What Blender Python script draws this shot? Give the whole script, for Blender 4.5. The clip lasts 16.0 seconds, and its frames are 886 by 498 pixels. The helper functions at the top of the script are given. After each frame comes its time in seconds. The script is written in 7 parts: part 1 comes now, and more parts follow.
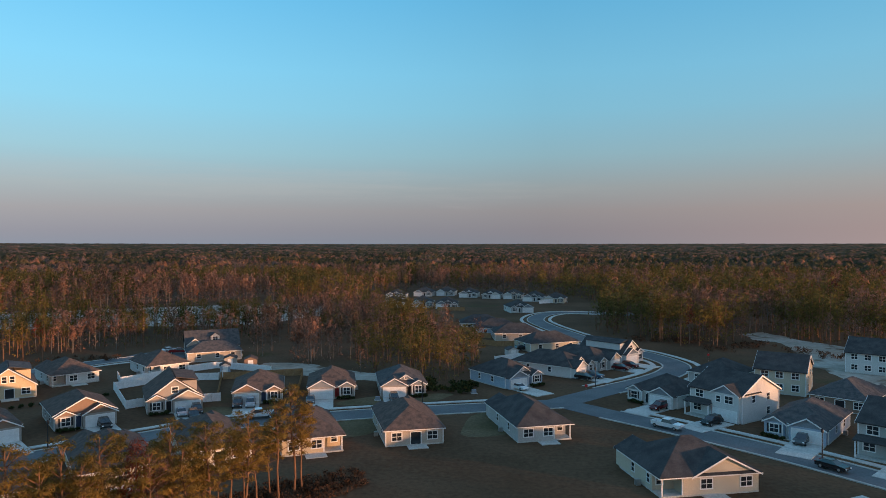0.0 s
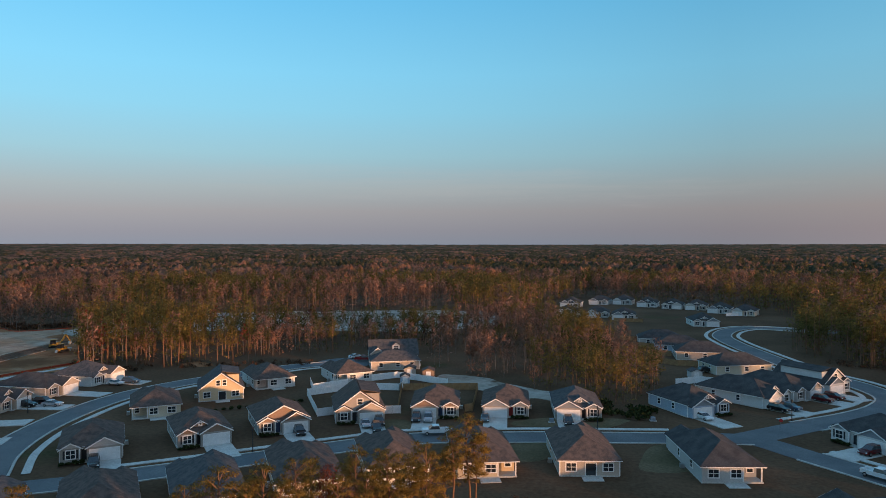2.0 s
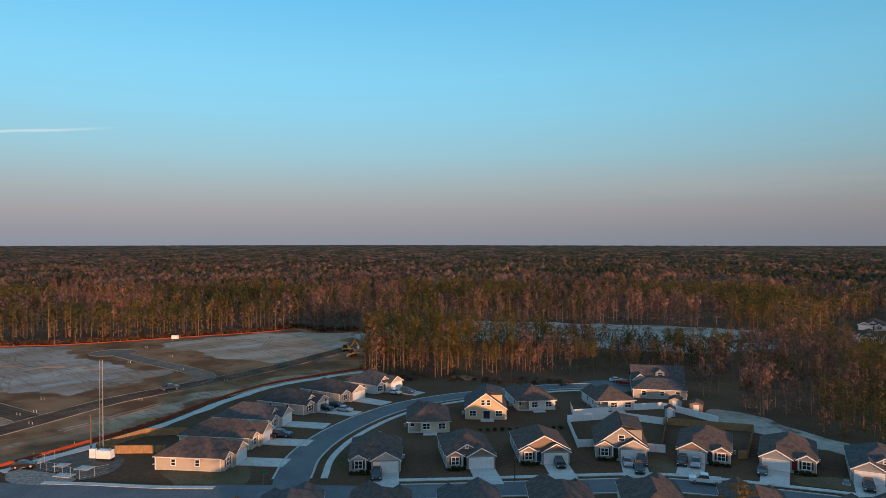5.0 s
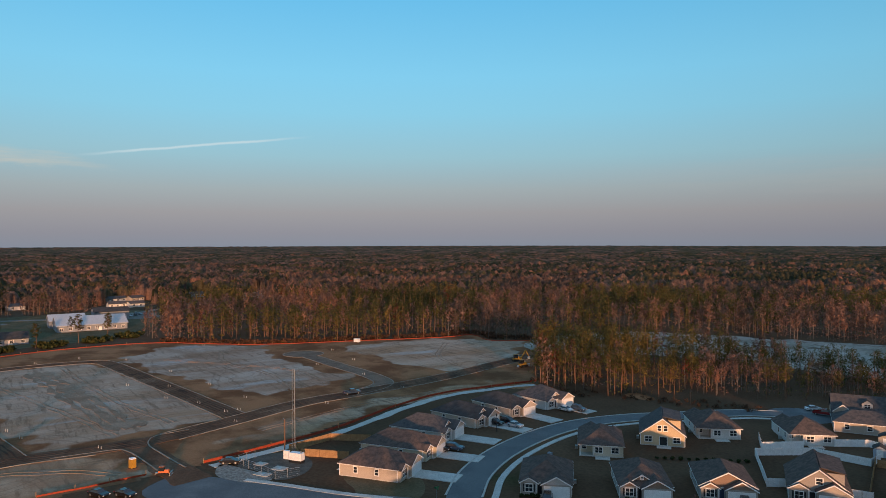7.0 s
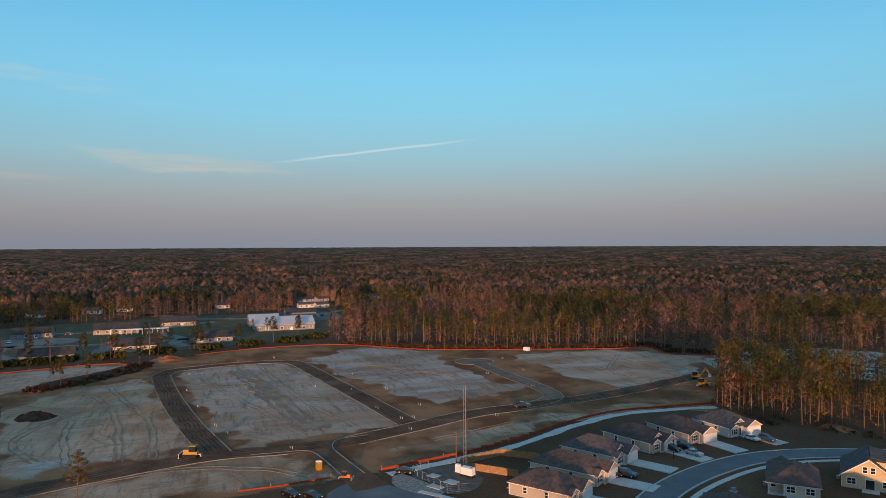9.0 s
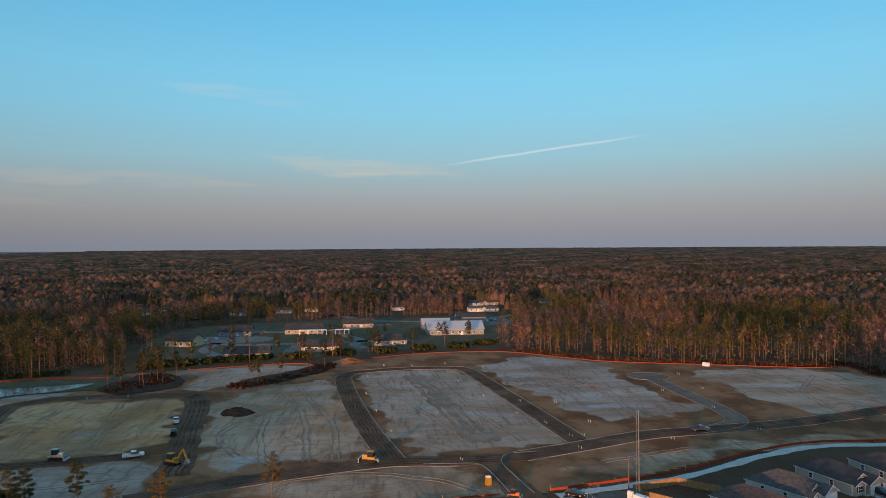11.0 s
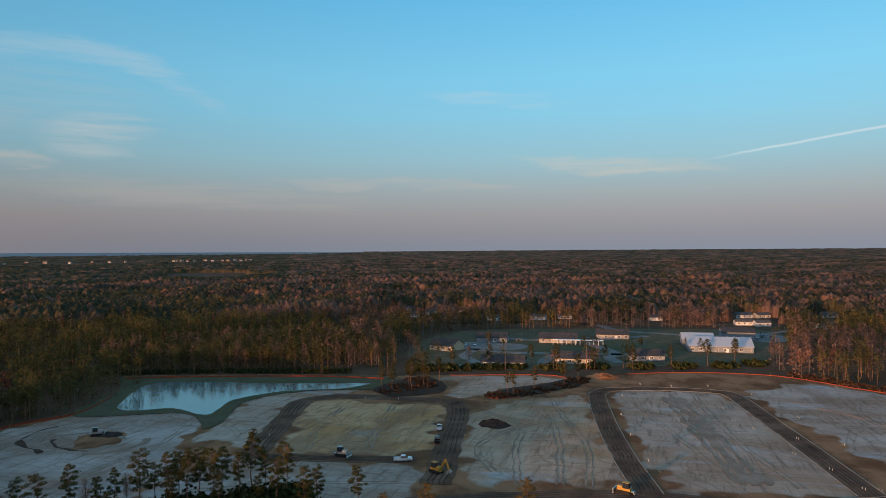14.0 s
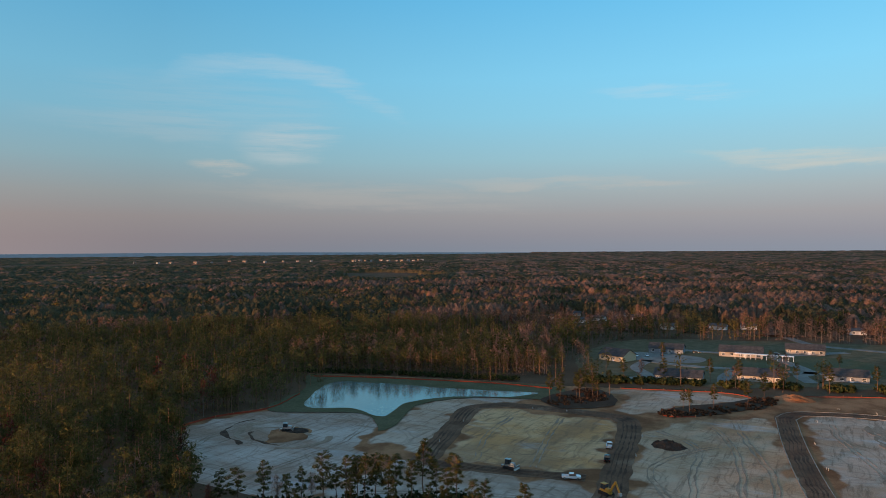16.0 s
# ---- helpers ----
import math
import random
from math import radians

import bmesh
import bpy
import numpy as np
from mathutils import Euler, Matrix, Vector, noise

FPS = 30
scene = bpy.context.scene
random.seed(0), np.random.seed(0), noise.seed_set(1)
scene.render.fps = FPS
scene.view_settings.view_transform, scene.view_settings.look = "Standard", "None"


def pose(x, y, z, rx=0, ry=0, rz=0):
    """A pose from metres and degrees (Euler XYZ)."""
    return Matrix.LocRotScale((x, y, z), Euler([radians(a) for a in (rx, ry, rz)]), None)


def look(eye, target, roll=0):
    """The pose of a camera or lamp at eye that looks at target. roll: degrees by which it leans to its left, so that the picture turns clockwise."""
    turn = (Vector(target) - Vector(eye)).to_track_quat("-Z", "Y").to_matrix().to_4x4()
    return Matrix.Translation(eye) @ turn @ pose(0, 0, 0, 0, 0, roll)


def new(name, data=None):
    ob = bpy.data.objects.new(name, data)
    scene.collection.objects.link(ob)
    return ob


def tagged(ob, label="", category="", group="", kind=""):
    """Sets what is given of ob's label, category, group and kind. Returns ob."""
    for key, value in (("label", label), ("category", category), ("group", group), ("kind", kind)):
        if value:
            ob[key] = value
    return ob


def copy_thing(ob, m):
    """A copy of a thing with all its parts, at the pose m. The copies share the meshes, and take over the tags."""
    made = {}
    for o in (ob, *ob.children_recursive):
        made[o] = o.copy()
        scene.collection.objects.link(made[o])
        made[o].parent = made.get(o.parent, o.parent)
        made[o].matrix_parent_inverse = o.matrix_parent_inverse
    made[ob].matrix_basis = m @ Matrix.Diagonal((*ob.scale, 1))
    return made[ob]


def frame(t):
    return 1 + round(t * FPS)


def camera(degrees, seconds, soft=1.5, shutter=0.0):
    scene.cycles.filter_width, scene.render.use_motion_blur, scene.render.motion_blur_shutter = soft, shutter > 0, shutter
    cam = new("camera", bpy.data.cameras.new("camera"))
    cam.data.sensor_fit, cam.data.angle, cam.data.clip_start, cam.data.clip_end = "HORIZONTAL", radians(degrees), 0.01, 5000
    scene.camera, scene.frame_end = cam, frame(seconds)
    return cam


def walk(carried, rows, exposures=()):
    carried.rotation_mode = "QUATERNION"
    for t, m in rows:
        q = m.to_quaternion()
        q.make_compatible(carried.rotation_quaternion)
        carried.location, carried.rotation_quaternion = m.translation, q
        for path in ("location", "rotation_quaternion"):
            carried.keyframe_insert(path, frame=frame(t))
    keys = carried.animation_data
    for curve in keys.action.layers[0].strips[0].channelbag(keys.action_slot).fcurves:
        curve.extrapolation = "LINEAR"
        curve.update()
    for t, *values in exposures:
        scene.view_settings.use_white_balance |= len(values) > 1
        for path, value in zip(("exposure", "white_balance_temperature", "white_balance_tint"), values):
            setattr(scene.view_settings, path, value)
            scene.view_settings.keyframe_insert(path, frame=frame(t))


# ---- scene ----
cam = camera(65.83, 16.0, 0.75)
PATH = [
    (0, (0.0, 0.0, 34.63), (-10.53, 99.44, 33.78), -0.08),
    (1, (0.0, 0.0, 36.93), (-22.99, 97.32, 36.08), -0.12),
    (2, (0.0, 0.0, 39.22), (-35.06, 93.65, 38.40), -0.14),
    (3, (0.0, 0.0, 41.52), (-46.54, 88.51, 40.74), -0.16),
    (4, (0.0, 0.0, 43.82), (-57.24, 81.99, 43.07), -0.17),
    (5, (0.0, 0.0, 46.11), (-67.00, 74.23, 45.41), -0.18),
    (6, (0.0, 0.0, 48.41), (-75.69, 65.36, 47.74), -0.20),
    (7, (0.0, 0.0, 50.70), (-83.18, 55.51, 50.08), -0.22),
    (8, (0.0, 0.0, 53.00), (-89.38, 44.84, 52.42), -0.25),
    (9, (0.0, 0.0, 55.30), (-94.21, 33.53, 54.76), -0.28),
    (10, (0.0, 0.0, 57.59), (-97.61, 21.74, 57.11), -0.32),
    (11, (0.0, 0.0, 59.89), (-99.53, 9.65, 59.47), -0.37),
    (12, (0.0, 0.0, 62.18), (-99.97, -2.56, 61.84), -0.41),
    (13, (0.0, 0.0, 64.48), (-98.91, -14.71, 64.21), -0.44),
    (14, (0.0, 0.0, 66.78), (-96.39, -26.63, 66.59), -0.45),
    (15, (0.0, 0.0, 69.07), (-92.43, -38.16, 68.95), -0.43),
    (16, (0.0, 0.0, 71.37), (-87.10, -49.13, 71.30), -0.37),
]
walk(cam, [(t, look(eye, target, roll)) for t, eye, target, roll in PATH],
     [(0, 0.26), (1.5, 0.22), (3, 0.20), (4.5, 0.14), (6.8, 0.0), (13, 0.0), (14.5, 0.06), (16, 0.13)])


def srgb(r, g, b):
    return tuple((c / 255 / 12.92 if c <= 10 else ((c / 255 + 0.055) / 1.055) ** 2.4) for c in (r, g, b)) + (1.0,)


# ---- sky and sun ----
SUN_TO = Vector((0.92, -0.39, 0.0)).normalized()
SUN_ELEVATION = radians(4.0)
SUN_ROTATION = math.atan2(SUN_TO.x, SUN_TO.y)

world = bpy.data.worlds.new("evening_sky")
scene.world = world
world.use_nodes = True
wt = world.node_tree
wt.nodes.clear()


class Nodes:
    """Short ways to add shader nodes to one tree."""

    def __init__(self, tree):
        self.tree = tree

    def add(self, kind):
        return self.tree.nodes.new(kind)

    def link(self, a, b):
        self.tree.links.new(a, b)

    def put(self, socket, value):
        if isinstance(value, bpy.types.NodeSocket):
            self.tree.links.new(value, socket)
        else:
            socket.default_value = value

    def math(self, op, a, b=0.0, c=0.0, clamp=False):
        node = self.add("ShaderNodeMath")
        node.operation, node.use_clamp = op, clamp
        for socket, value in zip(node.inputs, (a, b, c)):
            self.put(socket, value)
        return node.outputs[0]

    def vmath(self, op, a, b):
        node = self.add("ShaderNodeVectorMath")
        node.operation = op
        self.put(node.inputs[0], a)
        self.put(node.inputs[1], b)
        return node.outputs["Value" if op == "DOT_PRODUCT" else "Vector"]

    def mix(self, fac, a, b, blend="MIX"):
        node = self.add("ShaderNodeMix")
        node.data_type, node.blend_type = "RGBA", blend
        self.put(node.inputs["Factor"], fac)
        self.put(node.inputs[6], a)
        self.put(node.inputs[7], b)
        return node.outputs[2]

    def ramp(self, fac, stops, smooth=False):
        node = self.add("ShaderNodeValToRGB")
        band = node.color_ramp
        if smooth:
            band.interpolation = "EASE"
        while len(band.elements) < len(stops):
            band.elements.new(0.5)
        for element, (at, colour) in zip(band.elements, stops):
            element.position, element.color = at, colour
        self.put(node.inputs[0], fac)
        return node.outputs[0]

    def noise(self, vector, scale, detail=4.0, rough=0.55):
        node = self.add("ShaderNodeTexNoise")
        self.put(node.inputs["Vector"], vector)
        node.inputs["Scale"].default_value = scale
        node.inputs["Detail"].default_value = detail
        node.inputs["Roughness"].default_value = rough
        return node.outputs["Fac"]

    def range(self, value, a, b, c=0.0, d=1.0, smooth=True):
        node = self.add("ShaderNodeMapRange")
        node.interpolation_type = "SMOOTHSTEP" if smooth else "LINEAR"
        for socket, v in zip(node.inputs, (value, a, b, c, d)):
            self.put(socket, v)
        return node.outputs[0]


n = Nodes(wt)
way = n.vmath("NORMALIZE", n.add("ShaderNodeTexCoord").outputs["Generated"], (0, 0, 0))
split = n.add("ShaderNodeSeparateXYZ")
n.link(way, split.inputs[0])
up = split.outputs[2]
grade = n.ramp(n.range(up, 0.0, 0.36, smooth=False), [
    (0.00, srgb(137, 143, 156)), (0.05, srgb(146, 146, 155)), (0.13, srgb(160, 158, 161)), (0.22, srgb(164, 176, 180)),
    (0.35, srgb(155, 197, 211)), (0.52, srgb(142, 208, 235)), (0.66, srgb(134, 209, 243)), (0.95, srgb(109, 195, 241))])
# brightest opposite the low sun, and a peach glow towards it
opposite = n.math("MAXIMUM", n.vmath("DOT_PRODUCT", way, (-0.940, 0.342, 0.0)), 0.30)
grade = n.mix(1.0, grade, n.math("MULTIPLY_ADD", opposite, 0.50, 0.60), "MULTIPLY")
toward = n.vmath("DOT_PRODUCT", way, tuple(SUN_TO))
glow = n.math("MULTIPLY", n.range(toward, -0.62, 0.6), n.math("POWER", 2.718, n.math("MULTIPLY", n.math("MAXIMUM", up, 0.0), -11.0)))
grade = n.mix(n.math("MULTIPLY", glow, 0.36), grade, srgb(250, 192, 160))
sunset = n.math("MULTIPLY", n.range(toward, 0.05, 0.85), n.math("POWER", 2.718, n.math("MULTIPLY", n.math("MAXIMUM", up, 0.0), -3.2)))
grade = n.mix(n.math("MULTIPLY", sunset, 0.7), grade, (1.30, 0.84, 0.54, 1.0))
# thin high clouds: turn from north, height, half width, half height, slope, bend, cover
turn_of = n.math("MULTIPLY", n.math("ARCTAN2", n.math("MULTIPLY", split.outputs[0], -1.0), split.outputs[1]), 57.2958)
wisps = n.noise(n.vmath("MULTIPLY", way, (1.0, 1.0, 5.0)), 7.0, 8.0, 0.65)
fibres = n.noise(n.vmath("ADD", n.vmath("MULTIPLY", way, (0.7, 0.7, 11.0)), (3.0, 1.0, 0.0)), 6.0, 7.0, 0.7)
for az, level, wide, tall, slope, bend, cover, tone in (
        (132.5, 0.250, 10.0, 0.020, 0.0021, -0.00046, 0.50, (190, 208, 218)), (132.0, 0.152, 4.6, 0.034, -0.001, 0.0, 0.62, (204, 206, 206)),
        (137.2, 0.114, 2.8, 0.014, 0.001, 0.0, 0.70, (214, 198, 184)), (143.0, 0.166, 9.0, 0.022, 0.001, 0.0, 0.30, (188, 196, 200)),
        (138.0, 0.200, 11.0, 0.040, 0.001, 0.0, 0.24, (188, 200, 206)), (91.5, 0.1150, 8.5, 0.013, 0.0012, 0.0, 0.62, (218, 208, 192)),
        (101.0, 0.211, 6.5, 0.011, 0.001, 0.0, 0.42, (200, 216, 224)), (109.0, 0.092, 12.0, 0.010, 0.0002, 0.0, 0.40, (206, 192, 180)),
        (126.0, 0.075, 16.0, 0.020, 0.0008, 0.0, 0.32, (196, 184, 176)), (20.0, 0.085, 26.0, 0.026, 0.0006, 0.0, 0.20, (190, 184, 182))):
    u = n.math("SUBTRACT", turn_of, az)
    middle = n.math("MULTIPLY_ADD", n.math("MULTIPLY", u, u), bend, n.math("MULTIPLY_ADD", u, slope, level))
    v = n.math("DIVIDE", n.math("ADD", n.math("SUBTRACT", up, middle), n.math("MULTIPLY_ADD", wisps, 0.05, -0.025)), tall)
    u = n.math("ADD", n.math("DIVIDE", u, wide), n.math("MULTIPLY_ADD", fibres, 0.8, -0.4))
    spot_ = n.range(n.math("ADD", n.math("MULTIPLY", u, u), n.math("MULTIPLY", v, v)), 1.2, 0.0)
    spot_ = n.math("MULTIPLY", spot_, n.range(fibres, 0.30, 0.62))
    grade = n.mix(n.math("MULTIPLY", spot_, cover * 0.76), grade, srgb(*tone))
# one vapour trail
TRAIL_A, TRAIL_B = Vector((-0.9902, 0.0807, 0.1142)), Vector((-0.9113, 0.3822, 0.1532))
axis = TRAIL_A.cross(TRAIL_B).normalized()
along = axis.cross(TRAIL_A).normalized()
off = n.math("ABSOLUTE", n.math("ADD", n.vmath("DOT_PRODUCT", way, tuple(axis)), n.math("MULTIPLY", n.math("SUBTRACT", n.noise(way, 26.0, 4.0), 0.5), 0.004)))
reach = n.vmath("DOT_PRODUCT", way, tuple(along))
LENGTH = TRAIL_B.dot(along)
ends = n.math("MULTIPLY", n.range(reach, 0.0, 0.10), n.range(reach, LENGTH + 0.01, LENGTH - 0.09))
ends = n.math("MULTIPLY", ends, n.range(n.vmath("DOT_PRODUCT", way, tuple(TRAIL_A)), 0.5, 0.6))
trail = n.math("MULTIPLY", n.range(off, 0.0026, 0.0003), ends)
grade = n.mix(n.math("MULTIPLY", trail, 0.7), grade, srgb(214, 232, 238))
nishita = n.add("ShaderNodeTexSky")
nishita.sky_type, nishita.sun_disc = "NISHITA", False
nishita.sun_elevation, nishita.sun_rotation = SUN_ELEVATION, SUN_ROTATION
high = n.mix(1.0, nishita.outputs[0], (0.15, 0.15, 0.15, 1), "MULTIPLY")
full = n.mix(n.range(up, 0.34, 0.80), grade, n.mix(n.math("MULTIPLY", sunset, 0.5, clamp=True), n.mix(0.75, high, srgb(134, 186, 234)), (1.0, 0.72, 0.50, 1.0)))
back = n.add("ShaderNodeBackground")
n.link(full, back.inputs[0])
back.inputs[1].default_value = 0.89
n.link(back.outputs[0], n.add("ShaderNodeOutputWorld").inputs[0])

sun = new("sun", bpy.data.lights.new("sun", "SUN"))
sun.data.energy, sun.data.angle, sun.data.color = 5.0, radians(1.5), (1.0, 0.52, 0.27)
sun_from = SUN_TO * math.cos(SUN_ELEVATION) + Vector((0, 0, math.sin(SUN_ELEVATION)))
sun.matrix_world = look(sun_from * 500, (0, 0, 0))


# ---- materials ----
def material(name, c1, c2, scale=1.0, rough=0.85, bump=0.0, fine=10.0, spread=0.3, metal=0.0, stretch=(1, 1, 1), tint="", island=0.0, spot=None, wave=0.0, gloss=0.04, coord="Object", thin=0.0):
    """Two colours mixed by a broad noise, a fine grain over it, relief, and a tint per tree, per island or per object."""
    made = bpy.data.materials.new(name)
    made.use_nodes = True
    k = Nodes(made.node_tree)
    shader = made.node_tree.nodes["Principled BSDF"]
    place = n_place = k.add("ShaderNodeTexCoord").outputs[coord]
    if stretch != (1, 1, 1):
        place = k.vmath("MULTIPLY", place, stretch)
    broad = k.noise(place, scale, 5.0, 0.6)
    grain = k.noise(place, scale * fine, 3.0, 0.6)
    colour = k.mix(k.range(broad, 0.5 - spread / 2, 0.5 + spread / 2), (*c1, 1), (*c2, 1))
    if spot:
        c3, size, low, high_ = spot
        colour = k.mix(k.range(k.noise(n_place, size, 4.0, 0.65), low, high_), colour, (*c3, 1))
    colour = k.mix(1.0, colour, k.ramp(grain, [(0.25, (0.72, 0.72, 0.72, 1)), (0.75, (1.25, 1.25, 1.25, 1))]), "MULTIPLY")
    if tint:
        named = k.add("ShaderNodeAttribute")
        named.attribute_name = tint
        value = named.outputs["Fac"]
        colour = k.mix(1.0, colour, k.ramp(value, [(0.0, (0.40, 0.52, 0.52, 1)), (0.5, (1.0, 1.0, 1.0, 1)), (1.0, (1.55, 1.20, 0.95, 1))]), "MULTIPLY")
    if island:
        value = k.add("ShaderNodeNewGeometry").outputs["Random Per Island"]
        colour = k.mix(1.0, colour, k.ramp(value, [(0.0, (1 - island,) * 3 + (1,)), (1.0, (1 + island,) * 3 + (1,))]), "MULTIPLY")
    k.link(colour, shader.inputs["Base Color"])
    shader.inputs["Roughness"].default_value = rough
    shader.inputs["Metallic"].default_value = metal
    shader.inputs["Specular IOR Level"].default_value = gloss
    height = grain
    if wave:
        bands = k.add("ShaderNodeTexWave")
        bands.wave_type, bands.bands_direction, bands.wave_profile = "BANDS", "Z", "SAW"
        k.link(n_place, bands.inputs["Vector"])
        bands.inputs["Scale"].default_value = 0.314 / wave
        height = k.math("ADD", k.math("MULTIPLY", grain, 0.2), bands.outputs["Fac"])
    if thin:
        through_leaf = k.add("ShaderNodeBsdfTranslucent")
        k.link(colour, through_leaf.inputs["Color"])
        both = k.add("ShaderNodeMixShader")
        both.inputs[0].default_value = thin
        k.link(shader.outputs[0], both.inputs[1])
        k.link(through_leaf.outputs[0], both.inputs[2])
        k.link(both.outputs[0], made.node_tree.nodes["Material Output"].inputs["Surface"])
    if bump:
        relief = k.add("ShaderNodeBump")
        relief.inputs["Strength"].default_value = 0.6
        relief.inputs["Distance"].default_value = bump
        k.link(height, relief.inputs["Height"])
        k.link(relief.outputs[0], shader.inputs["Normal"])
    return made


def plain(name, colour, rough=0.5, metal=0.0, gloss=0.4):
    return material(name, tuple(c * 0.92 for c in colour), tuple(min(1, c * 1.06) for c in colour), 1.3, rough, 0.0, 14.0, 0.4, metal, gloss=gloss)


M_GROUND = material("dormant_turf", (0.086, 0.050, 0.029), (0.130, 0.076, 0.045), 0.03, 0.95, 0.05, 40.0, 0.35, spot=((0.06, 0.062, 0.026), 0.018, 0.60, 0.74))
M_LAWN = material("green_brown_lawn", (0.100, 0.080, 0.043), (0.155, 0.114, 0.068), 0.15, 0.95, 0.10, 12.0, 0.4)
M_ASPHALT = material("asphalt", (0.105, 0.108, 0.115), (0.145, 0.147, 0.150), 0.12, 0.82, 0.004, 30.0, 0.4, spot=((0.18, 0.18, 0.185), 0.06, 0.58, 0.72), gloss=0.2)
M_CONCRETE = material("concrete", (0.44, 0.42, 0.39), (0.56, 0.54, 0.50), 0.3, 0.85, 0.003, 12.0, 0.5)
M_KERB = material("kerb_concrete", (0.36, 0.34, 0.31), (0.50, 0.48, 0.44), 0.6, 0.85, 0.004, 10.0, 0.5)
M_DIRT_ROAD = material("dark_road_base", (0.108, 0.059, 0.037), (0.185, 0.102, 0.063), 0.10, 0.95, 0.14, 18.0, 0.4, spot=((0.21, 0.135, 0.09), 0.05, 0.56, 0.72))
M_GRAVEL = material("yard_gravel", (0.085, 0.076, 0.064), (0.145, 0.130, 0.110), 0.4, 0.95, 0.04, 12.0, 0.5)
M_RIPRAP = material("crushed_stone", (0.15, 0.14, 0.12), (0.33, 0.31, 0.28), 1.3, 0.95, 0.15, 3.0, 0.4)
M_TAN = material("tracked_tan_soil", (0.225, 0.150, 0.102), (0.345, 0.250, 0.182), 0.12, 0.95, 0.10, 18.0, 0.5)
M_NEW_BASE = material("new_road_base", (0.15, 0.105, 0.078), (0.22, 0.16, 0.12), 0.15, 0.92, 0.08, 16.0, 0.4)
M_RUT = material("packed_wheel_rut", (0.062, 0.037, 0.026), (0.115, 0.068, 0.045), 0.2, 0.95, 0.10, 10.0, 0.4)
M_LANE = material("pale_worn_asphalt", (0.16, 0.145, 0.13), (0.24, 0.215, 0.19), 0.15, 0.85, 0.004, 20.0, 0.4)
M_SHINGLE = {
    "grey": material("grey_shingle", (0.066, 0.066, 0.070), (0.118, 0.106, 0.101), 1.1, 0.92, 0.02, 9.0, 0.35, wave=0.16),
    "brown": material("brown_shingle", (0.074, 0.062, 0.058), (0.138, 0.102, 0.086), 1.1, 0.92, 0.02, 9.0, 0.35, wave=0.16),
    "dark": material("charcoal_shingle", (0.048, 0.047, 0.048), (0.085, 0.080, 0.078), 0.5, 0.92, 0.02, 14.0, 0.5, wave=0.16)}


def siding(name, c):
    return material(name, tuple(v * 0.9 for v in c), tuple(min(0.85, v * 1.05) for v in c), 0.35, 0.7, 0.003, 45.0, 0.8, wave=0.19)


M_SIDING = {
    "white": siding("white_siding", (0.60, 0.59, 0.575)), "grey": siding("light_grey_siding", (0.47, 0.455, 0.44)),
    "tan": siding("tan_siding", (0.60, 0.47, 0.31)), "greige": siding("greige_siding", (0.46, 0.40, 0.34)),
    "blue": siding("blue_grey_siding", (0.36, 0.43, 0.52)), "slate": siding("slate_siding", (0.25, 0.27, 0.30)),
    "cream": siding("cream_siding", (0.58, 0.51, 0.40)), "taupe": siding("taupe_siding", (0.27, 0.19, 0.145)), "stone": siding("warm_grey_siding", (0.34, 0.31, 0.285))}
M_TRIM = plain("white_trim", (0.78, 0.77, 0.76), 0.55)
M_GLASS = plain("dark_window_glass", (0.025, 0.030, 0.036), 0.08, 0.0, 0.8)
M_DOOR = {"red": plain("red_door_paint", (0.30, 0.02, 0.02)), "black": plain("black_door_paint", (0.02, 0.02, 0.025)),
          "blue": plain("blue_door_paint", (0.03, 0.06, 0.13)), "white": plain("white_door_paint", (0.72, 0.72, 0.72))}
M_VINYL = plain("white_vinyl", (0.80, 0.80, 0.80), 0.45)
M_FENCE = material("cedar_boards", (0.26, 0.15, 0.075), (0.40, 0.25, 0.13), 0.8, 0.85, 0.01, 8.0, 0.6)
M_METAL = plain("galvanised_metal", (0.42, 0.43, 0.44), 0.4, 0.8)
M_DARK = plain("dark_plastic", (0.02, 0.02, 0.022), 0.5)
M_TYRE = plain("tyre_rubber", (0.018, 0.018, 0.018), 0.9)
M_ORANGE = material("orange_silt_mesh", (0.40, 0.075, 0.035), (0.27, 0.05, 0.03), 0.2, 0.8, 0.0, 10.0, 0.5)
M_YELLOW = plain("machine_yellow", (0.44, 0.23, 0.03), 0.5)
M_RUST = plain("machine_orange", (0.55, 0.14, 0.04), 0.5)
M_BARK = material("pine_bark", (0.13, 0.072, 0.046), (0.25, 0.140, 0.090), 0.6, 0.95, 0.03, 8.0, 0.6, stretch=(1, 1, 0.25))
M_PALE_BARK = material("grey_bark", (0.13, 0.105, 0.09), (0.22, 0.18, 0.155), 0.6, 0.95, 0.02, 8.0, 0.6, stretch=(1, 1, 0.25))
M_NEEDLE = material("pine_needles", (0.098, 0.088, 0.031), (0.215, 0.163, 0.051), 0.35, 0.85, 0.0, 6.0, 0.5, tint="tint", island=0.25, thin=0.45)
M_TWIG = material("bare_twigs", (0.205, 0.112, 0.080), (0.320, 0.185, 0.138), 0.3, 0.95, 0.0, 6.0, 0.5, tint="tint", island=0.25, thin=0.3)
M_SCRUB = material("russet_scrub", (0.070, 0.042, 0.028), (0.135, 0.075, 0.048), 0.3, 0.95, 0.0, 6.0, 0.5, tint="tint", island=0.25, thin=0.3)
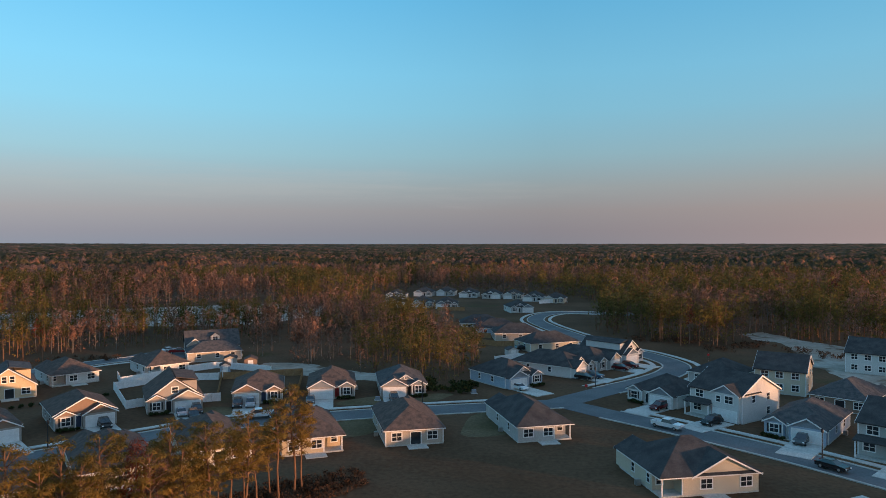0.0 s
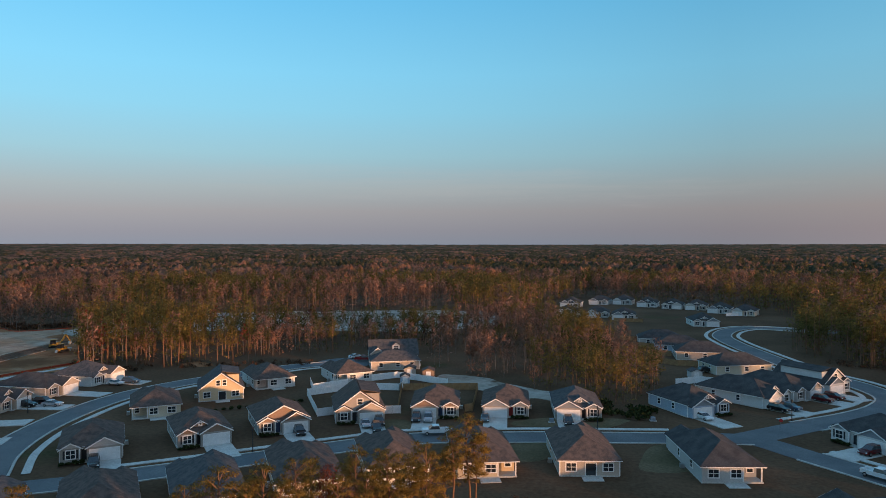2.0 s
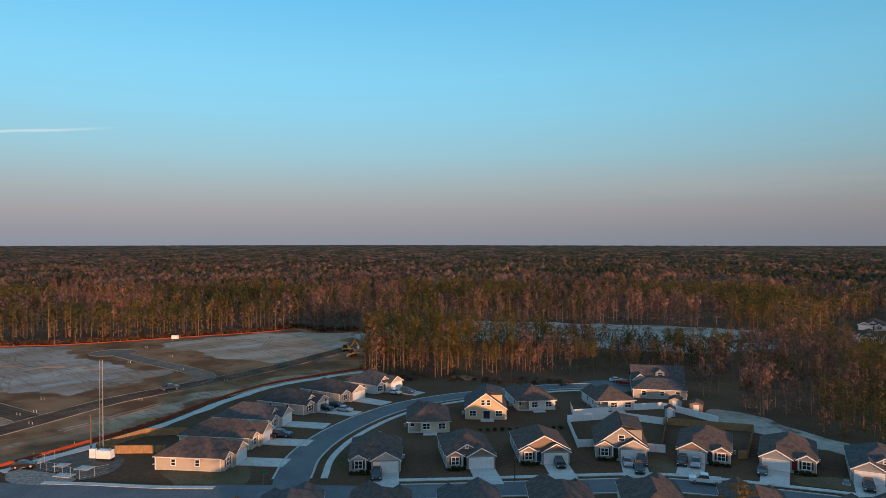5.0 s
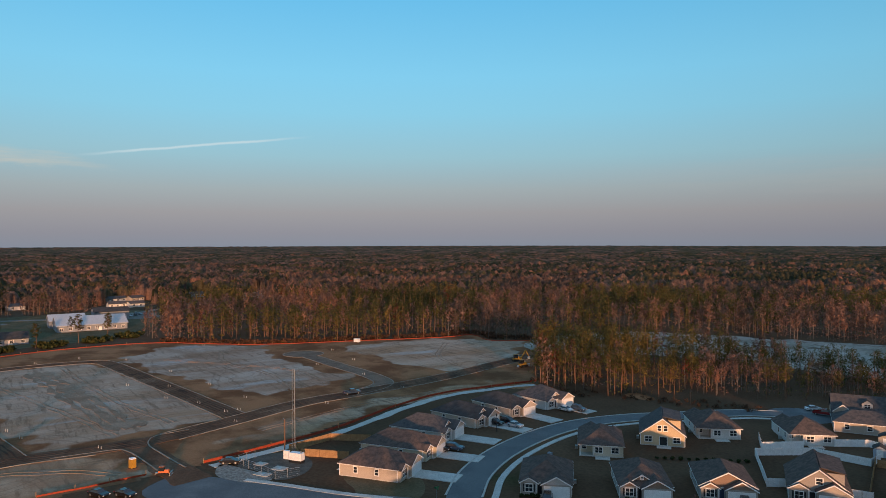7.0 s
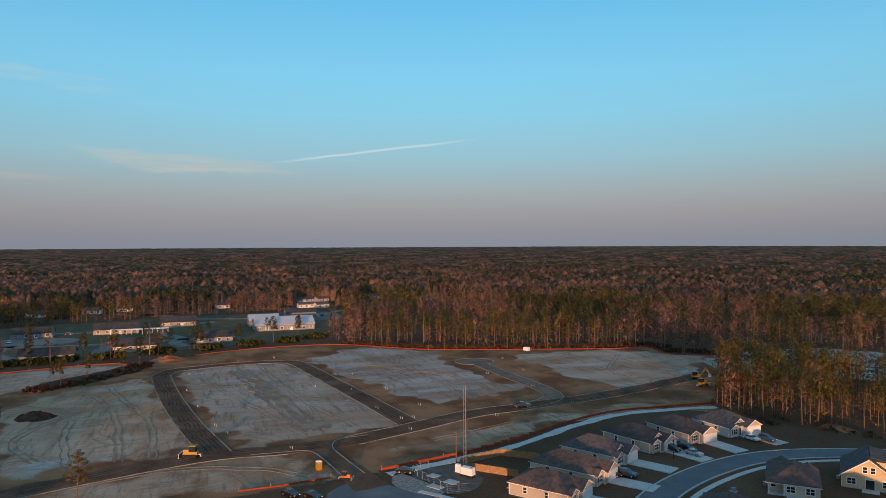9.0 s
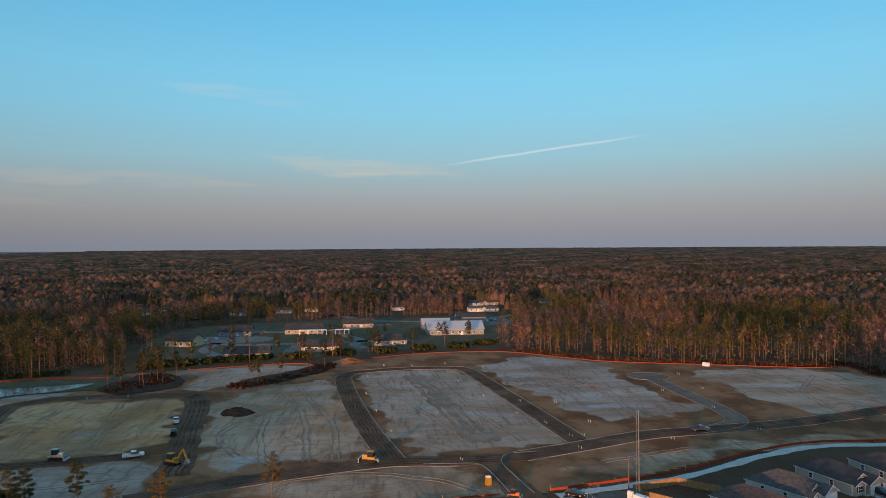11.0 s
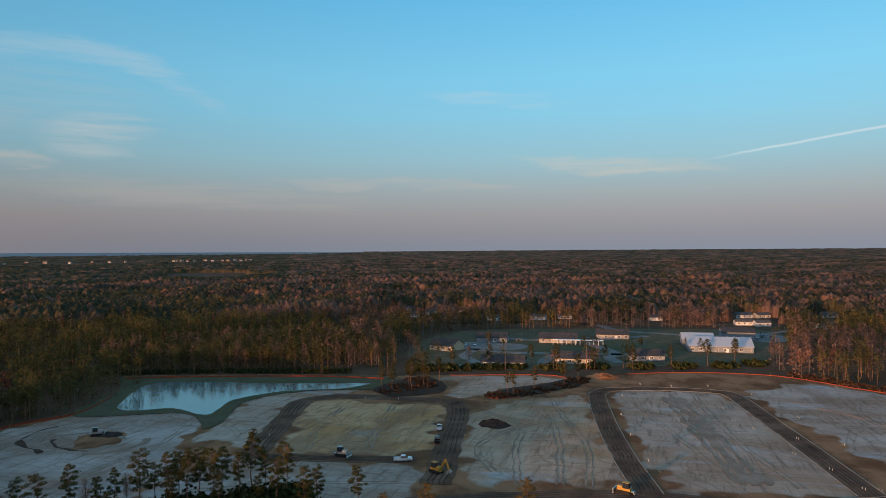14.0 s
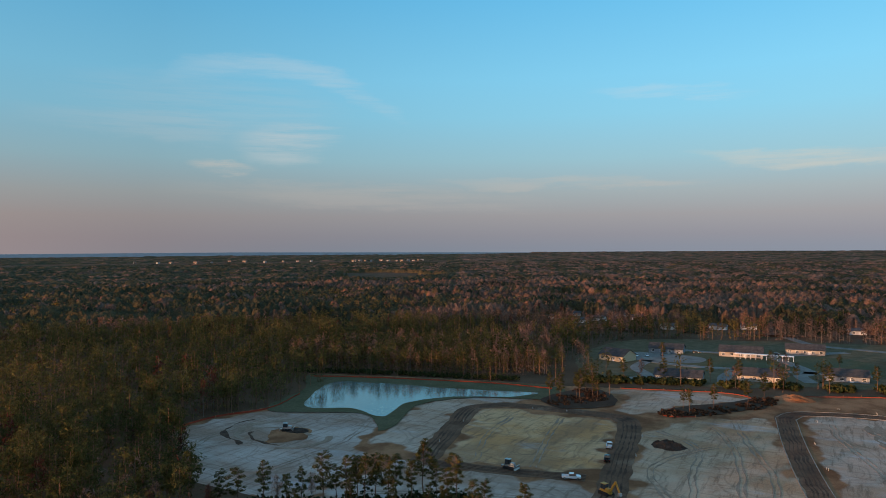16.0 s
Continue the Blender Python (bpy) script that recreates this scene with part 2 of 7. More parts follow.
M_RED_LEAF = material("red_maple_buds", (0.115, 0.036, 0.026), (0.19, 0.065, 0.042), 0.3, 0.9, 0.0, 6.0, 0.5, tint="tint", island=0.3, thin=0.3)
M_BUSH = material("evergreen_shrub", (0.030, 0.040, 0.016), (0.060, 0.064, 0.024), 0.6, 0.9, 0.0, 6.0, 0.5, tint="tint", island=0.4)
M_MULCH = material("pine_straw_mulch", (0.050, 0.030, 0.020), (0.085, 0.050, 0.030), 0.8, 0.95, 0.02, 9.0, 0.5)
M_SPOIL = material("dark_spoil", (0.030, 0.022, 0.018), (0.070, 0.050, 0.038), 0.5, 0.95, 0.05, 8.0, 0.5)
M_BRUSH_FLOOR = material("brush_floor", (0.050, 0.032, 0.022), (0.095, 0.055, 0.036), 0.06, 0.95, 0.05, 20.0, 0.5)
M_BANK = material("grassed_bank", (0.086, 0.080, 0.040), (0.125, 0.108, 0.062), 0.08, 0.95, 0.02, 12.0, 0.5)
M_SAND = material("pale_sand", (0.26, 0.215, 0.17), (0.42, 0.38, 0.33), 0.05, 0.95, 0.05, 12.0, 0.4, spot=((0.13, 0.08, 0.05), 0.07, 0.54, 0.68))
M_WATER = material("pond_water", (0.10, 0.145, 0.135), (0.125, 0.165, 0.15), 0.02, 0.09, 0.004, 40.0, 0.5, gloss=0.9)
M_SEA = material("sea_water", (0.19, 0.225, 0.24), (0.205, 0.24, 0.255), 0.001, 0.8, 0.0, 30.0, 0.5)
M_SITE_KERB = material("dusty_kerb", (0.22, 0.175, 0.135), (0.34, 0.29, 0.24), 0.3, 0.9, 0.0, 10.0, 0.5)


# ---- mesh tools ----
class Shape:
    """Vertices and faces of one mesh."""

    def __init__(self):
        self.v, self.f, self.m = [], [], []

    def face(self, *points, slot=0):
        base = len(self.v)
        self.v.extend(tuple(p) for p in points)
        self.f.append(tuple(range(base, base + len(points))))
        self.m.append(slot)
        return self

    def solid(self, points, faces, slot=0):
        base = len(self.v)
        self.v.extend(tuple(p) for p in points)
        for face in faces:
            self.f.append(tuple(base + i for i in face))
            self.m.append(slot)
        return self

    def box(self, x0, y0, z0, x1, y1, z1, slot=0, taper=0.0):
        t = taper
        pts = [(x0, y0, z0), (x1, y0, z0), (x1, y1, z0), (x0, y1, z0), (x0 + t, y0 + t, z1), (x1 - t, y0 + t, z1), (x1 - t, y1 - t, z1), (x0 + t, y1 - t, z1)]
        return self.solid(pts, [(0, 3, 2, 1), (4, 5, 6, 7), (0, 1, 5, 4), (1, 2, 6, 5), (2, 3, 7, 6), (3, 0, 4, 7)], slot)

    def prism(self, outline, z0, z1, slot=0):
        k = len(outline)
        pts = [(x, y, z0) for x, y in outline] + [(x, y, z1) for x, y in outline]
        return self.solid(pts, [tuple(range(k))[::-1], tuple(range(k, 2 * k))] + [(i, (i + 1) % k, k + (i + 1) % k, k + i) for i in range(k)], slot)

    def side_prism(self, outline, x0, x1, slot=0):
        """An outline in y and z, drawn out along x."""
        k = len(outline)
        pts = [(x0, y, z) for y, z in outline] + [(x1, y, z) for y, z in outline]
        return self.solid(pts, [tuple(range(k)), tuple(range(k, 2 * k))[::-1]] + [(i, k + i, k + (i + 1) % k, (i + 1) % k) for i in range(k)], slot)

    def tube(self, path, sides=6, slot=0):
        """Rings of (x, y, z, radius)."""
        base = len(self.v)
        for x, y, z, r in path:
            for s in range(sides):
                a = 2 * math.pi * s / sides
                self.v.append((x + r * math.cos(a), y + r * math.sin(a), z))
        for i in range(len(path) - 1):
            for s in range(sides):
                self.f.append((base + i * sides + s, base + i * sides + (s + 1) % sides, base + (i + 1) * sides + (s + 1) % sides, base + (i + 1) * sides + s))
                self.m.append(slot)
        self.f.append(tuple(base + (len(path) - 1) * sides + s for s in range(sides)))
        self.m.append(slot)
        return self

    def ring(self, x0, y0, x1, y1, wide, z0, z1):
        """A rectangular frame lying flat."""
        o = [(x0, y0), (x1, y0), (x1, y1), (x0, y1)]
        i = [(x0 + wide, y0 + wide), (x1 - wide, y0 + wide), (x1 - wide, y1 - wide), (x0 + wide, y1 - wide)]
        pts = [(x, y, z) for z in (z0, z1) for loop in (o, i) for x, y in loop]
        faces = []
        for k in range(4):
            m = (k + 1) % 4
            faces += [(k, m, 8 + m, 8 + k), (4 + m, 4 + k, 12 + k, 12 + m), (8 + k, 8 + m, 12 + m, 12 + k), (m, k, 4 + k, 4 + m)]
        return self.solid(pts, faces)

    def disc(self, x, cy, cz, r, width, sides=14, slot=0):
        """A wheel with its axle along x."""
        ring = [(cy + r * math.cos(2 * math.pi * s / sides), cz + r * math.sin(2 * math.pi * s / sides)) for s in range(sides)]
        return self.side_prism(ring, x - width / 2, x + width / 2, slot)

    def mesh(self, name, *mats):
        data = bpy.data.meshes.new(name)
        data.from_pydata(self.v, [], self.f)
        for m in mats:
            data.materials.append(m)
        if len(mats) > 1:
            data.polygons.foreach_set("material_index", self.m)
        data.update()
        return data


def part(name, shape, mats, parent, label="", at=None):
    """One mesh object under a thing or a part."""
    data = shape if isinstance(shape, bpy.types.Mesh) else shape.mesh(name, *(mats if isinstance(mats, (list, tuple)) else (mats,)))
    ob = new(name, data)
    ob.parent = parent
    if at is not None:
        ob.matrix_basis = at
    if label:
        ob["label"] = label
    return ob


def curve_through(points, step=2.0, closed=False):
    """A smooth line through points in the plan."""
    pts = [Vector(p) for p in points]
    out, k = [], len(pts)
    for i in range(k if closed else k - 1):
        p1, p2 = pts[i], pts[(i + 1) % k]
        p0 = pts[(i - 1) % k] if closed or i else p1 * 2 - p2
        p3 = pts[(i + 2) % k] if closed or i + 2 < k else p2 * 2 - p1
        count = max(1, round((p2 - p1).length / step))
        for j in range(count):
            t = j / count
            out.append(0.5 * ((2 * p1) + (p2 - p0) * t + (2 * p0 - 5 * p1 + 4 * p2 - p3) * t * t + (3 * p1 - p0 - 3 * p2 + p3) * t ** 3))
    if not closed:
        out.append(pts[-1])
    return out


def ribbon(points, left, right, z0, z1, shape=None, step=2.0, ragged=0.0):
    """A strip along a line in the plan, from left to right of it, with its sides."""
    shape = shape or Shape()
    line = curve_through(points, step)
    base = len(shape.v)
    for i, p in enumerate(line):
        d = (line[min(i + 1, len(line) - 1)] - line[max(i - 1, 0)]).normalized()
        side_ = Vector((-d.y, d.x))
        wob = [ragged * noise.noise((p.x * 0.15 + s * 50, p.y * 0.15, 0)) for s in (1, 2)]
        a, b = p + side_ * (left + wob[0]), p + side_ * (right + wob[1])
        shape.v.extend([(a.x, a.y, z0), (a.x, a.y, z1), (b.x, b.y, z1), (b.x, b.y, z0)])
    for i in range(len(line) - 1):
        q = base + 4 * i
        for s in range(3):
            shape.f.append((q + s, q + s + 1, q + s + 5, q + s + 4))
            shape.m.append(0)
    return shape


def patch(name, points, z, mat, ragged=0.0, step=3.0, label="", category="ground"):
    """A flat piece of ground with a smooth or ragged outline."""
    from mathutils.geometry import tessellate_polygon
    line = curve_through(points, step, True)
    line = [Vector((p.x + ragged * noise.noise((p.x * 0.12, p.y * 0.12, 3)), p.y + ragged * noise.noise((p.x * 0.12, p.y * 0.12, 9)), z)) for p in line]
    data = bpy.data.meshes.new(name)
    tris = tessellate_polygon([line])
    data.from_pydata([tuple(p) for p in line], [], [tuple(t) for t in tris])
    data.materials.append(mat)
    data.update()
    flips = [p.index for p in data.polygons if p.normal.z < 0]
    for i in flips:
        data.polygons[i].flip()
    return tagged(new(name, data), label, category, kind="structure")


def inside(x, y, poly):
    """Which of the places (arrays) lie inside an outline."""
    hit = np.zeros(np.shape(x), bool)
    k = len(poly)
    for i in range(k):
        (x1, y1), (x2, y2) = poly[i], poly[(i + 1) % k]
        if y1 == y2:
            continue
        cross = (y1 > y) != (y2 > y)
        hit ^= cross & (x < (x2 - x1) * (y - y1) / (y2 - y1) + x1)
    return hit


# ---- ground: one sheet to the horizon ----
def land_height(x, y):
    """Flat near by; the land swells gently towards the horizon, less so in the north."""
    r, az = np.hypot(x, y), np.degrees(np.arctan2(-np.asarray(x, float), np.asarray(y, float)))
    t = np.clip((r - 1000.0) / 3900.0, 0, 1)
    w = np.clip((az - 10.0) / 48.0, 0, 1) * (az < 200)
    return (24.0 + 15.0 * w * w * (3 - 2 * w)) * t * t * (3 - 2 * t)


def polar_sheet(name, radii, turns, height, mat, a0=0.0, a1=360.0):
    ang = np.radians(np.linspace(a0, a1, turns + 1))
    rr, aa = np.meshgrid(radii, ang, indexing="ij")
    x, y = -rr * np.sin(aa), rr * np.cos(aa)
    verts = np.stack([x, y, height(x, y, rr)], -1).reshape(-1, 3)
    i, j = np.meshgrid(np.arange(len(radii) - 1), np.arange(turns), indexing="ij")
    q = (i * (turns + 1) + j).ravel()
    faces = np.stack([q, q + turns + 1, q + turns + 2, q + 1], -1)[:, ::-1]
    return new(name, quads(name, verts, faces, (mat,)))


def quads(name, verts, faces, mats, slots=None, tint=None, normals=None):
    """A mesh of quads from arrays; normals, where given, round off foliage."""
    data = bpy.data.meshes.new(name)
    data.vertices.add(len(verts))
    data.vertices.foreach_set("co", np.asarray(verts, np.float32).ravel())
    data.loops.add(faces.size)
    data.loops.foreach_set("vertex_index", np.asarray(faces, np.int32).ravel())
    data.polygons.add(len(faces))
    data.polygons.foreach_set("loop_start", np.arange(0, faces.size, 4, dtype=np.int32))
    for m in mats:
        data.materials.append(m)
    if slots is not None:
        data.polygons.foreach_set("material_index", np.asarray(slots, np.int32))
    if tint is not None:
        data.attributes.new("tint", "FLOAT", "POINT").data.foreach_set("value", np.asarray(tint, np.float32))
    if normals is not None:
        data.attributes.new("custom_normal", "FLOAT_VECTOR", "POINT").data.foreach_set("vector", np.asarray(normals, np.float32).ravel())
    data.update(calc_edges=True)
    return data


def tris(name, corners, mats, slots, tint, normals):
    """A mesh of loose triangles from an array of corners."""
    data = bpy.data.meshes.new(name)
    count = len(corners)
    data.vertices.add(3 * count)
    data.vertices.foreach_set("co", np.asarray(corners, np.float32).ravel())
    data.loops.add(3 * count)
    data.loops.foreach_set("vertex_index", np.arange(3 * count, dtype=np.int32))
    data.polygons.add(count)
    data.polygons.foreach_set("loop_start", np.arange(0, 3 * count, 3, dtype=np.int32))
    for m in mats:
        data.materials.append(m)
    data.polygons.foreach_set("material_index", np.asarray(slots, np.int32))
    data.attributes.new("tint", "FLOAT", "POINT").data.foreach_set("value", np.asarray(tint, np.float32))
    data.attributes.new("custom_normal", "FLOAT_VECTOR", "POINT").data.foreach_set("vector", np.asarray(normals, np.float32).ravel())
    data.update(calc_edges=True)
    return data


def lumps(x, y, size, seed):
    """Smooth random values from 0 to 1 over the plan."""
    rng = np.random.RandomState(seed)
    total = np.zeros(np.shape(x))
    for k in range(10):
        a, f, p = rng.rand() * 6.283, (0.6 + rng.rand() * 1.6) / size, rng.rand() * 6.283
        total = total + np.sin((x * math.cos(a) + y * math.sin(a)) * f * 6.283 + p)
    return np.clip(0.5 + total / 9.0, 0, 1)


ground = polar_sheet("ground", np.concatenate([[0.002], np.linspace(40, 1000, 25), np.linspace(1150, 4960, 20)]), 144, lambda x, y, r: land_height(x, y), M_GROUND)
ground.location = (7.0, 3.0, 0.0)
tagged(ground, "dormant brown winter turf and woodland floor", "ground", kind="structure")

# ---- cleared building land ----
SITE = [(-157, 0), (-160, 30), (-168, 60), (-187, 106), (-193, 149), (-180, 159), (-209, 184), (-242, 214), (-274, 239), (-286, 222), (-313, 227), (-312, 208), (-326, 165),
        (-345, 114), (-378, 77), (-384, 51), (-380, 20), (-363, -18), (-352, -28), (-358, -45), (-345, -95), (-339, -118), (-333, -160), (-318, -220), (-305, -262), (-289, -236),
        (-269, -231), (-231, -221), (-206, -231), (-183, -229), (-167, -203), (-150, -178), (-138, -160), (-150, -125), (-158, -90), (-156, -55), (-152, -35)]
LANE = [(-242, 216), (-276, 246), (-275, 300), (-240, 330), (-150, 372), (-112, 372), (-98, 340), (-100, 302), (-128, 274), (-170, 272), (-205, 252)]
VILLAGE = [(130, 0), (145, 212), (114, 226), (100, 246), (94, 275), (87, 277), (83, 258), (78, 247), (60, 229), (44, 252), (31, 274), (40, 320), (46, 350), (52, 390), (17, 442),
           (-21, 478), (-73, 482), (-92, 425), (-88, 352), (-52, 318), (-34, 262), (-15, 230), (-10, 194), (-8, 168), (-18, 164), (-36, 176), (-54, 187), (-71, 194), (-82, 206), (-84, 225),
           (-112, 226), (-120, 217), (-140, 199), (-154, 175), (-180, 160), (-193, 149), (-187, 106), (-168, 60), (-160, 30), (-157, 0)]
SEAM = [(-335, -150), (-345, -95), (-356, -45), (-350, -28), (-361, -18), (-378, 20), (-380, 51), (-384, 66), (-428, 76), (-425, 70), (-400, 30), (-386, -10), (-368, -45), (-362, -112), (-425, -146), (-430, -160), (-352, -162)]
HOLLOW = [(-80, 30), (-157, 0), (-166, -40), (-174, -60), (-182, -95), (-172, -132), (-150, -165), (-139, -160), (-90, -120), (-40, -40)]
CAMPUS = [(-439, -144), (-365, -110), (-372, -45), (-392, -10), (-404, 35), (-425, 72), (-520, 106), (-578, 105), (-585, 60), (-567, -42), (-533, -130)]
YELLOW_LOT = [(-201, -112), (-268, -134), (-276, -128), (-279, -79), (-274, -74), (-212, -64)]
MIDDLE_LOT = [(-187, -47), (-268, -64), (-300, -49), (-316, -20), (-235, -7), (-197, 0)]
EAST_LOT = [(-196, 9), (-205, 57), (-215, 62), (-326, 39), (-331, 34), (-331, -2), (-318, -10)]
NORTH_LOT = [(-224, 79), (-241, 71), (-330, 49), (-366, 78), (-338, 118), (-312, 108), (-298, 104), (-288, 112), (-262, 110), (-241, 117), (-230, 104)]
FAR_LOT = [(-312, 146), (-308, 205), (-274, 234), (-240, 196), (-231, 180), (-228, 152), (-262, 144)]
NEAR_LOT = [(-171, -43), (-186, -2), (-186, 20), (-178, 29), (-163, 27), (-160, -10)]
STRIP_LOT = [(-178, 44), (-190, 68), (-199, 114), (-203, 158), (-192, 148), (-189, 108), (-172, 66)]
WEST_LOT = [(-180, -226), (-231, -218), (-246, -190), (-236, -165), (-204, -150), (-172, -132), (-148, -134), (-140, -160), (-166, -200)]
SHORE_LOT = [(-204, -122), (-270, -144), (-288, -132), (-302, -118), (-290, -157), (-270, -164), (-238, -160), (-206, -146)]
FRONT_LOT = [(-194, -124), (-200, -66), (-160, -52), (-158, -90), (-152, -126), (-170, -130)]
TOP_LOT = [(-345, -32), (-356, -46), (-343, -95), (-330, -88), (-304, -80), (-292, -72), (-305, -64), (-318, -60)]


def site_sheet():
    """Graded soil: a fine grid that carries how sandy, how yellow and how muddy the soil is."""
    step = 1.5
    gx, gy = np.meshgrid(np.arange(-390, -144, step), np.arange(-268, 246, step), indexing="ij")
    nx, ny = gx.shape
    wx = gx + (lumps(gx, gy, 26, 1) - 0.5) * 9 + (lumps(gx, gy, 7, 2) - 0.5) * 4
    wy = gy + (lumps(gx, gy, 24, 3) - 0.5) * 9 + (lumps(gx, gy, 6, 4) - 0.5) * 4
    streak = lumps(gx * 0.35 + gy * 0.1, gy * 2.2 - gx * 0.3, 22, 5)
    sand, yellow = np.zeros(gx.shape), np.zeros(gx.shape)
    for lot, level, ochre in ((YELLOW_LOT, 0.75, 1.0), (MIDDLE_LOT, 0.62, 0.5), (EAST_LOT, 0.85, 0.25), (NORTH_LOT, 0.95, 0.1), (FAR_LOT, 0.9, 0.3), (NEAR_LOT, 0.55, 0.5), (STRIP_LOT, 0.6, 0.5),
                              (WEST_LOT, 1.0, 0.0), (SHORE_LOT, 0.75, 0.25), (FRONT_LOT, 0.9, 0.1), (TOP_LOT, 0.75, 0.3)):
        here = inside(wx, wy, lot)
        sand = np.where(here, level * (0.72 + 0.45 * streak), sand)
        yellow = np.where(here, ochre, yellow)
    for _ in range(2):
        for field in (sand, yellow):
            field[1:-1, 1:-1] = (field[1:-1, 1:-1] * 2 + field[:-2, 1:-1] + field[2:, 1:-1] + field[1:-1, :-2] + field[1:-1, 2:]) / 6
    z = 0.04 + 0.25 * (lumps(gx, gy, 18, 6) - 0.5) * np.clip(sand, 0, 1) * 0.4
    verts = np.stack([gx, gy, np.maximum(z, 0.02)], -1).reshape(-1, 3)
    i, j = np.meshgrid(np.arange(nx - 1), np.arange(ny - 1), indexing="ij")
    keep = inside(gx[:-1, :-1] + step / 2, gy[:-1, :-1] + step / 2, SITE)
    q = (i * ny + j)[keep]
    faces = np.stack([q, q + ny, q + ny + 1, q + 1], -1)
    data = quads("site_soil", verts, faces, (M_SOIL,), tint=np.clip(sand, 0, 1).ravel())
    data.attributes.new("ochre", "FLOAT", "POINT").data.foreach_set("value", yellow.astype(np.float32).ravel())
    return tagged(new("site_soil", data), "graded pale sand and brown dirt of a building site", "bare soil", kind="structure")


def soil_material():
    made = bpy.data.materials.new("graded_soil")
    made.use_nodes = True
    k = Nodes(made.node_tree)
    shader = made.node_tree.nodes["Principled BSDF"]
    place = k.add("ShaderNodeTexCoord").outputs["Object"]
    a1, a2 = k.add("ShaderNodeAttribute"), k.add("ShaderNodeAttribute")
    a1.attribute_name, a2.attribute_name = "tint", "ochre"
    dirt = k.mix(k.range(k.noise(place, 0.05, 6.0, 0.65), 0.38, 0.62), (0.165, 0.074, 0.037, 1), (0.335, 0.165, 0.085, 1))
    pale = k.mix(k.range(k.noise(k.vmath("MULTIPLY", place, (1.0, 0.3, 1.0)), 0.055, 6.0, 0.65), 0.36, 0.64), (0.315, 0.205, 0.148, 1), (0.465, 0.372, 0.312, 1))
    ochre = k.mix(k.range(k.noise(place, 0.04, 5.0, 0.6), 0.4, 0.6), (0.50, 0.250, 0.105, 1), (0.58, 0.345, 0.180, 1))
    pale = k.mix(a2.outputs["Fac"], pale, ochre)
    tracks = k.noise(k.vmath("MULTIPLY", place, (0.12, 1.0, 1.0)), 0.45, 5.0, 0.7)
    pale = k.mix(k.math("MULTIPLY", k.range(tracks, 0.50, 0.66), 0.6), pale, (0.16, 0.105, 0.070, 1))
    ruts = k.noise(k.vmath("MULTIPLY", place, (1.0, 0.10, 1.0)), 0.6, 4.0, 0.7)
    pale = k.mix(k.math("MULTIPLY", k.range(ruts, 0.54, 0.66), 0.45), pale, (0.19, 0.125, 0.08, 1))
    washed = k.noise(k.vmath("MULTIPLY", place, (0.5, 0.16, 1.0)), 0.12, 5.0, 0.6)
    pale = k.mix(k.math("MULTIPLY", k.range(washed, 0.56, 0.70), 0.7), pale, (0.45, 0.42, 0.40, 1))
    worn = k.noise(k.vmath("MULTIPLY", place, (0.45, 1.0, 1.0)), 0.028, 5.0, 0.6)
    pale = k.mix(k.math("MULTIPLY", k.range(worn, 0.52, 0.64), 0.5), pale, (0.215, 0.125, 0.078, 1))
    for size, width in ((0.021, 0.0055), (0.034, 0.007)):
        line = k.math("ABSOLUTE", k.math("SUBTRACT", k.noise(place, size, 1.5, 0.4), 0.5))
        pair = k.math("ABSOLUTE", k.math("SUBTRACT", line, 0.014))
        pale = k.mix(k.math("MULTIPLY", k.range(pair, width, 0.001), 0.28), pale, (0.15, 0.098, 0.068, 1))
    edge = k.math("ADD", a1.outputs["Fac"], k.math("MULTIPLY", k.math("SUBTRACT", k.noise(place, 0.22, 6.0, 0.7), 0.5), 0.55))
    colour = k.mix(k.range(edge, 0.25, 0.62), dirt, pale)
    grain = k.noise(place, 2.2, 4.0, 0.7)
    colour = k.mix(1.0, colour, k.ramp(grain, [(0.25, (0.78, 0.77, 0.76, 1)), (0.75, (1.2, 1.2, 1.2, 1))]), "MULTIPLY")
    k.link(colour, shader.inputs["Base Color"])
    shader.inputs["Roughness"].default_value = 0.95
    shader.inputs["Specular IOR Level"].default_value = 0.02
    relief = k.add("ShaderNodeBump")
    relief.inputs["Strength"].default_value, relief.inputs["Distance"].default_value = 0.5, 0.08
    k.link(grain, relief.inputs["Height"])
    k.link(relief.outputs[0], shader.inputs["Normal"])
    return made


M_SOIL = soil_material()
site_sheet()

# dirt roads of the site with fresh kerbs
MAIN_TRACK = [(-168, -60), (-181, -29), (-190, 1), (-189, 22), (-191, 40), (-199, 61), (-208, 84), (-211, 105), (-218, 145), (-237, 206)]
EAST_TRACK = [(-204, 61), (-241, 56), (-289, 49), (-326, 43), (-334, 36), (-335, 14), (-328, -10), (-316, -16), (-274, -11), (-230, -4), (-192, 4)]
WEST_TRACK = [(-196, -119), (-240, -131), (-270, -139), (-280, -134), (-286, -124), (-287, -84), (-283, -74), (-272, -69), (-227, -61), (-185, -54)]
LINK_TRACK = [(-196, -118), (-200, -92), (-206, -66)]
SPUR_TRACK = [(-193, 34), (-184, 31.5), (-174, 33), (-163, 34.7), (-152, 37)]
CIRCLE_TRACK = [(-211, 100), (-215, 114), (-223, 122), (-240, 124), (-262, 123), (-292, 122.5)]
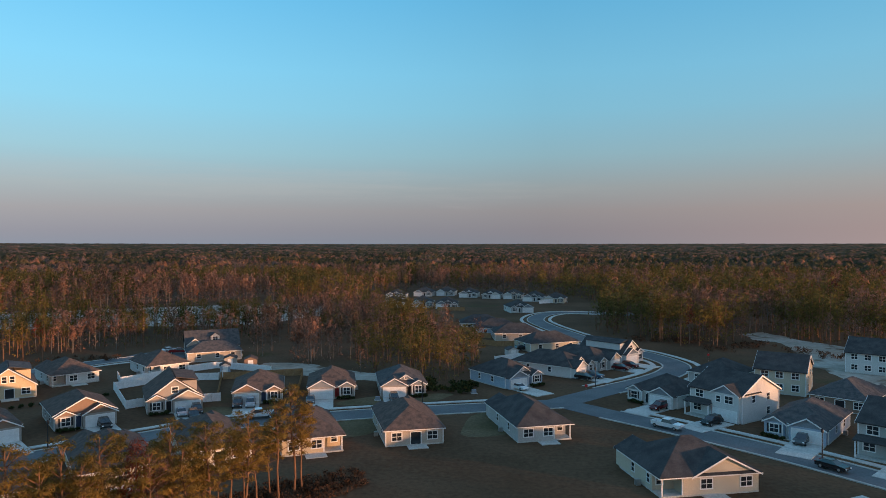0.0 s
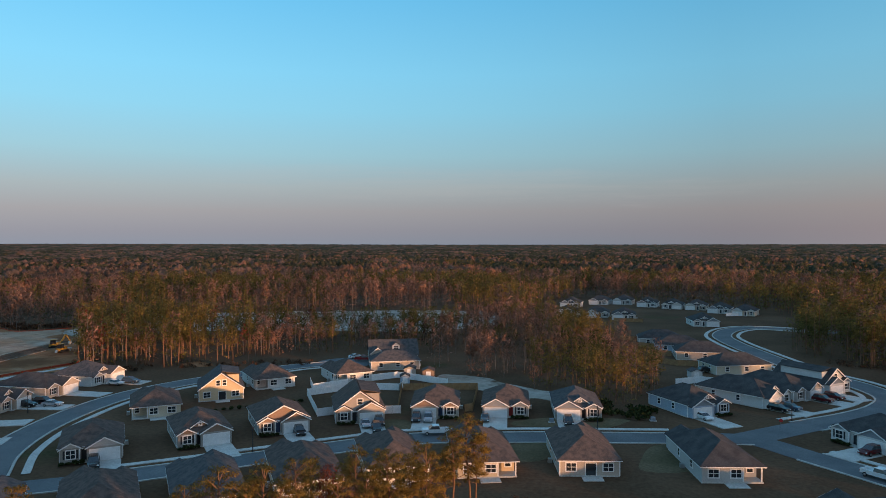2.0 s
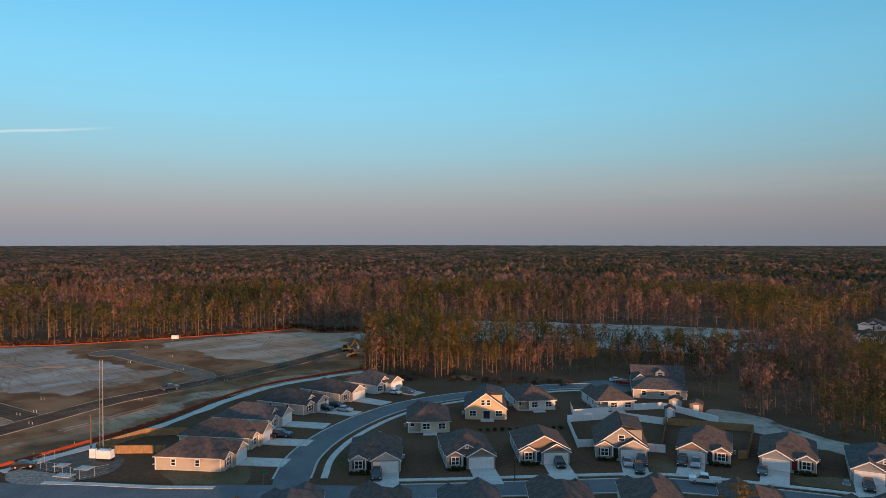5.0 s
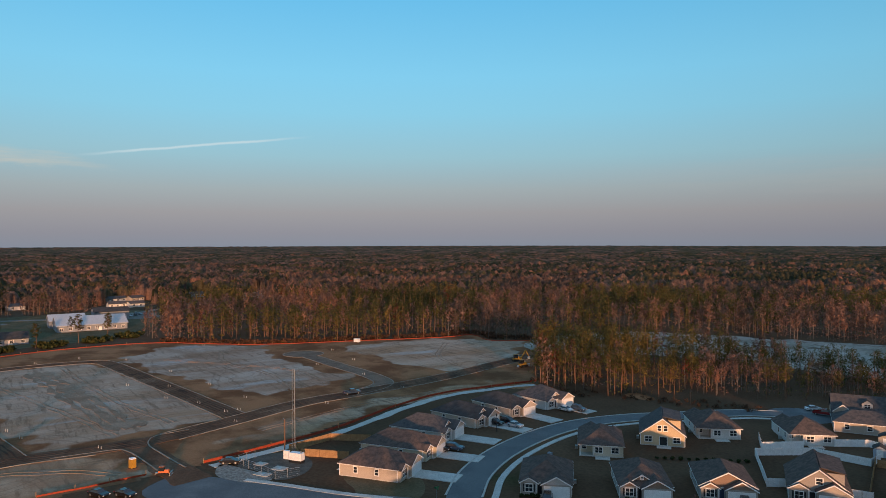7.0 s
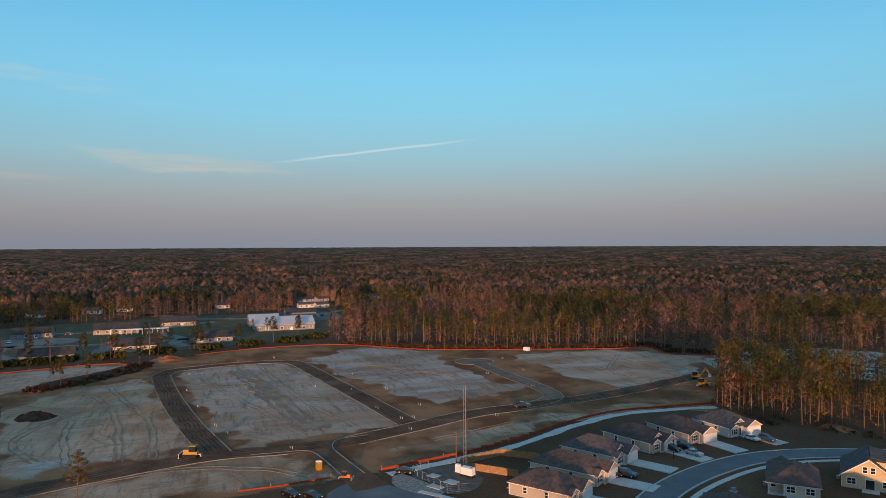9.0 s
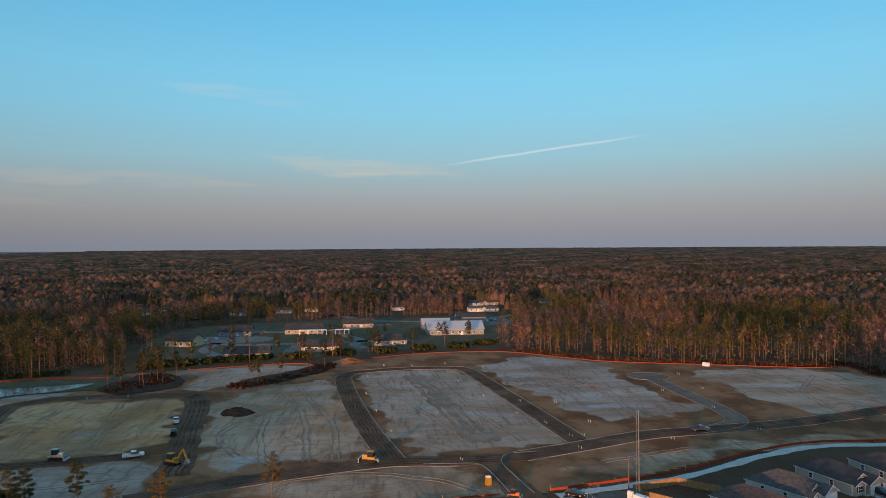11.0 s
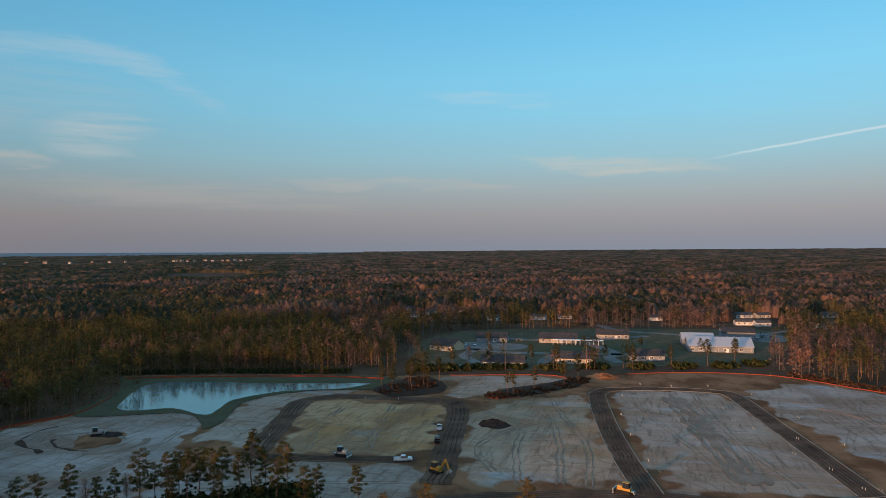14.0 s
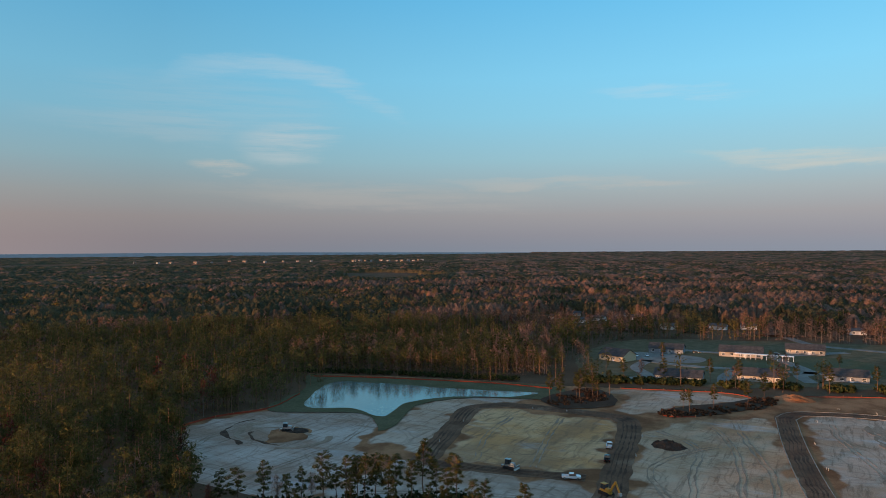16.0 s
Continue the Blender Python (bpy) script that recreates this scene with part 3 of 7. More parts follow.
for track, wide, top in ((MAIN_TRACK, 4.2, 0.15), (EAST_TRACK, 3.6, 0.13), (WEST_TRACK, 4.6, 0.14), (LINK_TRACK, 3.6, 0.12), (SPUR_TRACK, 4.0, 0.11)):
    tagged(new("site_road", ribbon(track, wide, -wide, 0.03, top, ragged=1.2).mesh("site_road", M_DIRT_ROAD)), "dark unpaved road base between graded lots", "dirt road", kind="structure")
tagged(new("site_road", ribbon(CIRCLE_TRACK, 3.4, -3.4, 0.03, 0.12, ragged=0.8).mesh("site_road", M_NEW_BASE)), "grey unfinished road with a turning circle", "dirt road", kind="structure")
for track, wide, top in ((MAIN_TRACK, 3.4, 0.170), (EAST_TRACK, 2.8, 0.154), (WEST_TRACK, 3.6, 0.162), (LINK_TRACK, 2.8, 0.178)):
    for i, off_ in enumerate((-0.62, -0.22, 0.30, 0.70)):
        tagged(new("wheel_rut", ribbon(track, off_ * wide + 0.22, off_ * wide - 0.22, 0.04, top + 0.002 * i, ragged=1.1).mesh("wheel_rut", M_RUT)), "wheel rut pressed into the unpaved road", "wheel rut", kind="structure")
for track, wide in ((EAST_TRACK[:8], 3.7), (CIRCLE_TRACK, 3.5), (MAIN_TRACK[4:], 4.3), (MAIN_TRACK[:4], 4.3), (EAST_TRACK[7:], 3.7)):
    for s in (1, -1):
        if track[0] == MAIN_TRACK[0] and s > 0:
            continue
        tagged(new("site_kerb", ribbon(track, s * wide, s * (wide + 0.28), 0.0, 0.2).mesh("site_kerb", M_SITE_KERB)), "pale new concrete kerb along a site road", "kerb", kind="structure")

CIRCLE_AT, CIRCLE_RIM = (-301, 122.5), []
for k in range(17):
    a = radians(22 + k * 19.75)
    CIRCLE_RIM.append((CIRCLE_AT[0] + 9.2 * math.cos(a), CIRCLE_AT[1] + 9.2 * math.sin(a)))
patch("turning_circle", [(CIRCLE_AT[0] + 9.0 * math.cos(k * math.pi / 8), CIRCLE_AT[1] + 9.0 * math.sin(k * math.pi / 8)) for k in range(16)], 0.14, M_NEW_BASE, 0.2, 2.0, "unfinished turning circle of a site road", "dirt road")
for line in (CIRCLE_RIM, [(-162.2, 37.6), (-168.5, 36.4), (-177.6, 35), (-185.1, 34), (-190.2, 34.8), (-194, 37.5), (-195.2, 46)], [(-163.3, 31.8), (-174.9, 30.2), (-182.9, 28.7), (-186.2, 26.7), (-186.8, 21.5), (-187.4, 12.3)]):
    tagged(new("site_kerb", ribbon(line, 0.16, -0.16, 0.0, 0.22).mesh("site_kerb", M_SITE_KERB)), "pale new kerb curving round a site road", "kerb", kind="structure")

# tracks of machines across the graded lots
TAN_BAND = [(-318, 16), (-285, 21), (-248, 26), (-222, 30), (-206, 33)]
for off_, half, top in ((0.0, 1.5, 0.126), (-3.6, 0.7, 0.130), (3.4, 0.9, 0.134)):
    tagged(new("wheel_rut", ribbon(TAN_BAND, off_ + half, off_ - half, 0.0, top, ragged=2.6).mesh("wheel_rut", M_TAN)), "band of tan soil tracked across a pale lot", "wheel rut", kind="structure")
for i, line in enumerate(([(-193, -20), (-230, -24), (-262, -30), (-292, -42)], [(-194, -12), (-232, -15), (-270, -26), (-300, -34)], [(-190, -31), (-220, -37), (-255, -41), (-272, -58)], [(-200, -40), (-222, -50), (-246, -44), (-266, -30)], [(-206, 44), (-240, 36), (-282, 30), (-324, 26)],
             [(-201, 28), (-240, 18), (-290, 4), (-322, 0)], [(-228, 88), (-262, 92), (-300, 86), (-340, 96)], [(-232, 104), (-270, 101), (-320, 66)], [(-208, -84), (-240, -92), (-274, -98)], [(-206, -104), (-236, -114), (-272, -118)], [(-162, -120), (-176, -96), (-184, -64)],
             [(-166, 24), (-176, 12), (-182, -8), (-176, -30)], [(-162, -196), (-190, -208), (-224, -206), (-238, -180)], [(-150, -160), (-172, -158), (-206, -158), (-236, -168)], [(-184, 62), (-194, 96), (-198, 130)], [(-236, 164), (-262, 172), (-292, 196)])):
    for off_ in (-0.95, 0.95):
        tagged(new("wheel_rut", ribbon(line, off_ + 0.19, off_ - 0.19, 0.0, 0.100 + 0.0015 * i, ragged=1.0).mesh("wheel_rut", M_TAN)), "wheel track of a machine across a graded lot", "wheel rut", kind="structure")

# ---- pond and banks ----
POND = [(-240, -208), (-288, -231), (-299, -207), (-303, -176), (-311, -140), (-315, -124), (-300, -134), (-287, -158), (-266, -170), (-240, -165), (-246, -186)]
BANK = [(-226, -218), (-268, -233), (-300, -256), (-313, -220), (-325, -180), (-333, -122), (-306, -112), (-300, -124), (-292, -146), (-268, -163), (-222, -152), (-240, -176)]
patch("grass_bank", BANK, 0.30, M_BANK, 1.5, 3.0, "dark green grassed bank round the pond", "bank")
water = patch("water", POND, 0.36, M_WATER, 1.0, 3.0, "still pale green pond mirroring the sky", "pond")
for name, spot in (("brush_island", [(-298, -116), (-290, -104), (-297, -92), (-306, -85), (-322, -88), (-338, -106), (-312, -118)]),
                   ("brush_island", [(-299, -62), (-301, -50), (-318, -36), (-331, -25), (-349, -21), (-352, -28), (-339, -38), (-316, -58)])):
    patch(name, spot, 0.32, M_BRUSH_FLOOR, 2.0, 3.0, "dark brushy strip left between the lots", "brush")
patch("track_lane", LANE, 0.06, M_SAND, 6.0, 4.0, "bare sandy lane behind a belt of pines", "bare soil")
patch("sand_path", [(84, 262), (94, 274), (104, 246), (122, 226), (132, 205), (100, 172), (86, 172), (82, 195), (90, 240)], 0.06, M_SAND, 4.0, 3.0, "pale sandy track beside the woods", "bare soil")
patch("campus_lawn", [(-436, -69), (-493, -70), (-501, 4), (-472, 27), (-437, 21)], 0.05, M_BANK, 2.0, 5.0, "green lawn between school buildings", "lawn")
patch("campus_yard", CAMPUS, 0.03, M_LAWN, 4.0, 6.0, "worn lawn of a school campus", "lawn")
patch("burn_clearing", [(-72, 193), (-66, 180), (-50, 172), (-32, 168), (-30, 172), (-52, 186)], 0.05, M_SAND, 3.0, 2.0, "pale ashy cleared ground below the trees", "bare soil")
sea = polar_sheet("sea", np.linspace(4150, 4950, 6), 24, lambda x, y, r: 35.6 + (r - 4150) / 800 * (3.6 + 14.3 * np.clip((np.degrees(np.arctan2(-x, y)) - 112) / 24, 0, 1)), M_SEA, 112.0, 166.0)
tagged(sea, "thin line of grey-blue sea at the horizon", "sea", kind="structure")

patch("churned_ring", [(-196, -190), (-206, -191), (-212, -186), (-210, -178), (-202, -173), (-192, -175), (-189, -182)], 0.10, M_SOIL, 5.0, 2.0, "churned brown soil on pale sand", "bare soil")
for i, (cx, cy, rx, ry, a0_, sweep, wide_, mat_) in enumerate(((-203, -184, 17, 21, 200, 150, 1.4, M_TAN), (-198, -180, 14, 17, 20, 120, 0.8, M_TAN), (-204, -186, 21, 26, 250, 110, 0.7, M_RUT), (-196, -186, 11, 16, 130, 130, 1.1, M_TAN), (-206, -180, 19, 20, 300, 90, 0.6, M_RUT))):
    arc = [(cx + rx * math.cos(radians(a0_ + q)), cy + ry * math.sin(radians(a0_ + q))) for q in range(0, sweep, 15)]
    tagged(new("wheel_rut", ribbon(arc, wide_, -wide_, 0.02, 0.130 + 0.004 * i, ragged=2.2).mesh("wheel_rut", mat_)), "curved wheel rut churned into pale sand", "wheel rut", kind="structure")
for lot in ([(-27, 121), (-24, 133), (-36, 129), (-37, 116)], [(-10, 123), (-8, 138), (2, 141), (0, 126)], [(-120, 62), (-140, 66), (-133, 79), (-116, 72)], [(-63, 128), (-57, 131), (-60, 139), (-66, 137)], [(-37, 143), (-20, 147), (-14, 156), (-33, 151)]):
    patch("lawn", lot, 0.04, M_LAWN, 1.5, 2.0, "dull green winter lawn beside a house", "lawn")

# ---- streets ----
MAIN_STREET = [(72, 82), (53, 105.6), (44.4, 116), (31.6, 129), (19, 140.5), (9, 148.5), (-4, 144.5), (-24, 138), (-35, 134), (-54, 126), (-65, 116), (-75, 105.5), (-85, 95), (-94.5, 85.5), (-104, 77.5), (-116, 67), (-128, 55), (-140, 42), (-150, 34)]
CURVE_STREET = [(-106, 75.5), (-112, 79.5), (-122, 90), (-131, 105), (-137.5, 124), (-139, 140), (-136, 155), (-129, 171), (-121, 187), (-112, 197)]
UP_STREET = [(8, 148), (21, 163), (34, 177), (42, 189), (45, 201), (40, 217), (31, 232), (20, 264), (12, 291), (9, 312), (14, 334), (26, 345), (50, 340)]
for street, names in ((MAIN_STREET, "street"), (CURVE_STREET, "street"), (UP_STREET, "street")):
    lift = {id(MAIN_STREET): 0.06, id(CURVE_STREET): 0.065, id(UP_STREET): 0.07}[id(street)]
    tagged(new("road", ribbon(street, 3.5, -3.5, 0.0, lift).mesh("road", M_ASPHALT)), "blue-grey asphalt residential street", "road", kind="structure")
for centre, radius, lift in (((-109, 199), 9.5, 0.075), ((50, 341), 9.0, 0.075)):
    ring = [(centre[0] + radius * math.cos(a * math.pi / 6), centre[1] + radius * math.sin(a * math.pi / 6)) for a in range(12)]
    patch("turning_circle", ring, lift, M_ASPHALT, 0.0, 2.0, "asphalt turning circle at the end of a street", "road")
patch("road_end", [(-128, 60), (-144, 47), (-151, 42), (-158, 37), (-157, 31.5), (-150, 26), (-138, 31), (-122, 48)], 0.08, M_ASPHALT, 0.3, 2.0, "wide pale asphalt apron at the site entrance", "road")


def kerb_and_walk(line, s, walk_too=True):
    tagged(new("kerb", ribbon(line, s * 3.5, s * 3.95, 0.0, 0.17).mesh("kerb", M_KERB)), "pale concrete kerb of a residential street", "kerb", kind="structure")
    if walk_too:
        tagged(new("pavement", ribbon(line, s * 5.6, s * 7.0, 0.0, 0.14).mesh("pavement", M_CONCRETE)), "pale concrete pavement beside a street", "pavement", kind="structure")


kerb_and_walk(MAIN_STREET[:5], 1, False)
kerb_and_walk(MAIN_STREET[:5], -1, True)
kerb_and_walk(MAIN_STREET[6:14], -1, True)
kerb_and_walk(MAIN_STREET[5:15], 1, False)
kerb_and_walk(CURVE_STREET[1:], -1, True)
kerb_and_walk(CURVE_STREET[1:], 1, False)
kerb_and_walk(UP_STREET[1:], 1, True)
kerb_and_walk(UP_STREET[1:], -1, True)


# ---- woods ----
def leaf_cloud(rng, centres, radii, count, size, droop=0.0, wide=0.8):
    """Quads strewn in balls: arrays of corners."""
    pick = rng.randint(0, len(centres), count)
    way = rng.normal(size=(count, 3))
    way /= np.linalg.norm(way, axis=1, keepdims=True)
    reach = rng.rand(count) ** 0.45
    at = np.asarray(centres)[pick] + way * (np.asarray(radii)[pick] * reach)[:, None] * (1, 1, 0.62)
    a = rng.normal(size=(count, 3))
    a /= np.linalg.norm(a, axis=1, keepdims=True)
    b = np.cross(a, rng.normal(size=(count, 3)))
    b /= np.linalg.norm(b, axis=1, keepdims=True)
    a[:, 2] += droop
    s = size * (0.6 + 0.8 * rng.rand(count))[:, None]
    return np.stack([at - a * s - b * s * wide, at + a * s * 0.9 - b * s * wide, at + a * s * 0.85 + b * s * wide, at - a * s * 0.9 + b * s * wide], 1)


def trunk_quads(rng, height, radius, sides, rings, lean=0.3):
    zs = np.linspace(0, height, rings + 1)
    bend = np.cumsum(rng.normal(size=(rings + 1, 2)) * lean, 0)
    bend -= bend[0]
    rad = radius * (1 - 0.8 * zs / height)
    ang = np.arange(sides) * 2 * np.pi / sides
    ring = np.stack([bend[:, None, 0] + rad[:, None] * np.cos(ang), bend[:, None, 1] + rad[:, None] * np.sin(ang), np.repeat(zs[:, None], sides, 1)], -1)
    nxt = np.roll(ring, -1, 1)
    return np.stack([ring[:-1], nxt[:-1], nxt[1:], ring[1:]], 2).reshape(-1, 4, 3), bend


def limb_quads(a, b, radius):
    """A thin three-sided limb from a to b."""
    a, b = np.asarray(a, float), np.asarray(b, float)
    d = (b - a) / np.linalg.norm(b - a)
    u = np.cross(d, (0.3, 0.2, 1.0))
    u /= np.linalg.norm(u)
    w = np.cross(d, u)
    ring = [u * math.cos(k * 2.094) + w * math.sin(k * 2.094) for k in range(3)]
    return np.array([[a + ring[k] * radius, a + ring[(k + 1) % 3] * radius, b + ring[(k + 1) % 3] * radius * 0.3, b + ring[k] * radius * 0.3] for k in range(3)])


def unit(v):
    return v / np.maximum(np.linalg.norm(v, axis=-1, keepdims=True), 1e-6)


def crown_cloud(rng, centres, radii, count, size, wide, flat=0.7, upright=1.0):
    """Leaf tufts on clumps, turned outwards: corners and soft outward normals."""
    centres, radii = np.asarray(centres, float), np.asarray(radii, float)
    pick = rng.choice(len(centres), count, p=radii ** 2 / (radii ** 2).sum())
    out = unit(rng.normal(size=(count, 3)))
    at = centres[pick] + out * (radii[pick] * rng.rand(count) ** 0.4)[:, None] * (1, 1, flat)
    heart = centres.mean(0) - (0, 0, 1.0)
    soft = unit(out * 0.6 + unit(at - heart) * 0.75 + (0, 0, 0.10) + 0.22 * rng.normal(size=(count, 3)))
    face = unit(soft + 0.65 * rng.normal(size=(count, 3)))
    a = unit(np.cross(face, rng.normal(size=(count, 3))))
    b = np.cross(face, a)
    s = size * (0.55 + 0.9 * rng.rand(count))[:, None]
    a, b = a * s, b * s * wide
    a[:, 2] *= upright
    b[:, 2] *= upright
    k = 0.55 + 0.45 * rng.rand(count, 4, 1)
    corners = at[:, None] + np.stack([-a - b, a - b, a + b, b - a], 1) * k
    return corners, np.repeat(soft[:, None], 4, 1)


def tree_shape(kind, rng, leaves, size, sides=5, rings=4, limbs=6, under=0):
    """Wood quads, leaf quads and leaf normals of one tree about 16 m high."""
    height, fine = 16.0, leaves > 1200
    wood, bend = trunk_quads(rng, height * 0.96, 0.19 if kind == "pine" else 0.15, sides, rings, 0.16)
    wood = [wood]
    centres, radii = [], []
    low = {"pine": 0.40, "bare": 0.36, "red": 0.34}[kind] + 0.10 * rng.rand()
    knots = max(limbs, 9 if leaves > 60 else 5)
    for k in range(knots):
        top = (k + 0.6 * rng.rand()) / knots
        z = height * (low + (0.97 - low) * top)
        turn = k * 2.4 + rng.rand() * 1.2
        swell = math.sin(math.pi * (0.24 + 0.70 * top)) ** 0.8
        if kind == "pine":
            out = (2.9 if fine else 2.6) * swell * (0.35 + 0.65 * rng.rand())
            radii.append((0.62 + 0.45 * rng.rand()) * (0.8 + 0.4 * swell) if fine else (1.42 + 0.55 * rng.rand()) * (0.6 + 0.5 * swell))
            tip = np.array([out * math.cos(turn), out * math.sin(turn), z + 0.3])
        else:
            out = 2.2 * swell * (0.3 + 0.7 * rng.rand())
            radii.append((1.0 + 0.5 * rng.rand()) * (0.6 + 0.5 * swell))
            tip = np.array([out * math.cos(turn), out * math.sin(turn), min(z + 1.2, height)])
        centres.append(tip)
        if k < limbs:
            drop = 0.93 if kind == "pine" else 0.78
            root = np.array([np.interp(z * drop, np.linspace(0, height, rings + 1), bend[:, 0]), np.interp(z * drop, np.linspace(0, height, rings + 1), bend[:, 1]), z * drop])
            wood.append(limb_quads(root, tip, 0.07))
    if kind == "pine":
        cloud, soft = crown_cloud(rng, centres, radii, leaves, size, 0.16 if leaves > 2500 else 0.24 if fine else 0.45, 0.45 if fine else 0.72)
    else:
        cloud, soft = crown_cloud(rng, centres, radii, leaves, size, 0.16 if fine else 0.36, 0.95, 1.5)
    if under:
        low_at = [(rng.normal() * 1.9, rng.normal() * 1.9, 0.6 + 6.0 * rng.rand() ** 1.5) for _ in range(7)]
        more, more_soft = crown_cloud(rng, low_at, [1.3] * 7, under, size, 0.6)
        cloud, soft = np.concatenate([cloud, more]), np.concatenate([soft, more_soft])
    cloud[:, :, 2] = np.maximum(cloud[:, :, 2], 0.05)
    return np.concatenate(wood), cloud, soft


def wood_normals(wood):
    return np.repeat(unit(np.cross(wood[:, 1] - wood[:, 0], wood[:, 3] - wood[:, 0]))[:, None], 4, 1)


def wood_of(name, x, y, templates, mats, scale, tint, label, floor=None):
    """Many trees, joined into one mesh."""
    rng = np.random.RandomState(len(x) + 7)
    pick = rng.randint(0, len(templates), len(x))
    all_v, all_n, all_s, all_t = [], [], [], []
    base = land_height(x, y) if floor is None else floor
    for k, (wood, leaf, soft) in enumerate(templates):
        sel = np.where(pick == k)[0]
        bark = wood_normals(wood)
        shape = np.concatenate([wood[:, :3], wood[:, (0, 2, 3)], leaf[:, :3]])
        normal = np.concatenate([bark[:, :3], bark[:, :3], soft[:, :3]])
        a = rng.rand(len(sel)) * 6.283
        c, s = np.cos(a)[:, None, None], np.sin(a)[:, None, None]
        g = scale[sel][:, None, None]
        wide = (0.85 + 0.4 * rng.rand(len(sel)))[:, None, None]
        px = (shape[None, :, :, 0] * c - shape[None, :, :, 1] * s) * g * wide + x[sel][:, None, None]
        py = (shape[None, :, :, 0] * s + shape[None, :, :, 1] * c) * g * wide + y[sel][:, None, None]
        pz = shape[None, :, :, 2] * g + base[sel][:, None, None]
        all_v.append(np.stack([px, py, pz], -1).reshape(-1, 3))
        nx = normal[None, :, :, 0] * c - normal[None, :, :, 1] * s
        ny = normal[None, :, :, 0] * s + normal[None, :, :, 1] * c
        all_n.append(np.stack([nx, ny, np.broadcast_to(normal[None, :, :, 2], nx.shape)], -1).reshape(-1, 3))
        all_s.append(np.tile(np.r_[np.zeros(2 * len(wood)), np.ones(len(leaf))], len(sel)))
        all_t.append(np.repeat(tint[sel], 3 * len(shape)))
    verts = np.concatenate(all_v)
    return tagged(new(name, tris(name, verts.reshape(-1, 3, 3), mats, np.concatenate(all_s), np.concatenate(all_t), np.concatenate(all_n))), label, "woods", kind="stuff")


def spread(r0, r1, area, seed, a0=-33.0, a1=160.0):
    """Places for trees in a ring round the origin, about one in each area of square metres, off the cleared land."""
    rng = np.random.RandomState(seed)
    count = int(math.radians(a1 - a0) / 2 * (r1 * r1 - r0 * r0) / area)
    r = np.sqrt(r0 * r0 + rng.rand(count) * (r1 * r1 - r0 * r0))
    a = np.radians(a0 + rng.rand(count) * (a1 - a0))
    x, y = -r * np.sin(a), r * np.cos(a)
    keep = np.ones(count, bool)
    for poly in (SITE, LANE, VILLAGE, CAMPUS, HOLLOW, SEAM):
        keep &= ~inside(x, y, poly)
    return x[keep], y[keep]


GAPS = [(-735, -470, 40), (-520, -215, 22), (-620, 95, 30), (-690, -40, 25), (-640, 170, 25), (-700, 250, 22), (-480, 330, 24), (-330, 360, 22), (-130, 560, 26), (180, 900, 60), (-900, -300, 40), (-560, -160, 20), (-760, 90, 26), (-1330, -930, 110), (-1480, -1040, 120), (-1420, -900, 90)]
FAR_HOMES = ((-617, 90, 14), (-612, 104, 12), (-679, 99, 16), (-680, 116, 14), (-668, 229, 13), (-697, 174, 14), (-647, -241, 13), (-689, -232, 14), (-689, -182, 12), (-677, -164, 12), (-779, 391, 18), (-735, -470, 12), (-700, 60, 12), (-640, 20, 12),
             (-630, -205, 14), (-652, -196, 12), (-612, -120, 13), (-628, -84, 14), (-640, -60, 12), (-600, 150, 14), (-640, 210, 13))
GAPS += [(x * q, y * q, 13) for x, y, _ in FAR_HOMES for q in (1.0, 0.975, 0.95)]


def thin(x, y):
    keep = np.ones(len(x), bool)
    for gx, gy, gr in GAPS:
        keep &= np.hypot(x - gx, y - gy) > gr
    return x[keep], y[keep]


STANDS = ((50, 358, 7, 48), (36, 395, 7, 62), (25, 425, 6, 55), (0, 520, 10, 50), (15, 290, 5, 32), (-16, 300, 4, 30), (70, 470, 9, 45), (86, 560, 8, 60), (112, 640, 12, 60), (98, 900, 30, 55), (60, 760, 16, 60), (122, 1180, 20, 90), (30, 700, 20, 50), (84, 1150, 30, 70))


def mixture(x, y, chance, jitter):
    """Where leafless hardwoods stand among the pines, and how warm each tree is, with the shade on the western woods
    put into it: chance and jitter are one random number a tree.
    """
    az, rr = np.degrees(np.arctan2(-x, y)), np.hypot(x, y)
    drift = lumps(x, y, 120, 11) * 0.6 + lumps(x, y, 45, 12) * 0.4 + 0.25 * (jitter - 0.5)
    west = inside(x, y, [(-120, -100), (-190, -300), (-380, -420), (-600, -300), (-330, -120), (-320, -230), (-230, -225), (-150, -190)])
    bare = (drift > np.where((rr > 600) & (az > 40) & (az < 118), 0.52, np.where((rr > 500) & (az >= 108), 0.69, 0.59))) & ~west
    for ga, gr, da, dr in STANDS:
        bare |= (((az - ga) / da) ** 2 + ((rr - gr) / dr) ** 2 < 1) & (chance < 0.78)
    bare &= ~((az > 117) & (rr < 600)) | (chance < 0.06)
    # the last term paints the western woods' shade as a darker, greener tint
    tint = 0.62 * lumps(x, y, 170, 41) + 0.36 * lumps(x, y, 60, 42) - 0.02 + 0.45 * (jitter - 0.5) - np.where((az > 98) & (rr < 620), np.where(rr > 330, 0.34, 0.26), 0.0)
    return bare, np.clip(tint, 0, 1)


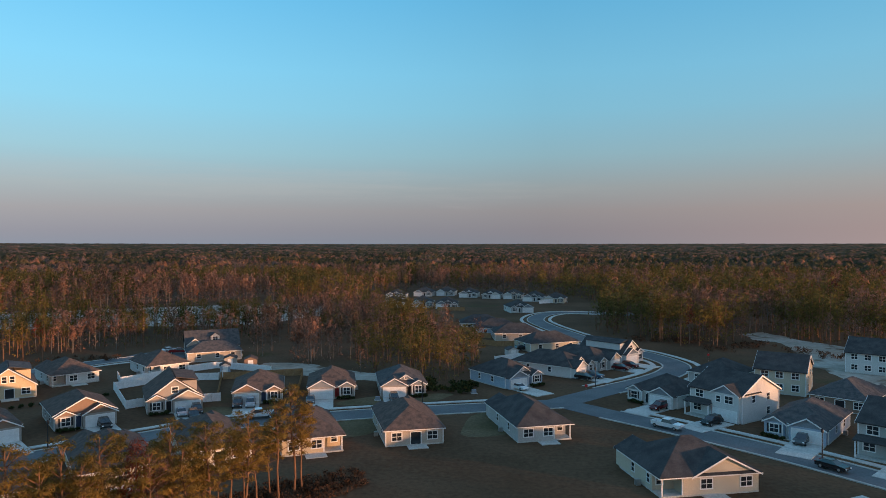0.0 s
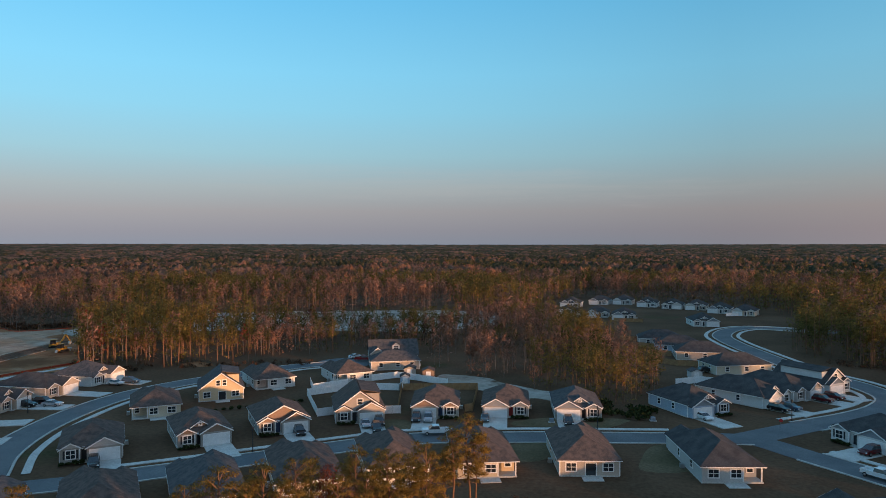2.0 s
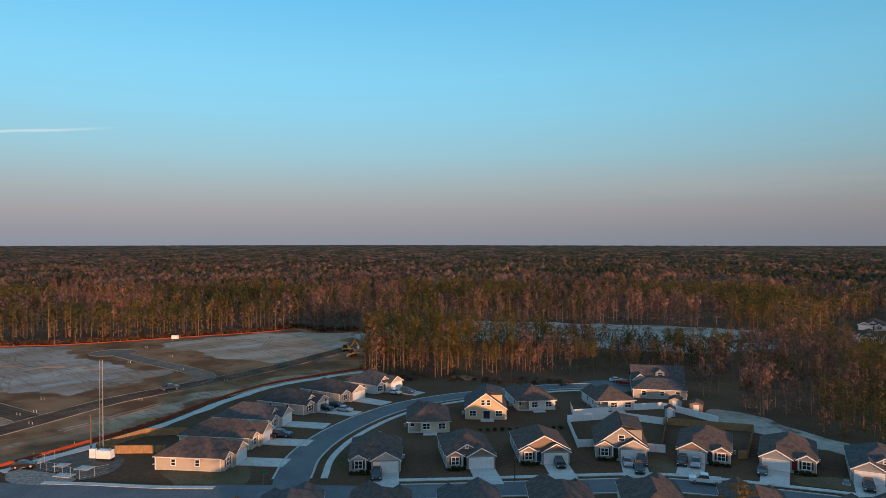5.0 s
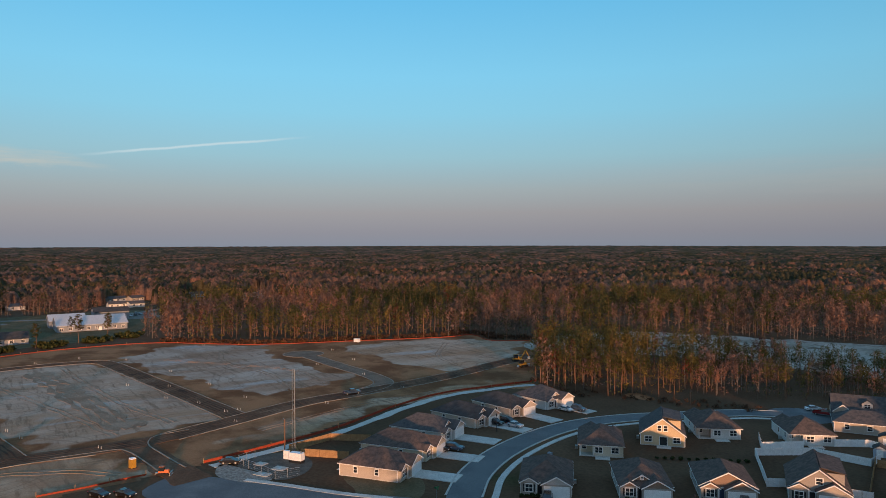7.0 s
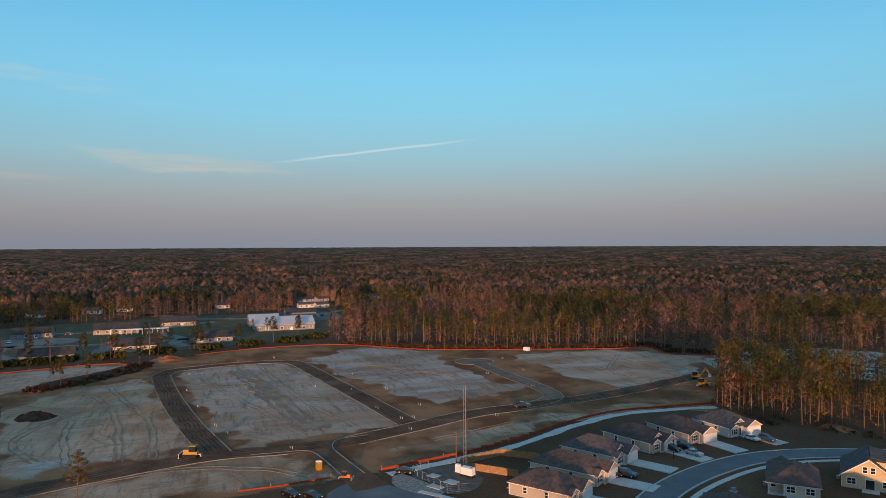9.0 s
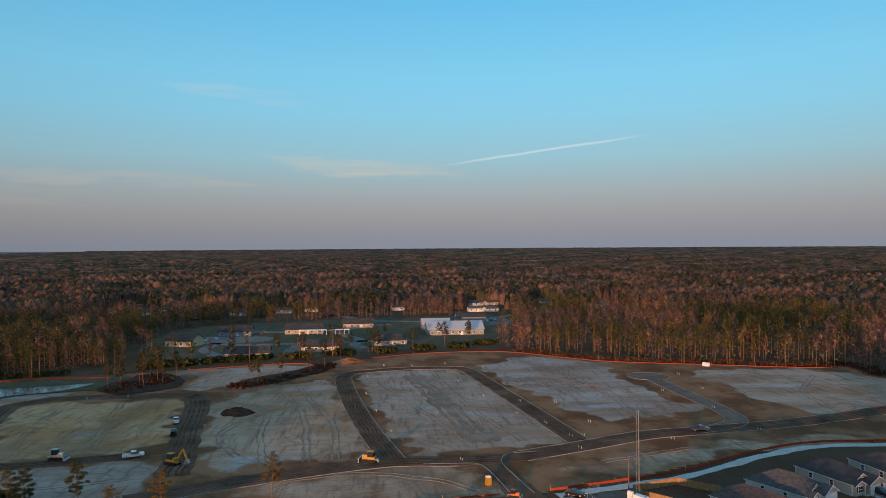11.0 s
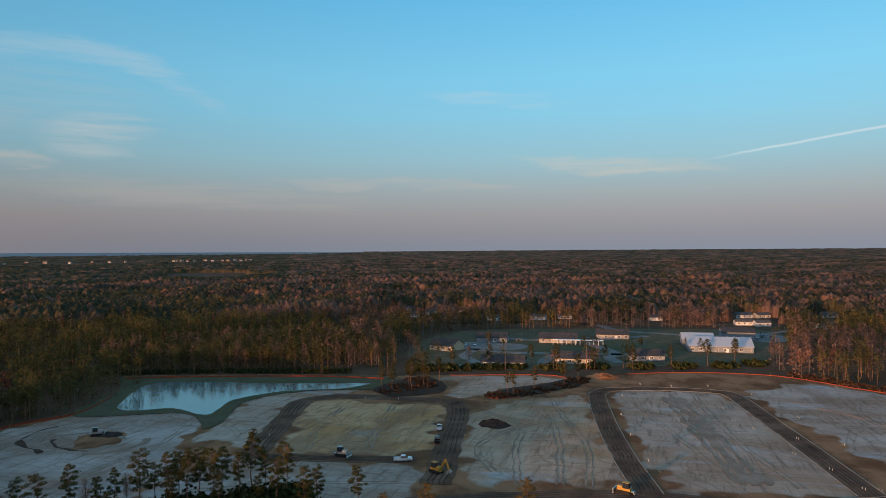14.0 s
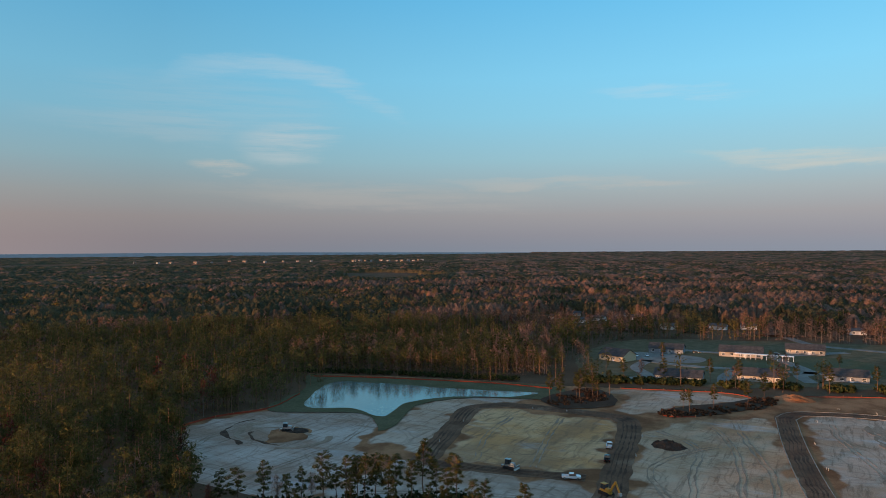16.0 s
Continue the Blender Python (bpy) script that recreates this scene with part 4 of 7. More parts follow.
def plant(ring, spec, seed, a0=-33.0, a1=160.0):
    """Woods of one ring: pines, bare hardwoods and a few red maples, in drifts."""
    r0, r1, area = ring
    leaves, size, sides, rings_, limbs, under = spec
    x, y = thin(*spread(r0, r1, area, seed, a0, a1))
    rng = np.random.RandomState(seed + 1)
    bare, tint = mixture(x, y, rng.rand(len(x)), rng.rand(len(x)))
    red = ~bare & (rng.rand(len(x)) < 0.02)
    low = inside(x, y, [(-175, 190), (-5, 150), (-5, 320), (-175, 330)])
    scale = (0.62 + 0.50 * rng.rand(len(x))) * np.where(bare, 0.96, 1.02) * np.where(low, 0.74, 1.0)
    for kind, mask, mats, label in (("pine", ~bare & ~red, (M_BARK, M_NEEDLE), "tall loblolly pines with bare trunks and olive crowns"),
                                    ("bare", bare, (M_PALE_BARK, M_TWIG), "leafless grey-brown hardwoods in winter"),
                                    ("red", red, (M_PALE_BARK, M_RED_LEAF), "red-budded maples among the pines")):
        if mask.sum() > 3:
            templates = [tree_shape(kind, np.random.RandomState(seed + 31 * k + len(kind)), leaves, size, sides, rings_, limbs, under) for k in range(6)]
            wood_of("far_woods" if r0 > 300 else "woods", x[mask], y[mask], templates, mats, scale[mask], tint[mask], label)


plant((120, 330, 22), (180, 0.50, 4, 2, 3, 18), 100)
plant((330, 640, 44), (64, 0.76, 3, 1, 0, 14), 200)
plant((640, 1000, 150), (30, 1.0, 3, 1, 0, 0), 300)
plant((120, 290, 60), (30, 1.1, 3, 1, 0, 0), 500, 185.0, 323.0)


# the wood that comes down to the pond
POND_WOOD = [(-300, -272), (-318, -246), (-331, -212), (-341, -172), (-352, -150), (-372, -132), (-425, -152), (-445, -200), (-405, -275), (-345, -310)]
belt_rng = np.random.RandomState(77)
bx_, by_ = -445 + 150 * belt_rng.rand(1500), -310 + 180 * belt_rng.rand(1500)
in_belt = inside(bx_, by_, POND_WOOD)
bx_, by_ = bx_[in_belt], by_[in_belt]
for sort, from_, to_, mats_, note in (("pine", 0, 2, (M_BARK, M_NEEDLE), "dense dark pines behind the pond"), ("bare", 2, 3, (M_PALE_BARK, M_TWIG), "leafless hardwoods behind the pond")):
    pick_ = (np.arange(len(bx_)) % 3 >= from_) & (np.arange(len(bx_)) % 3 < to_)
    wood_of("woods", bx_[pick_], by_[pick_], [tree_shape(sort, np.random.RandomState(900 + k), 150, 0.46, 3, 1, 0, 40) for k in range(5)], mats_, 0.6 + 0.4 * belt_rng.rand(pick_.sum()), 0.36 + 0.4 * belt_rng.rand(pick_.sum()), note)


def chance_of(ix, iy, k):
    """One steady random number from 0 to 1 for each cell of the plan."""
    v = np.sin(ix * 127.1 + iy * 311.7 + k * 74.7) * 43758.5453
    return v - np.floor(v)


def canopy_field(r0, r1, rows, turns, cell, rise, a0=-33.0, a1=158.0):
    """The closed top of far woods: one rounded crown a cell, pines and hardwoods in drifts; it dips under the ground where the land is cleared."""
    ang = np.radians(np.linspace(a0, a1, turns + 1))
    rr, aa = np.meshgrid(np.linspace(r0, r1, rows + 1), ang, indexing="ij")
    rr = rr + (chance_of(np.arange(rows + 1)[:, None], np.arange(turns + 1)[None, :], 9) - 0.5) * 0.7 * (r1 - r0) / rows
    x, y = (-rr * np.sin(aa)).ravel(), (rr * np.cos(aa)).ravel()
    best, cx_, cy_, ch_, jit_ = (np.full(x.shape, -9.0), np.zeros(x.shape), np.zeros(x.shape), np.zeros(x.shape), np.zeros(x.shape))
    for di in (-1, 0, 1):
        for dj in (-1, 0, 1):
            ix, iy = np.floor(x / cell) + di, np.floor(y / cell) + dj
            tx = (ix + 0.5 + 0.9 * (chance_of(ix, iy, 1) - 0.5)) * cell
            ty = (iy + 0.5 + 0.9 * (chance_of(ix, iy, 2) - 0.5)) * cell
            high = rise * (0.60 + 0.50 * chance_of(ix, iy, 3))
            wide = cell * (0.50 + 0.30 * chance_of(ix, iy, 4))
            z = high - 0.42 * rise * ((x - tx) ** 2 + (y - ty) ** 2) / wide ** 2
            up_ = z > best
            best = np.where(up_, z, best)
            cx_, cy_ = np.where(up_, tx, cx_), np.where(up_, ty, cy_)
            ch_, jit_ = np.where(up_, chance_of(ix, iy, 5), ch_), np.where(up_, chance_of(ix, iy, 6), jit_)
    best = (np.maximum(best, 0.22 * rise) + 0.13 * rise * (chance_of(np.arange(len(x)), rows, 8) - 0.5)) * (0.80 + 0.45 * lumps(x, y, 210, 23)) * np.clip((rr.ravel() - 600) / 70, 0.1, 1)
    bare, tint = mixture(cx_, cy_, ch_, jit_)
    wide_campus = [(-490 + (px + 490) * 1.35, -20 + (py + 20) * 1.3) for px, py in CAMPUS]
    clear = np.zeros(x.shape, bool)
    for poly in (SITE, LANE, VILLAGE, wide_campus, SEAM):
        clear |= inside(x, y, poly)
    for gx, gy, gr in GAPS:
        clear |= np.hypot(x - gx, y - gy) < gr
    turn_ = np.degrees(np.arctan2(-x, y))
    clear |= (np.hypot(x, y) > 4120) & (turn_ > 112)
    clear |= (turn_ > 119) & (turn_ < 151) & (np.abs(np.hypot(x, y) - 2850 - 60 * lumps(x, y, 300, 51)) < 110)
    verts = np.stack([x, y, land_height(x, y) + np.where(clear, -1.5, best)], -1)
    i, j = np.meshgrid(np.arange(rows), np.arange(turns), indexing="ij")
    q = (i * (turns + 1) + j).ravel()
    q = q[~(clear[q] & clear[q + 1] & clear[q + turns + 1] & clear[q + turns + 2])]
    data = quads("far_canopy", verts, np.stack([q, q + turns + 1, q + turns + 2, q + 1], -1)[:, ::-1], (M_FAR,), tint=tint)
    data.attributes.new("bare", "FLOAT", "POINT").data.foreach_set("value", np.where(bare, 0.55 + 0.45 * jit_, 0.10 * ch_).astype(np.float32))
    tagged(new("far_canopy", data), "unbroken winter woods of pine and leafless hardwood", "far woods", kind="stuff")


def canopy_material():
    made = bpy.data.materials.new("far_canopy")
    made.use_nodes = True
    k = Nodes(made.node_tree)
    shader = made.node_tree.nodes["Principled BSDF"]
    place = k.add("ShaderNodeTexCoord").outputs["Object"]
    a1, a2 = k.add("ShaderNodeAttribute"), k.add("ShaderNodeAttribute")
    a1.attribute_name, a2.attribute_name = "tint", "bare"
    grain = k.noise(place, 0.9, 4.0, 0.7)
    broad = k.range(k.noise(place, 0.012, 5.0, 0.6), 0.35, 0.65)
    pine = k.mix(broad, (0.052, 0.050, 0.027, 1), (0.092, 0.075, 0.040, 1))
    twig = k.mix(broad, (0.150, 0.080, 0.056, 1), (0.225, 0.130, 0.096, 1))
    colour = k.mix(a2.outputs["Fac"], pine, twig)
    colour = k.mix(1.0, colour, k.ramp(a1.outputs["Fac"], [(0.0, (0.50, 0.60, 0.60, 1)), (0.5, (1.0, 1.0, 1.0, 1)), (1.0, (1.5, 1.15, 0.9, 1))]), "MULTIPLY")
    colour = k.mix(1.0, colour, k.ramp(grain, [(0.3, (0.45, 0.45, 0.45, 1)), (0.7, (1.45, 1.45, 1.45, 1))]), "MULTIPLY")
    k.link(colour, shader.inputs["Base Color"])
    shader.inputs["Roughness"].default_value, shader.inputs["Specular IOR Level"].default_value = 0.95, 0.02
    relief = k.add("ShaderNodeBump")
    relief.inputs["Strength"].default_value, relief.inputs["Distance"].default_value = 0.8, 1.6
    k.link(grain, relief.inputs["Height"])
    k.link(relief.outputs[0], shader.inputs["Normal"])
    return made


M_FAR = canopy_material()
canopy_field(600, 1350, 160, 1500, 7.5, 15.0)
canopy_field(1345, 2500, 124, 1300, 11.0, 10.5)
canopy_field(2490, 4900, 62, 900, 26.0, 5.0)


# ---- houses ----
def front_prism(shape, outline, y0, y1, slot=0):
    """An outline in x and z, drawn out along y."""
    k = len(outline)
    pts = [(x, y0, z) for x, z in outline] + [(x, y1, z) for x, z in outline]
    return shape.solid(pts, [tuple(range(k)), tuple(range(k, 2 * k))[::-1]] + [(i, k + i, k + (i + 1) % k, (i + 1) % k) for i in range(k)], slot)


def chevron(x0, x1, eave, pitch, over, thick):
    mid, half = (x0 + x1) / 2, (x1 - x0) / 2
    low, top = eave - over * pitch, eave + half * pitch
    return [(x0 - over, low), (mid, top), (x1 + over, low), (x1 + over, low + thick), (mid, top + thick), (x0 - over, low + thick)]


def hip_roof(x0, x1, y0, y1, eave, pitch, over, thick=0.2):
    x0, x1, y0, y1 = x0 - over, x1 + over, y0 - over, y1 + over
    low = eave - 0.05
    half = min(x1 - x0, y1 - y0) / 2
    top = low + thick + half * pitch
    if y1 - y0 > x1 - x0:
        a, b = ((x0 + x1) / 2, y0 + half, top), ((x0 + x1) / 2, y1 - half, top)
        slopes = [(4, 5, 8), (5, 6, 9, 8), (6, 7, 9), (7, 4, 8, 9)]
    else:
        a, b = (x0 + half, (y0 + y1) / 2, top), (x1 - half, (y0 + y1) / 2, top)
        slopes = [(4, 5, 9, 8), (5, 6, 9), (6, 7, 8, 9), (7, 4, 8)]
    pts = [(x0, y0, low), (x1, y0, low), (x1, y1, low), (x0, y1, low), (x0, y0, low + thick), (x1, y0, low + thick), (x1, y1, low + thick), (x0, y1, low + thick), a, b]
    return Shape().solid(pts, [(0, 3, 2, 1), (0, 1, 5, 4), (1, 2, 6, 5), (2, 3, 7, 6), (3, 0, 4, 7)] + slopes), top


WINDOW_MESHES = {}


def window_meshes(w, h):
    """Frame with a cross bar, and its pane, facing -y, centred at the sill's middle."""
    if (w, h) not in WINDOW_MESHES:
        t, b = 0.13, 0.05
        s = Shape().box(-w / 2 - t, -0.06, -t, w / 2 + t, 0.02, h + t, 0)
        cols = 2 if w > 1.3 else 1
        g = Shape().box(-w / cols / 2 + b, -0.075, b, w / cols / 2 - b, -0.061, h / 2 - b)
        WINDOW_MESHES[(w, h)] = (s.mesh("window", M_TRIM), g.mesh("pane", M_GLASS), [(w / cols * (c - (cols - 1) / 2), r * h / 2) for c in range(cols) for r in (0, 1)])
    return WINDOW_MESHES[(w, h)]


def add_window(base, x, y, z, turn, w=1.7, h=1.4):
    outer, glass, spots = window_meshes(w, h)
    ob = part("window", outer, None, base, "", pose(x, y, z, 0, 0, turn))
    for px, pz in spots:
        part("pane", glass, None, ob, "dark window glass", pose(px, 0, pz))


def slab_door(base, name, x, y, z, turn, w, h, mat, label, rows=1):
    step = h / rows
    line = [(0.02, 0.0)]
    for r in range(rows):
        line += [(-0.05, r * step + 0.02), (-0.05, (r + 1) * step - 0.02)] + ([(-0.02, (r + 1) * step - 0.015), (-0.02, (r + 1) * step + 0.015)] if r < rows - 1 else [])
    ob = part(name, Shape().side_prism(line + [(0.02, h)], -w / 2, w / 2), mat, base, label, pose(x, y, z, 0, 0, turn))
    t, q = 0.14, w / 2 + 0.005
    f = front_prism(Shape(), [(-q - t, 0), (-q, 0), (-q, h + 0.005), (q, h + 0.005), (q, 0), (q + t, 0), (q + t, h + t), (-q - t, h + t)], -0.08, 0.03)
    part("door_frame", f, M_TRIM, ob)


def gable_wing(base, x0, x1, y0, y1, eave, pitch, roof, gable_mat, wall_mat, back):
    """A wing in front of the body, with its own gabled roof running back into the main one."""
    part("wing_wall", Shape().box(x0, y0, 0.15, x1, y1, eave), wall_mat, base)
    mid = (x0 + x1) / 2
    tri = [(x0, eave + 0.003), (x1, eave + 0.003), (mid, eave + (x1 - x0) / 2 * pitch)]
    part("gable", front_prism(Shape(), tri, y0, y0 + 0.3), gable_mat, base, "painted gable end")
    part("wing_roof", front_prism(Shape(), chevron(x0, x1, eave, pitch, 0.3, 0.14), y0 - 0.35, back), roof, base)
    part("rake_board", front_prism(Shape(), chevron(x0, x1, eave - 0.12, pitch, 0.3, 0.235), y0 - 0.40, y0 - 0.352), M_TRIM, base, "white rake board")


def corner_boards(base, x0, x1, y0, y1, eave):
    for cx, cy in ((x0, y0), (x1, y0), (x0, y1), (x1, y1)):
        part("corner_board", Shape().box(cx - 0.09, cy - 0.09, 0.15, cx + 0.09, cy + 0.09, eave - 0.07), M_TRIM, base)


def roof_vents(base, rng, w, y0, y1, eave, pitch, half):
    for k in range(3):
        vx = rng.uniform(-0.35, 0.35) * w
        vy = rng.uniform(y0 + half * 0.9, y1 - half * 0.9) if y1 - y0 > 2 * half else (y0 + y1) / 2
        vz = eave + (half - abs(vx)) * pitch
        part("roof_vent", Shape().tube([(vx, vy, vz - 0.2, 0.09), (vx, vy, vz + 0.42, 0.09)], 6) if k else Shape().box(vx - 0.25, vy - 0.25, vz - 0.15, vx + 0.25, vy + 0.25, vz + 0.22, 0, 0.05), M_DARK, base)


def house(x, y, ang, w, d, style="ranch", wall="grey", roof="brown", rear=False, side=1, door="black", gable="taupe", attic=False, porch=0, label="", group="houses of the estate", back_gable=0.0, front_gable=False):
    """One house. x, y: the middle of the wall one sees; ang: the way of that wall from left to right; rear: that wall is the back."""
    rng = random.Random(int(x * 31 + y * 17))
    out = Vector((math.sin(radians(ang)), -math.cos(radians(ang)), 0))
    at = Vector((x, y, 0)) - (out * d if rear else Vector())
    base = new("house")
    base.matrix_basis = pose(at.x, at.y, 0, 0, 0, ang + (180 if rear else 0))
    wm, rm, gm = M_SIDING[wall], M_SHINGLE[roof], M_SIDING[gable]
    storeys = {"ranch": "single-storey", "gable": "tall gabled", "two": "two-storey", "long": "single-storey", "cottage": "single-storey"}[style]
    tagged(base, label or f"{storeys} house with {wall} siding and {roof} shingle roof", "house", group)
    h = w / 2
    part("foundation", Shape().box(-h - 0.05, -0.05, 0, h + 0.05, d + 0.05, 0.22), M_CONCRETE, base)
    if style == "two":
        eave = 5.5
        part("wall", side_gable_body(h, d, eave, 0.5), wm, base)
        part("roof", Shape().side_prism([(-0.45, eave - 0.22), (d / 2, eave + d / 2 * 0.5 + 0.0), (d + 0.45, eave - 0.22), (d + 0.45, eave), (d / 2, eave + d / 2 * 0.5 + 0.22), (-0.45, eave)], -h - 0.35, h + 0.35), rm, base)
        for s in (-1, 1):
            part("rake_board", Shape().side_prism([(-0.47, eave - 0.32), (d / 2, eave + d / 2 * 0.5 - 0.10), (d + 0.47, eave - 0.32), (d + 0.47, eave - 0.01), (d / 2, eave + d / 2 * 0.5 + 0.21), (-0.47, eave - 0.01)], s * (h + 0.352), s * (h + 0.40)), M_TRIM, base, "white rake board")
        gx = side * (h - 3.0)
        gable_wing(base, gx - 2.9, gx + 2.9, -1.0, 0, eave, 0.55, rm, M_SIDING["slate"], wm, d / 2)
        slab_door(base, "garage_door", gx, -1.0, 0.15, 0, 4.9, 2.2, M_DOOR["white"], "white panelled garage door", 4)
        add_window(base, gx + 0.9, -1.0, 3.7, 0, 1.7, 1.4)
        add_window(base, gx - 1.4, -1.0, 3.7, 0, 0.9, 1.2)
        add_window(base, -side * (h - 2.1), 0, 3.7, 0)
        add_window(base, -side * (h - 1.6), 0, 0.95, 0)
        slab_door(base, "front_door", -side * 0.55, 0, 0.2, 0, 0.95, 2.1, M_DOOR[door], f"{door} front door")
        px0, px1 = sorted((-side * h, -side * 0.05))
        part("porch_roof", Shape().side_prism([(-2.3, 2.75), (0.0, 3.35), (0.0, 3.5), (-2.3, 2.93)], px0 - 0.2, px1), rm, base)
        part("porch_floor", Shape().box(px0, -2.1, 0.0, px1, -0.05, 0.2), M_CONCRETE, base)
        for px in (px0 + 0.15, px1 - 0.2):
            part("porch_post", Shape().box(px - 0.1, -2.1, 0.2, px + 0.1, -1.9, 2.76), M_TRIM, base)
        for s in (-1, 1):
            for wy, wz in ((d * 0.3, 3.7), (d * 0.7, 3.7), (d * 0.7, 0.95)):
                add_window(base, s * h, wy, wz, 90 * s, 1.0, 1.4)
        for wx in (-h * 0.6, 0.1, h * 0.6):
            add_window(base, wx, d, 3.7, 180, 1.5, 1.4)
            add_window(base, wx, d, 0.95, 180, 1.5, 1.4)
        corner_boards(base, -h, h, 0, d, eave)
        roof_vents(base, rng, w * 0.4, 0, d, eave + 1.4, 0.0, d / 2)
        return base
    eave, pitch = (3.0, 0.72) if style == "gable" else (2.75, 0.52)
    cut_w, cut_d = 3.3, 2.6
    if porch:
        p = porch
        outline = [(-h, 0), (h, 0), (h, d - cut_d), (h - cut_w, d - cut_d), (h - cut_w, d), (-h, d)]
        if p < 0:
            outline = [(-a, b) for a, b in outline][::-1]
        part("wall", Shape().prism(outline, 0.2, eave), wm, base)
        part("porch_post", Shape().box(p * (h - 0.2) - 0.1, d - 0.25, 0.2, p * (h - 0.2) + 0.1, d - 0.05, eave), M_TRIM, base)
        part("porch_post", Shape().box(p * (h - cut_w + 0.1) - 0.1, d - 0.25, 0.2, p * (h - cut_w + 0.1) + 0.1, d - 0.05, eave), M_TRIM, base)
        part("porch_floor", Shape().box(*sorted((p * h, p * (h - cut_w)))[:1], d - cut_d, 0.0, sorted((p * h, p * (h - cut_w)))[1], d, 0.23), M_CONCRETE, base)
        add_window(base, p * (h - 1.1), d - cut_d, 1.0, 180, 1.0, 1.2)
    elif style == "gable":
        tall = front_prism(Shape().box(-h, 0, 0.2, h, d, eave), [(-h, eave), (h, eave), (0, eave + h * pitch)], 0, d)
        part("wall", tall, wm, base)
    else:
        part("wall", Shape().box(-h, 0, 0.2, h, d, eave), wm, base)
    if style == "gable":
        part("roof", front_prism(Shape(), chevron(-h, h, eave, pitch, 0.4, 0.18), -0.45, d + 0.45), rm, base)
        for yy in (-0.50, d + 0.452):
            part("rake_board", front_prism(Shape(), chevron(-h, h, eave - 0.12, pitch, 0.4, 0.27), yy, yy + 0.046), M_TRIM, base, "white rake board")
        ds = -side if rear else side
        dz0, dz1 = eave + 0.9, eave + h * pitch - 0.3
        xs = sorted((ds * 0.6, ds * (h - 0.9)))
        part("dormer", Shape().box(xs[0], 1.2, dz0, xs[1], d - 2.0, dz1 - 0.5), wm, base, "shed dormer")
        near_z, far_z = (dz1 + 0.35, dz1 - 0.45) if ds > 0 else (dz1 - 0.45, dz1 + 0.35)
        part("dormer_roof", front_prism(Shape(), [(xs[0] - 0.3, near_z), (xs[1] + 0.3, far_z), (xs[1] + 0.3, far_z + 0.14), (xs[0] - 0.3, near_z + 0.14)], 0.9, d - 1.7), rm, base)
    else:
        roof_shape, top = hip_roof(-h, h, 0, d, eave, pitch, 0.42)
        part("roof", roof_shape, rm, base)
        o = 0.44
        s = Shape().ring(-h - o, -o, h + o, d + o, 0.05, eave - 0.10, eave + 0.05)
        part("gutter", s, M_TRIM, base, "white gutter")
        roof_vents(base, rng, w, 0, d, eave, pitch, min(h, d / 2))
    if style != "long":
        gx = side * (h - 2.95)
        gable_wing(base, gx - 2.9, gx + 2.9, -1.5, 0, eave, 0.55, rm, gm, wm, 3.0)
        slab_door(base, "garage_door", gx, -1.5, 0.12, 0, 4.8, 2.15, M_DOOR["white"], "white panelled garage door", 4)
        bx = -side * (h - 1.75)
        gable_wing(base, bx - 1.7, bx + 1.7, -0.8, 0, eave, 0.55, rm, gm, wm, 2.2)
        add_window(base, bx, -0.8, 0.9, 0, 1.5, 1.5)
        for s in (-1, 1):
            part("shutter", Shape().box(bx + s * 1.06 - 0.16, -0.86, 0.9, bx + s * 1.06 + 0.16, -0.79, 2.4), M_DARK, base, "dark window shutter")
        dx = (gx - side * 2.9 + bx + side * 1.7) / 2
        slab_door(base, "front_door", dx, 0, 0.2, 0, 0.95, 2.1, M_DOOR[door], f"{door} front door")
        part("porch_floor", Shape().box(dx - 0.8, -1.4, 0.0, dx + 0.8, -0.055, 0.2), M_CONCRETE, base)
        part("porch_post", Shape().box(dx - side * 0.7 - 0.09, -1.2, 0.2, dx - side * 0.7 + 0.09, -1.02, eave - 0.1), M_TRIM, base)
        if front_gable:
            part("front_gable", front_prism(Shape(), [(-h, eave + 0.1), (h, eave + 0.1), (0, eave + 0.1 + h * pitch)], -0.01, 2.0), gm, base, "broad front gable")
            part("front_roof", front_prism(Shape(), chevron(-h, h, eave + 0.22, pitch, 0.42, 0.14), -0.45, h), rm, base)
            part("rake_board", front_prism(Shape(), chevron(-h, h, eave + 0.10, pitch, 0.42, 0.235), -0.50, -0.452), M_TRIM, base, "white rake board")
        if attic and style == "ranch":
            ax = -side * 0.6
            tri = [(ax - 1.9, eave + 0.75), (ax + 1.9, eave + 0.75), (ax, eave + 1.95)]
            part("attic_gable", front_prism(Shape(), tri, 0.75, 3.4), gm, base, "small attic gable")
            part("attic_roof", front_prism(Shape(), chevron(ax - 1.9, ax + 1.9, eave + 0.75, 0.63, 0.25, 0.13), 0.4, 4.2), rm, base)
            part("rake_board", front_prism(Shape(), chevron(ax - 1.9, ax + 1.9, eave + 0.65, 0.63, 0.25, 0.20), 0.35, 0.398), M_TRIM, base, "white rake board")
            add_window(base, ax, 0.75, eave + 0.95, 0, 0.5, 0.5)
        if style == "gable":
            add_window(base, 0, 0, eave + 0.9, 0, 1.2, 1.2)
    else:
        for wx in (-w * 0.3, w * 0.05, w * 0.34):
            add_window(base, wx, 0, 1.0, 0, 1.2, 1.3)
    for s in (-1, 1):
        for wy in (d * 0.35, d * 0.72):
            add_window(base, s * h, wy, 1.0, 90 * s, 0.9, 1.3)
    far = -porch if porch else side
    add_window(base, far * (h - 1.9), d, 0.95, 180, 1.7, 1.35)
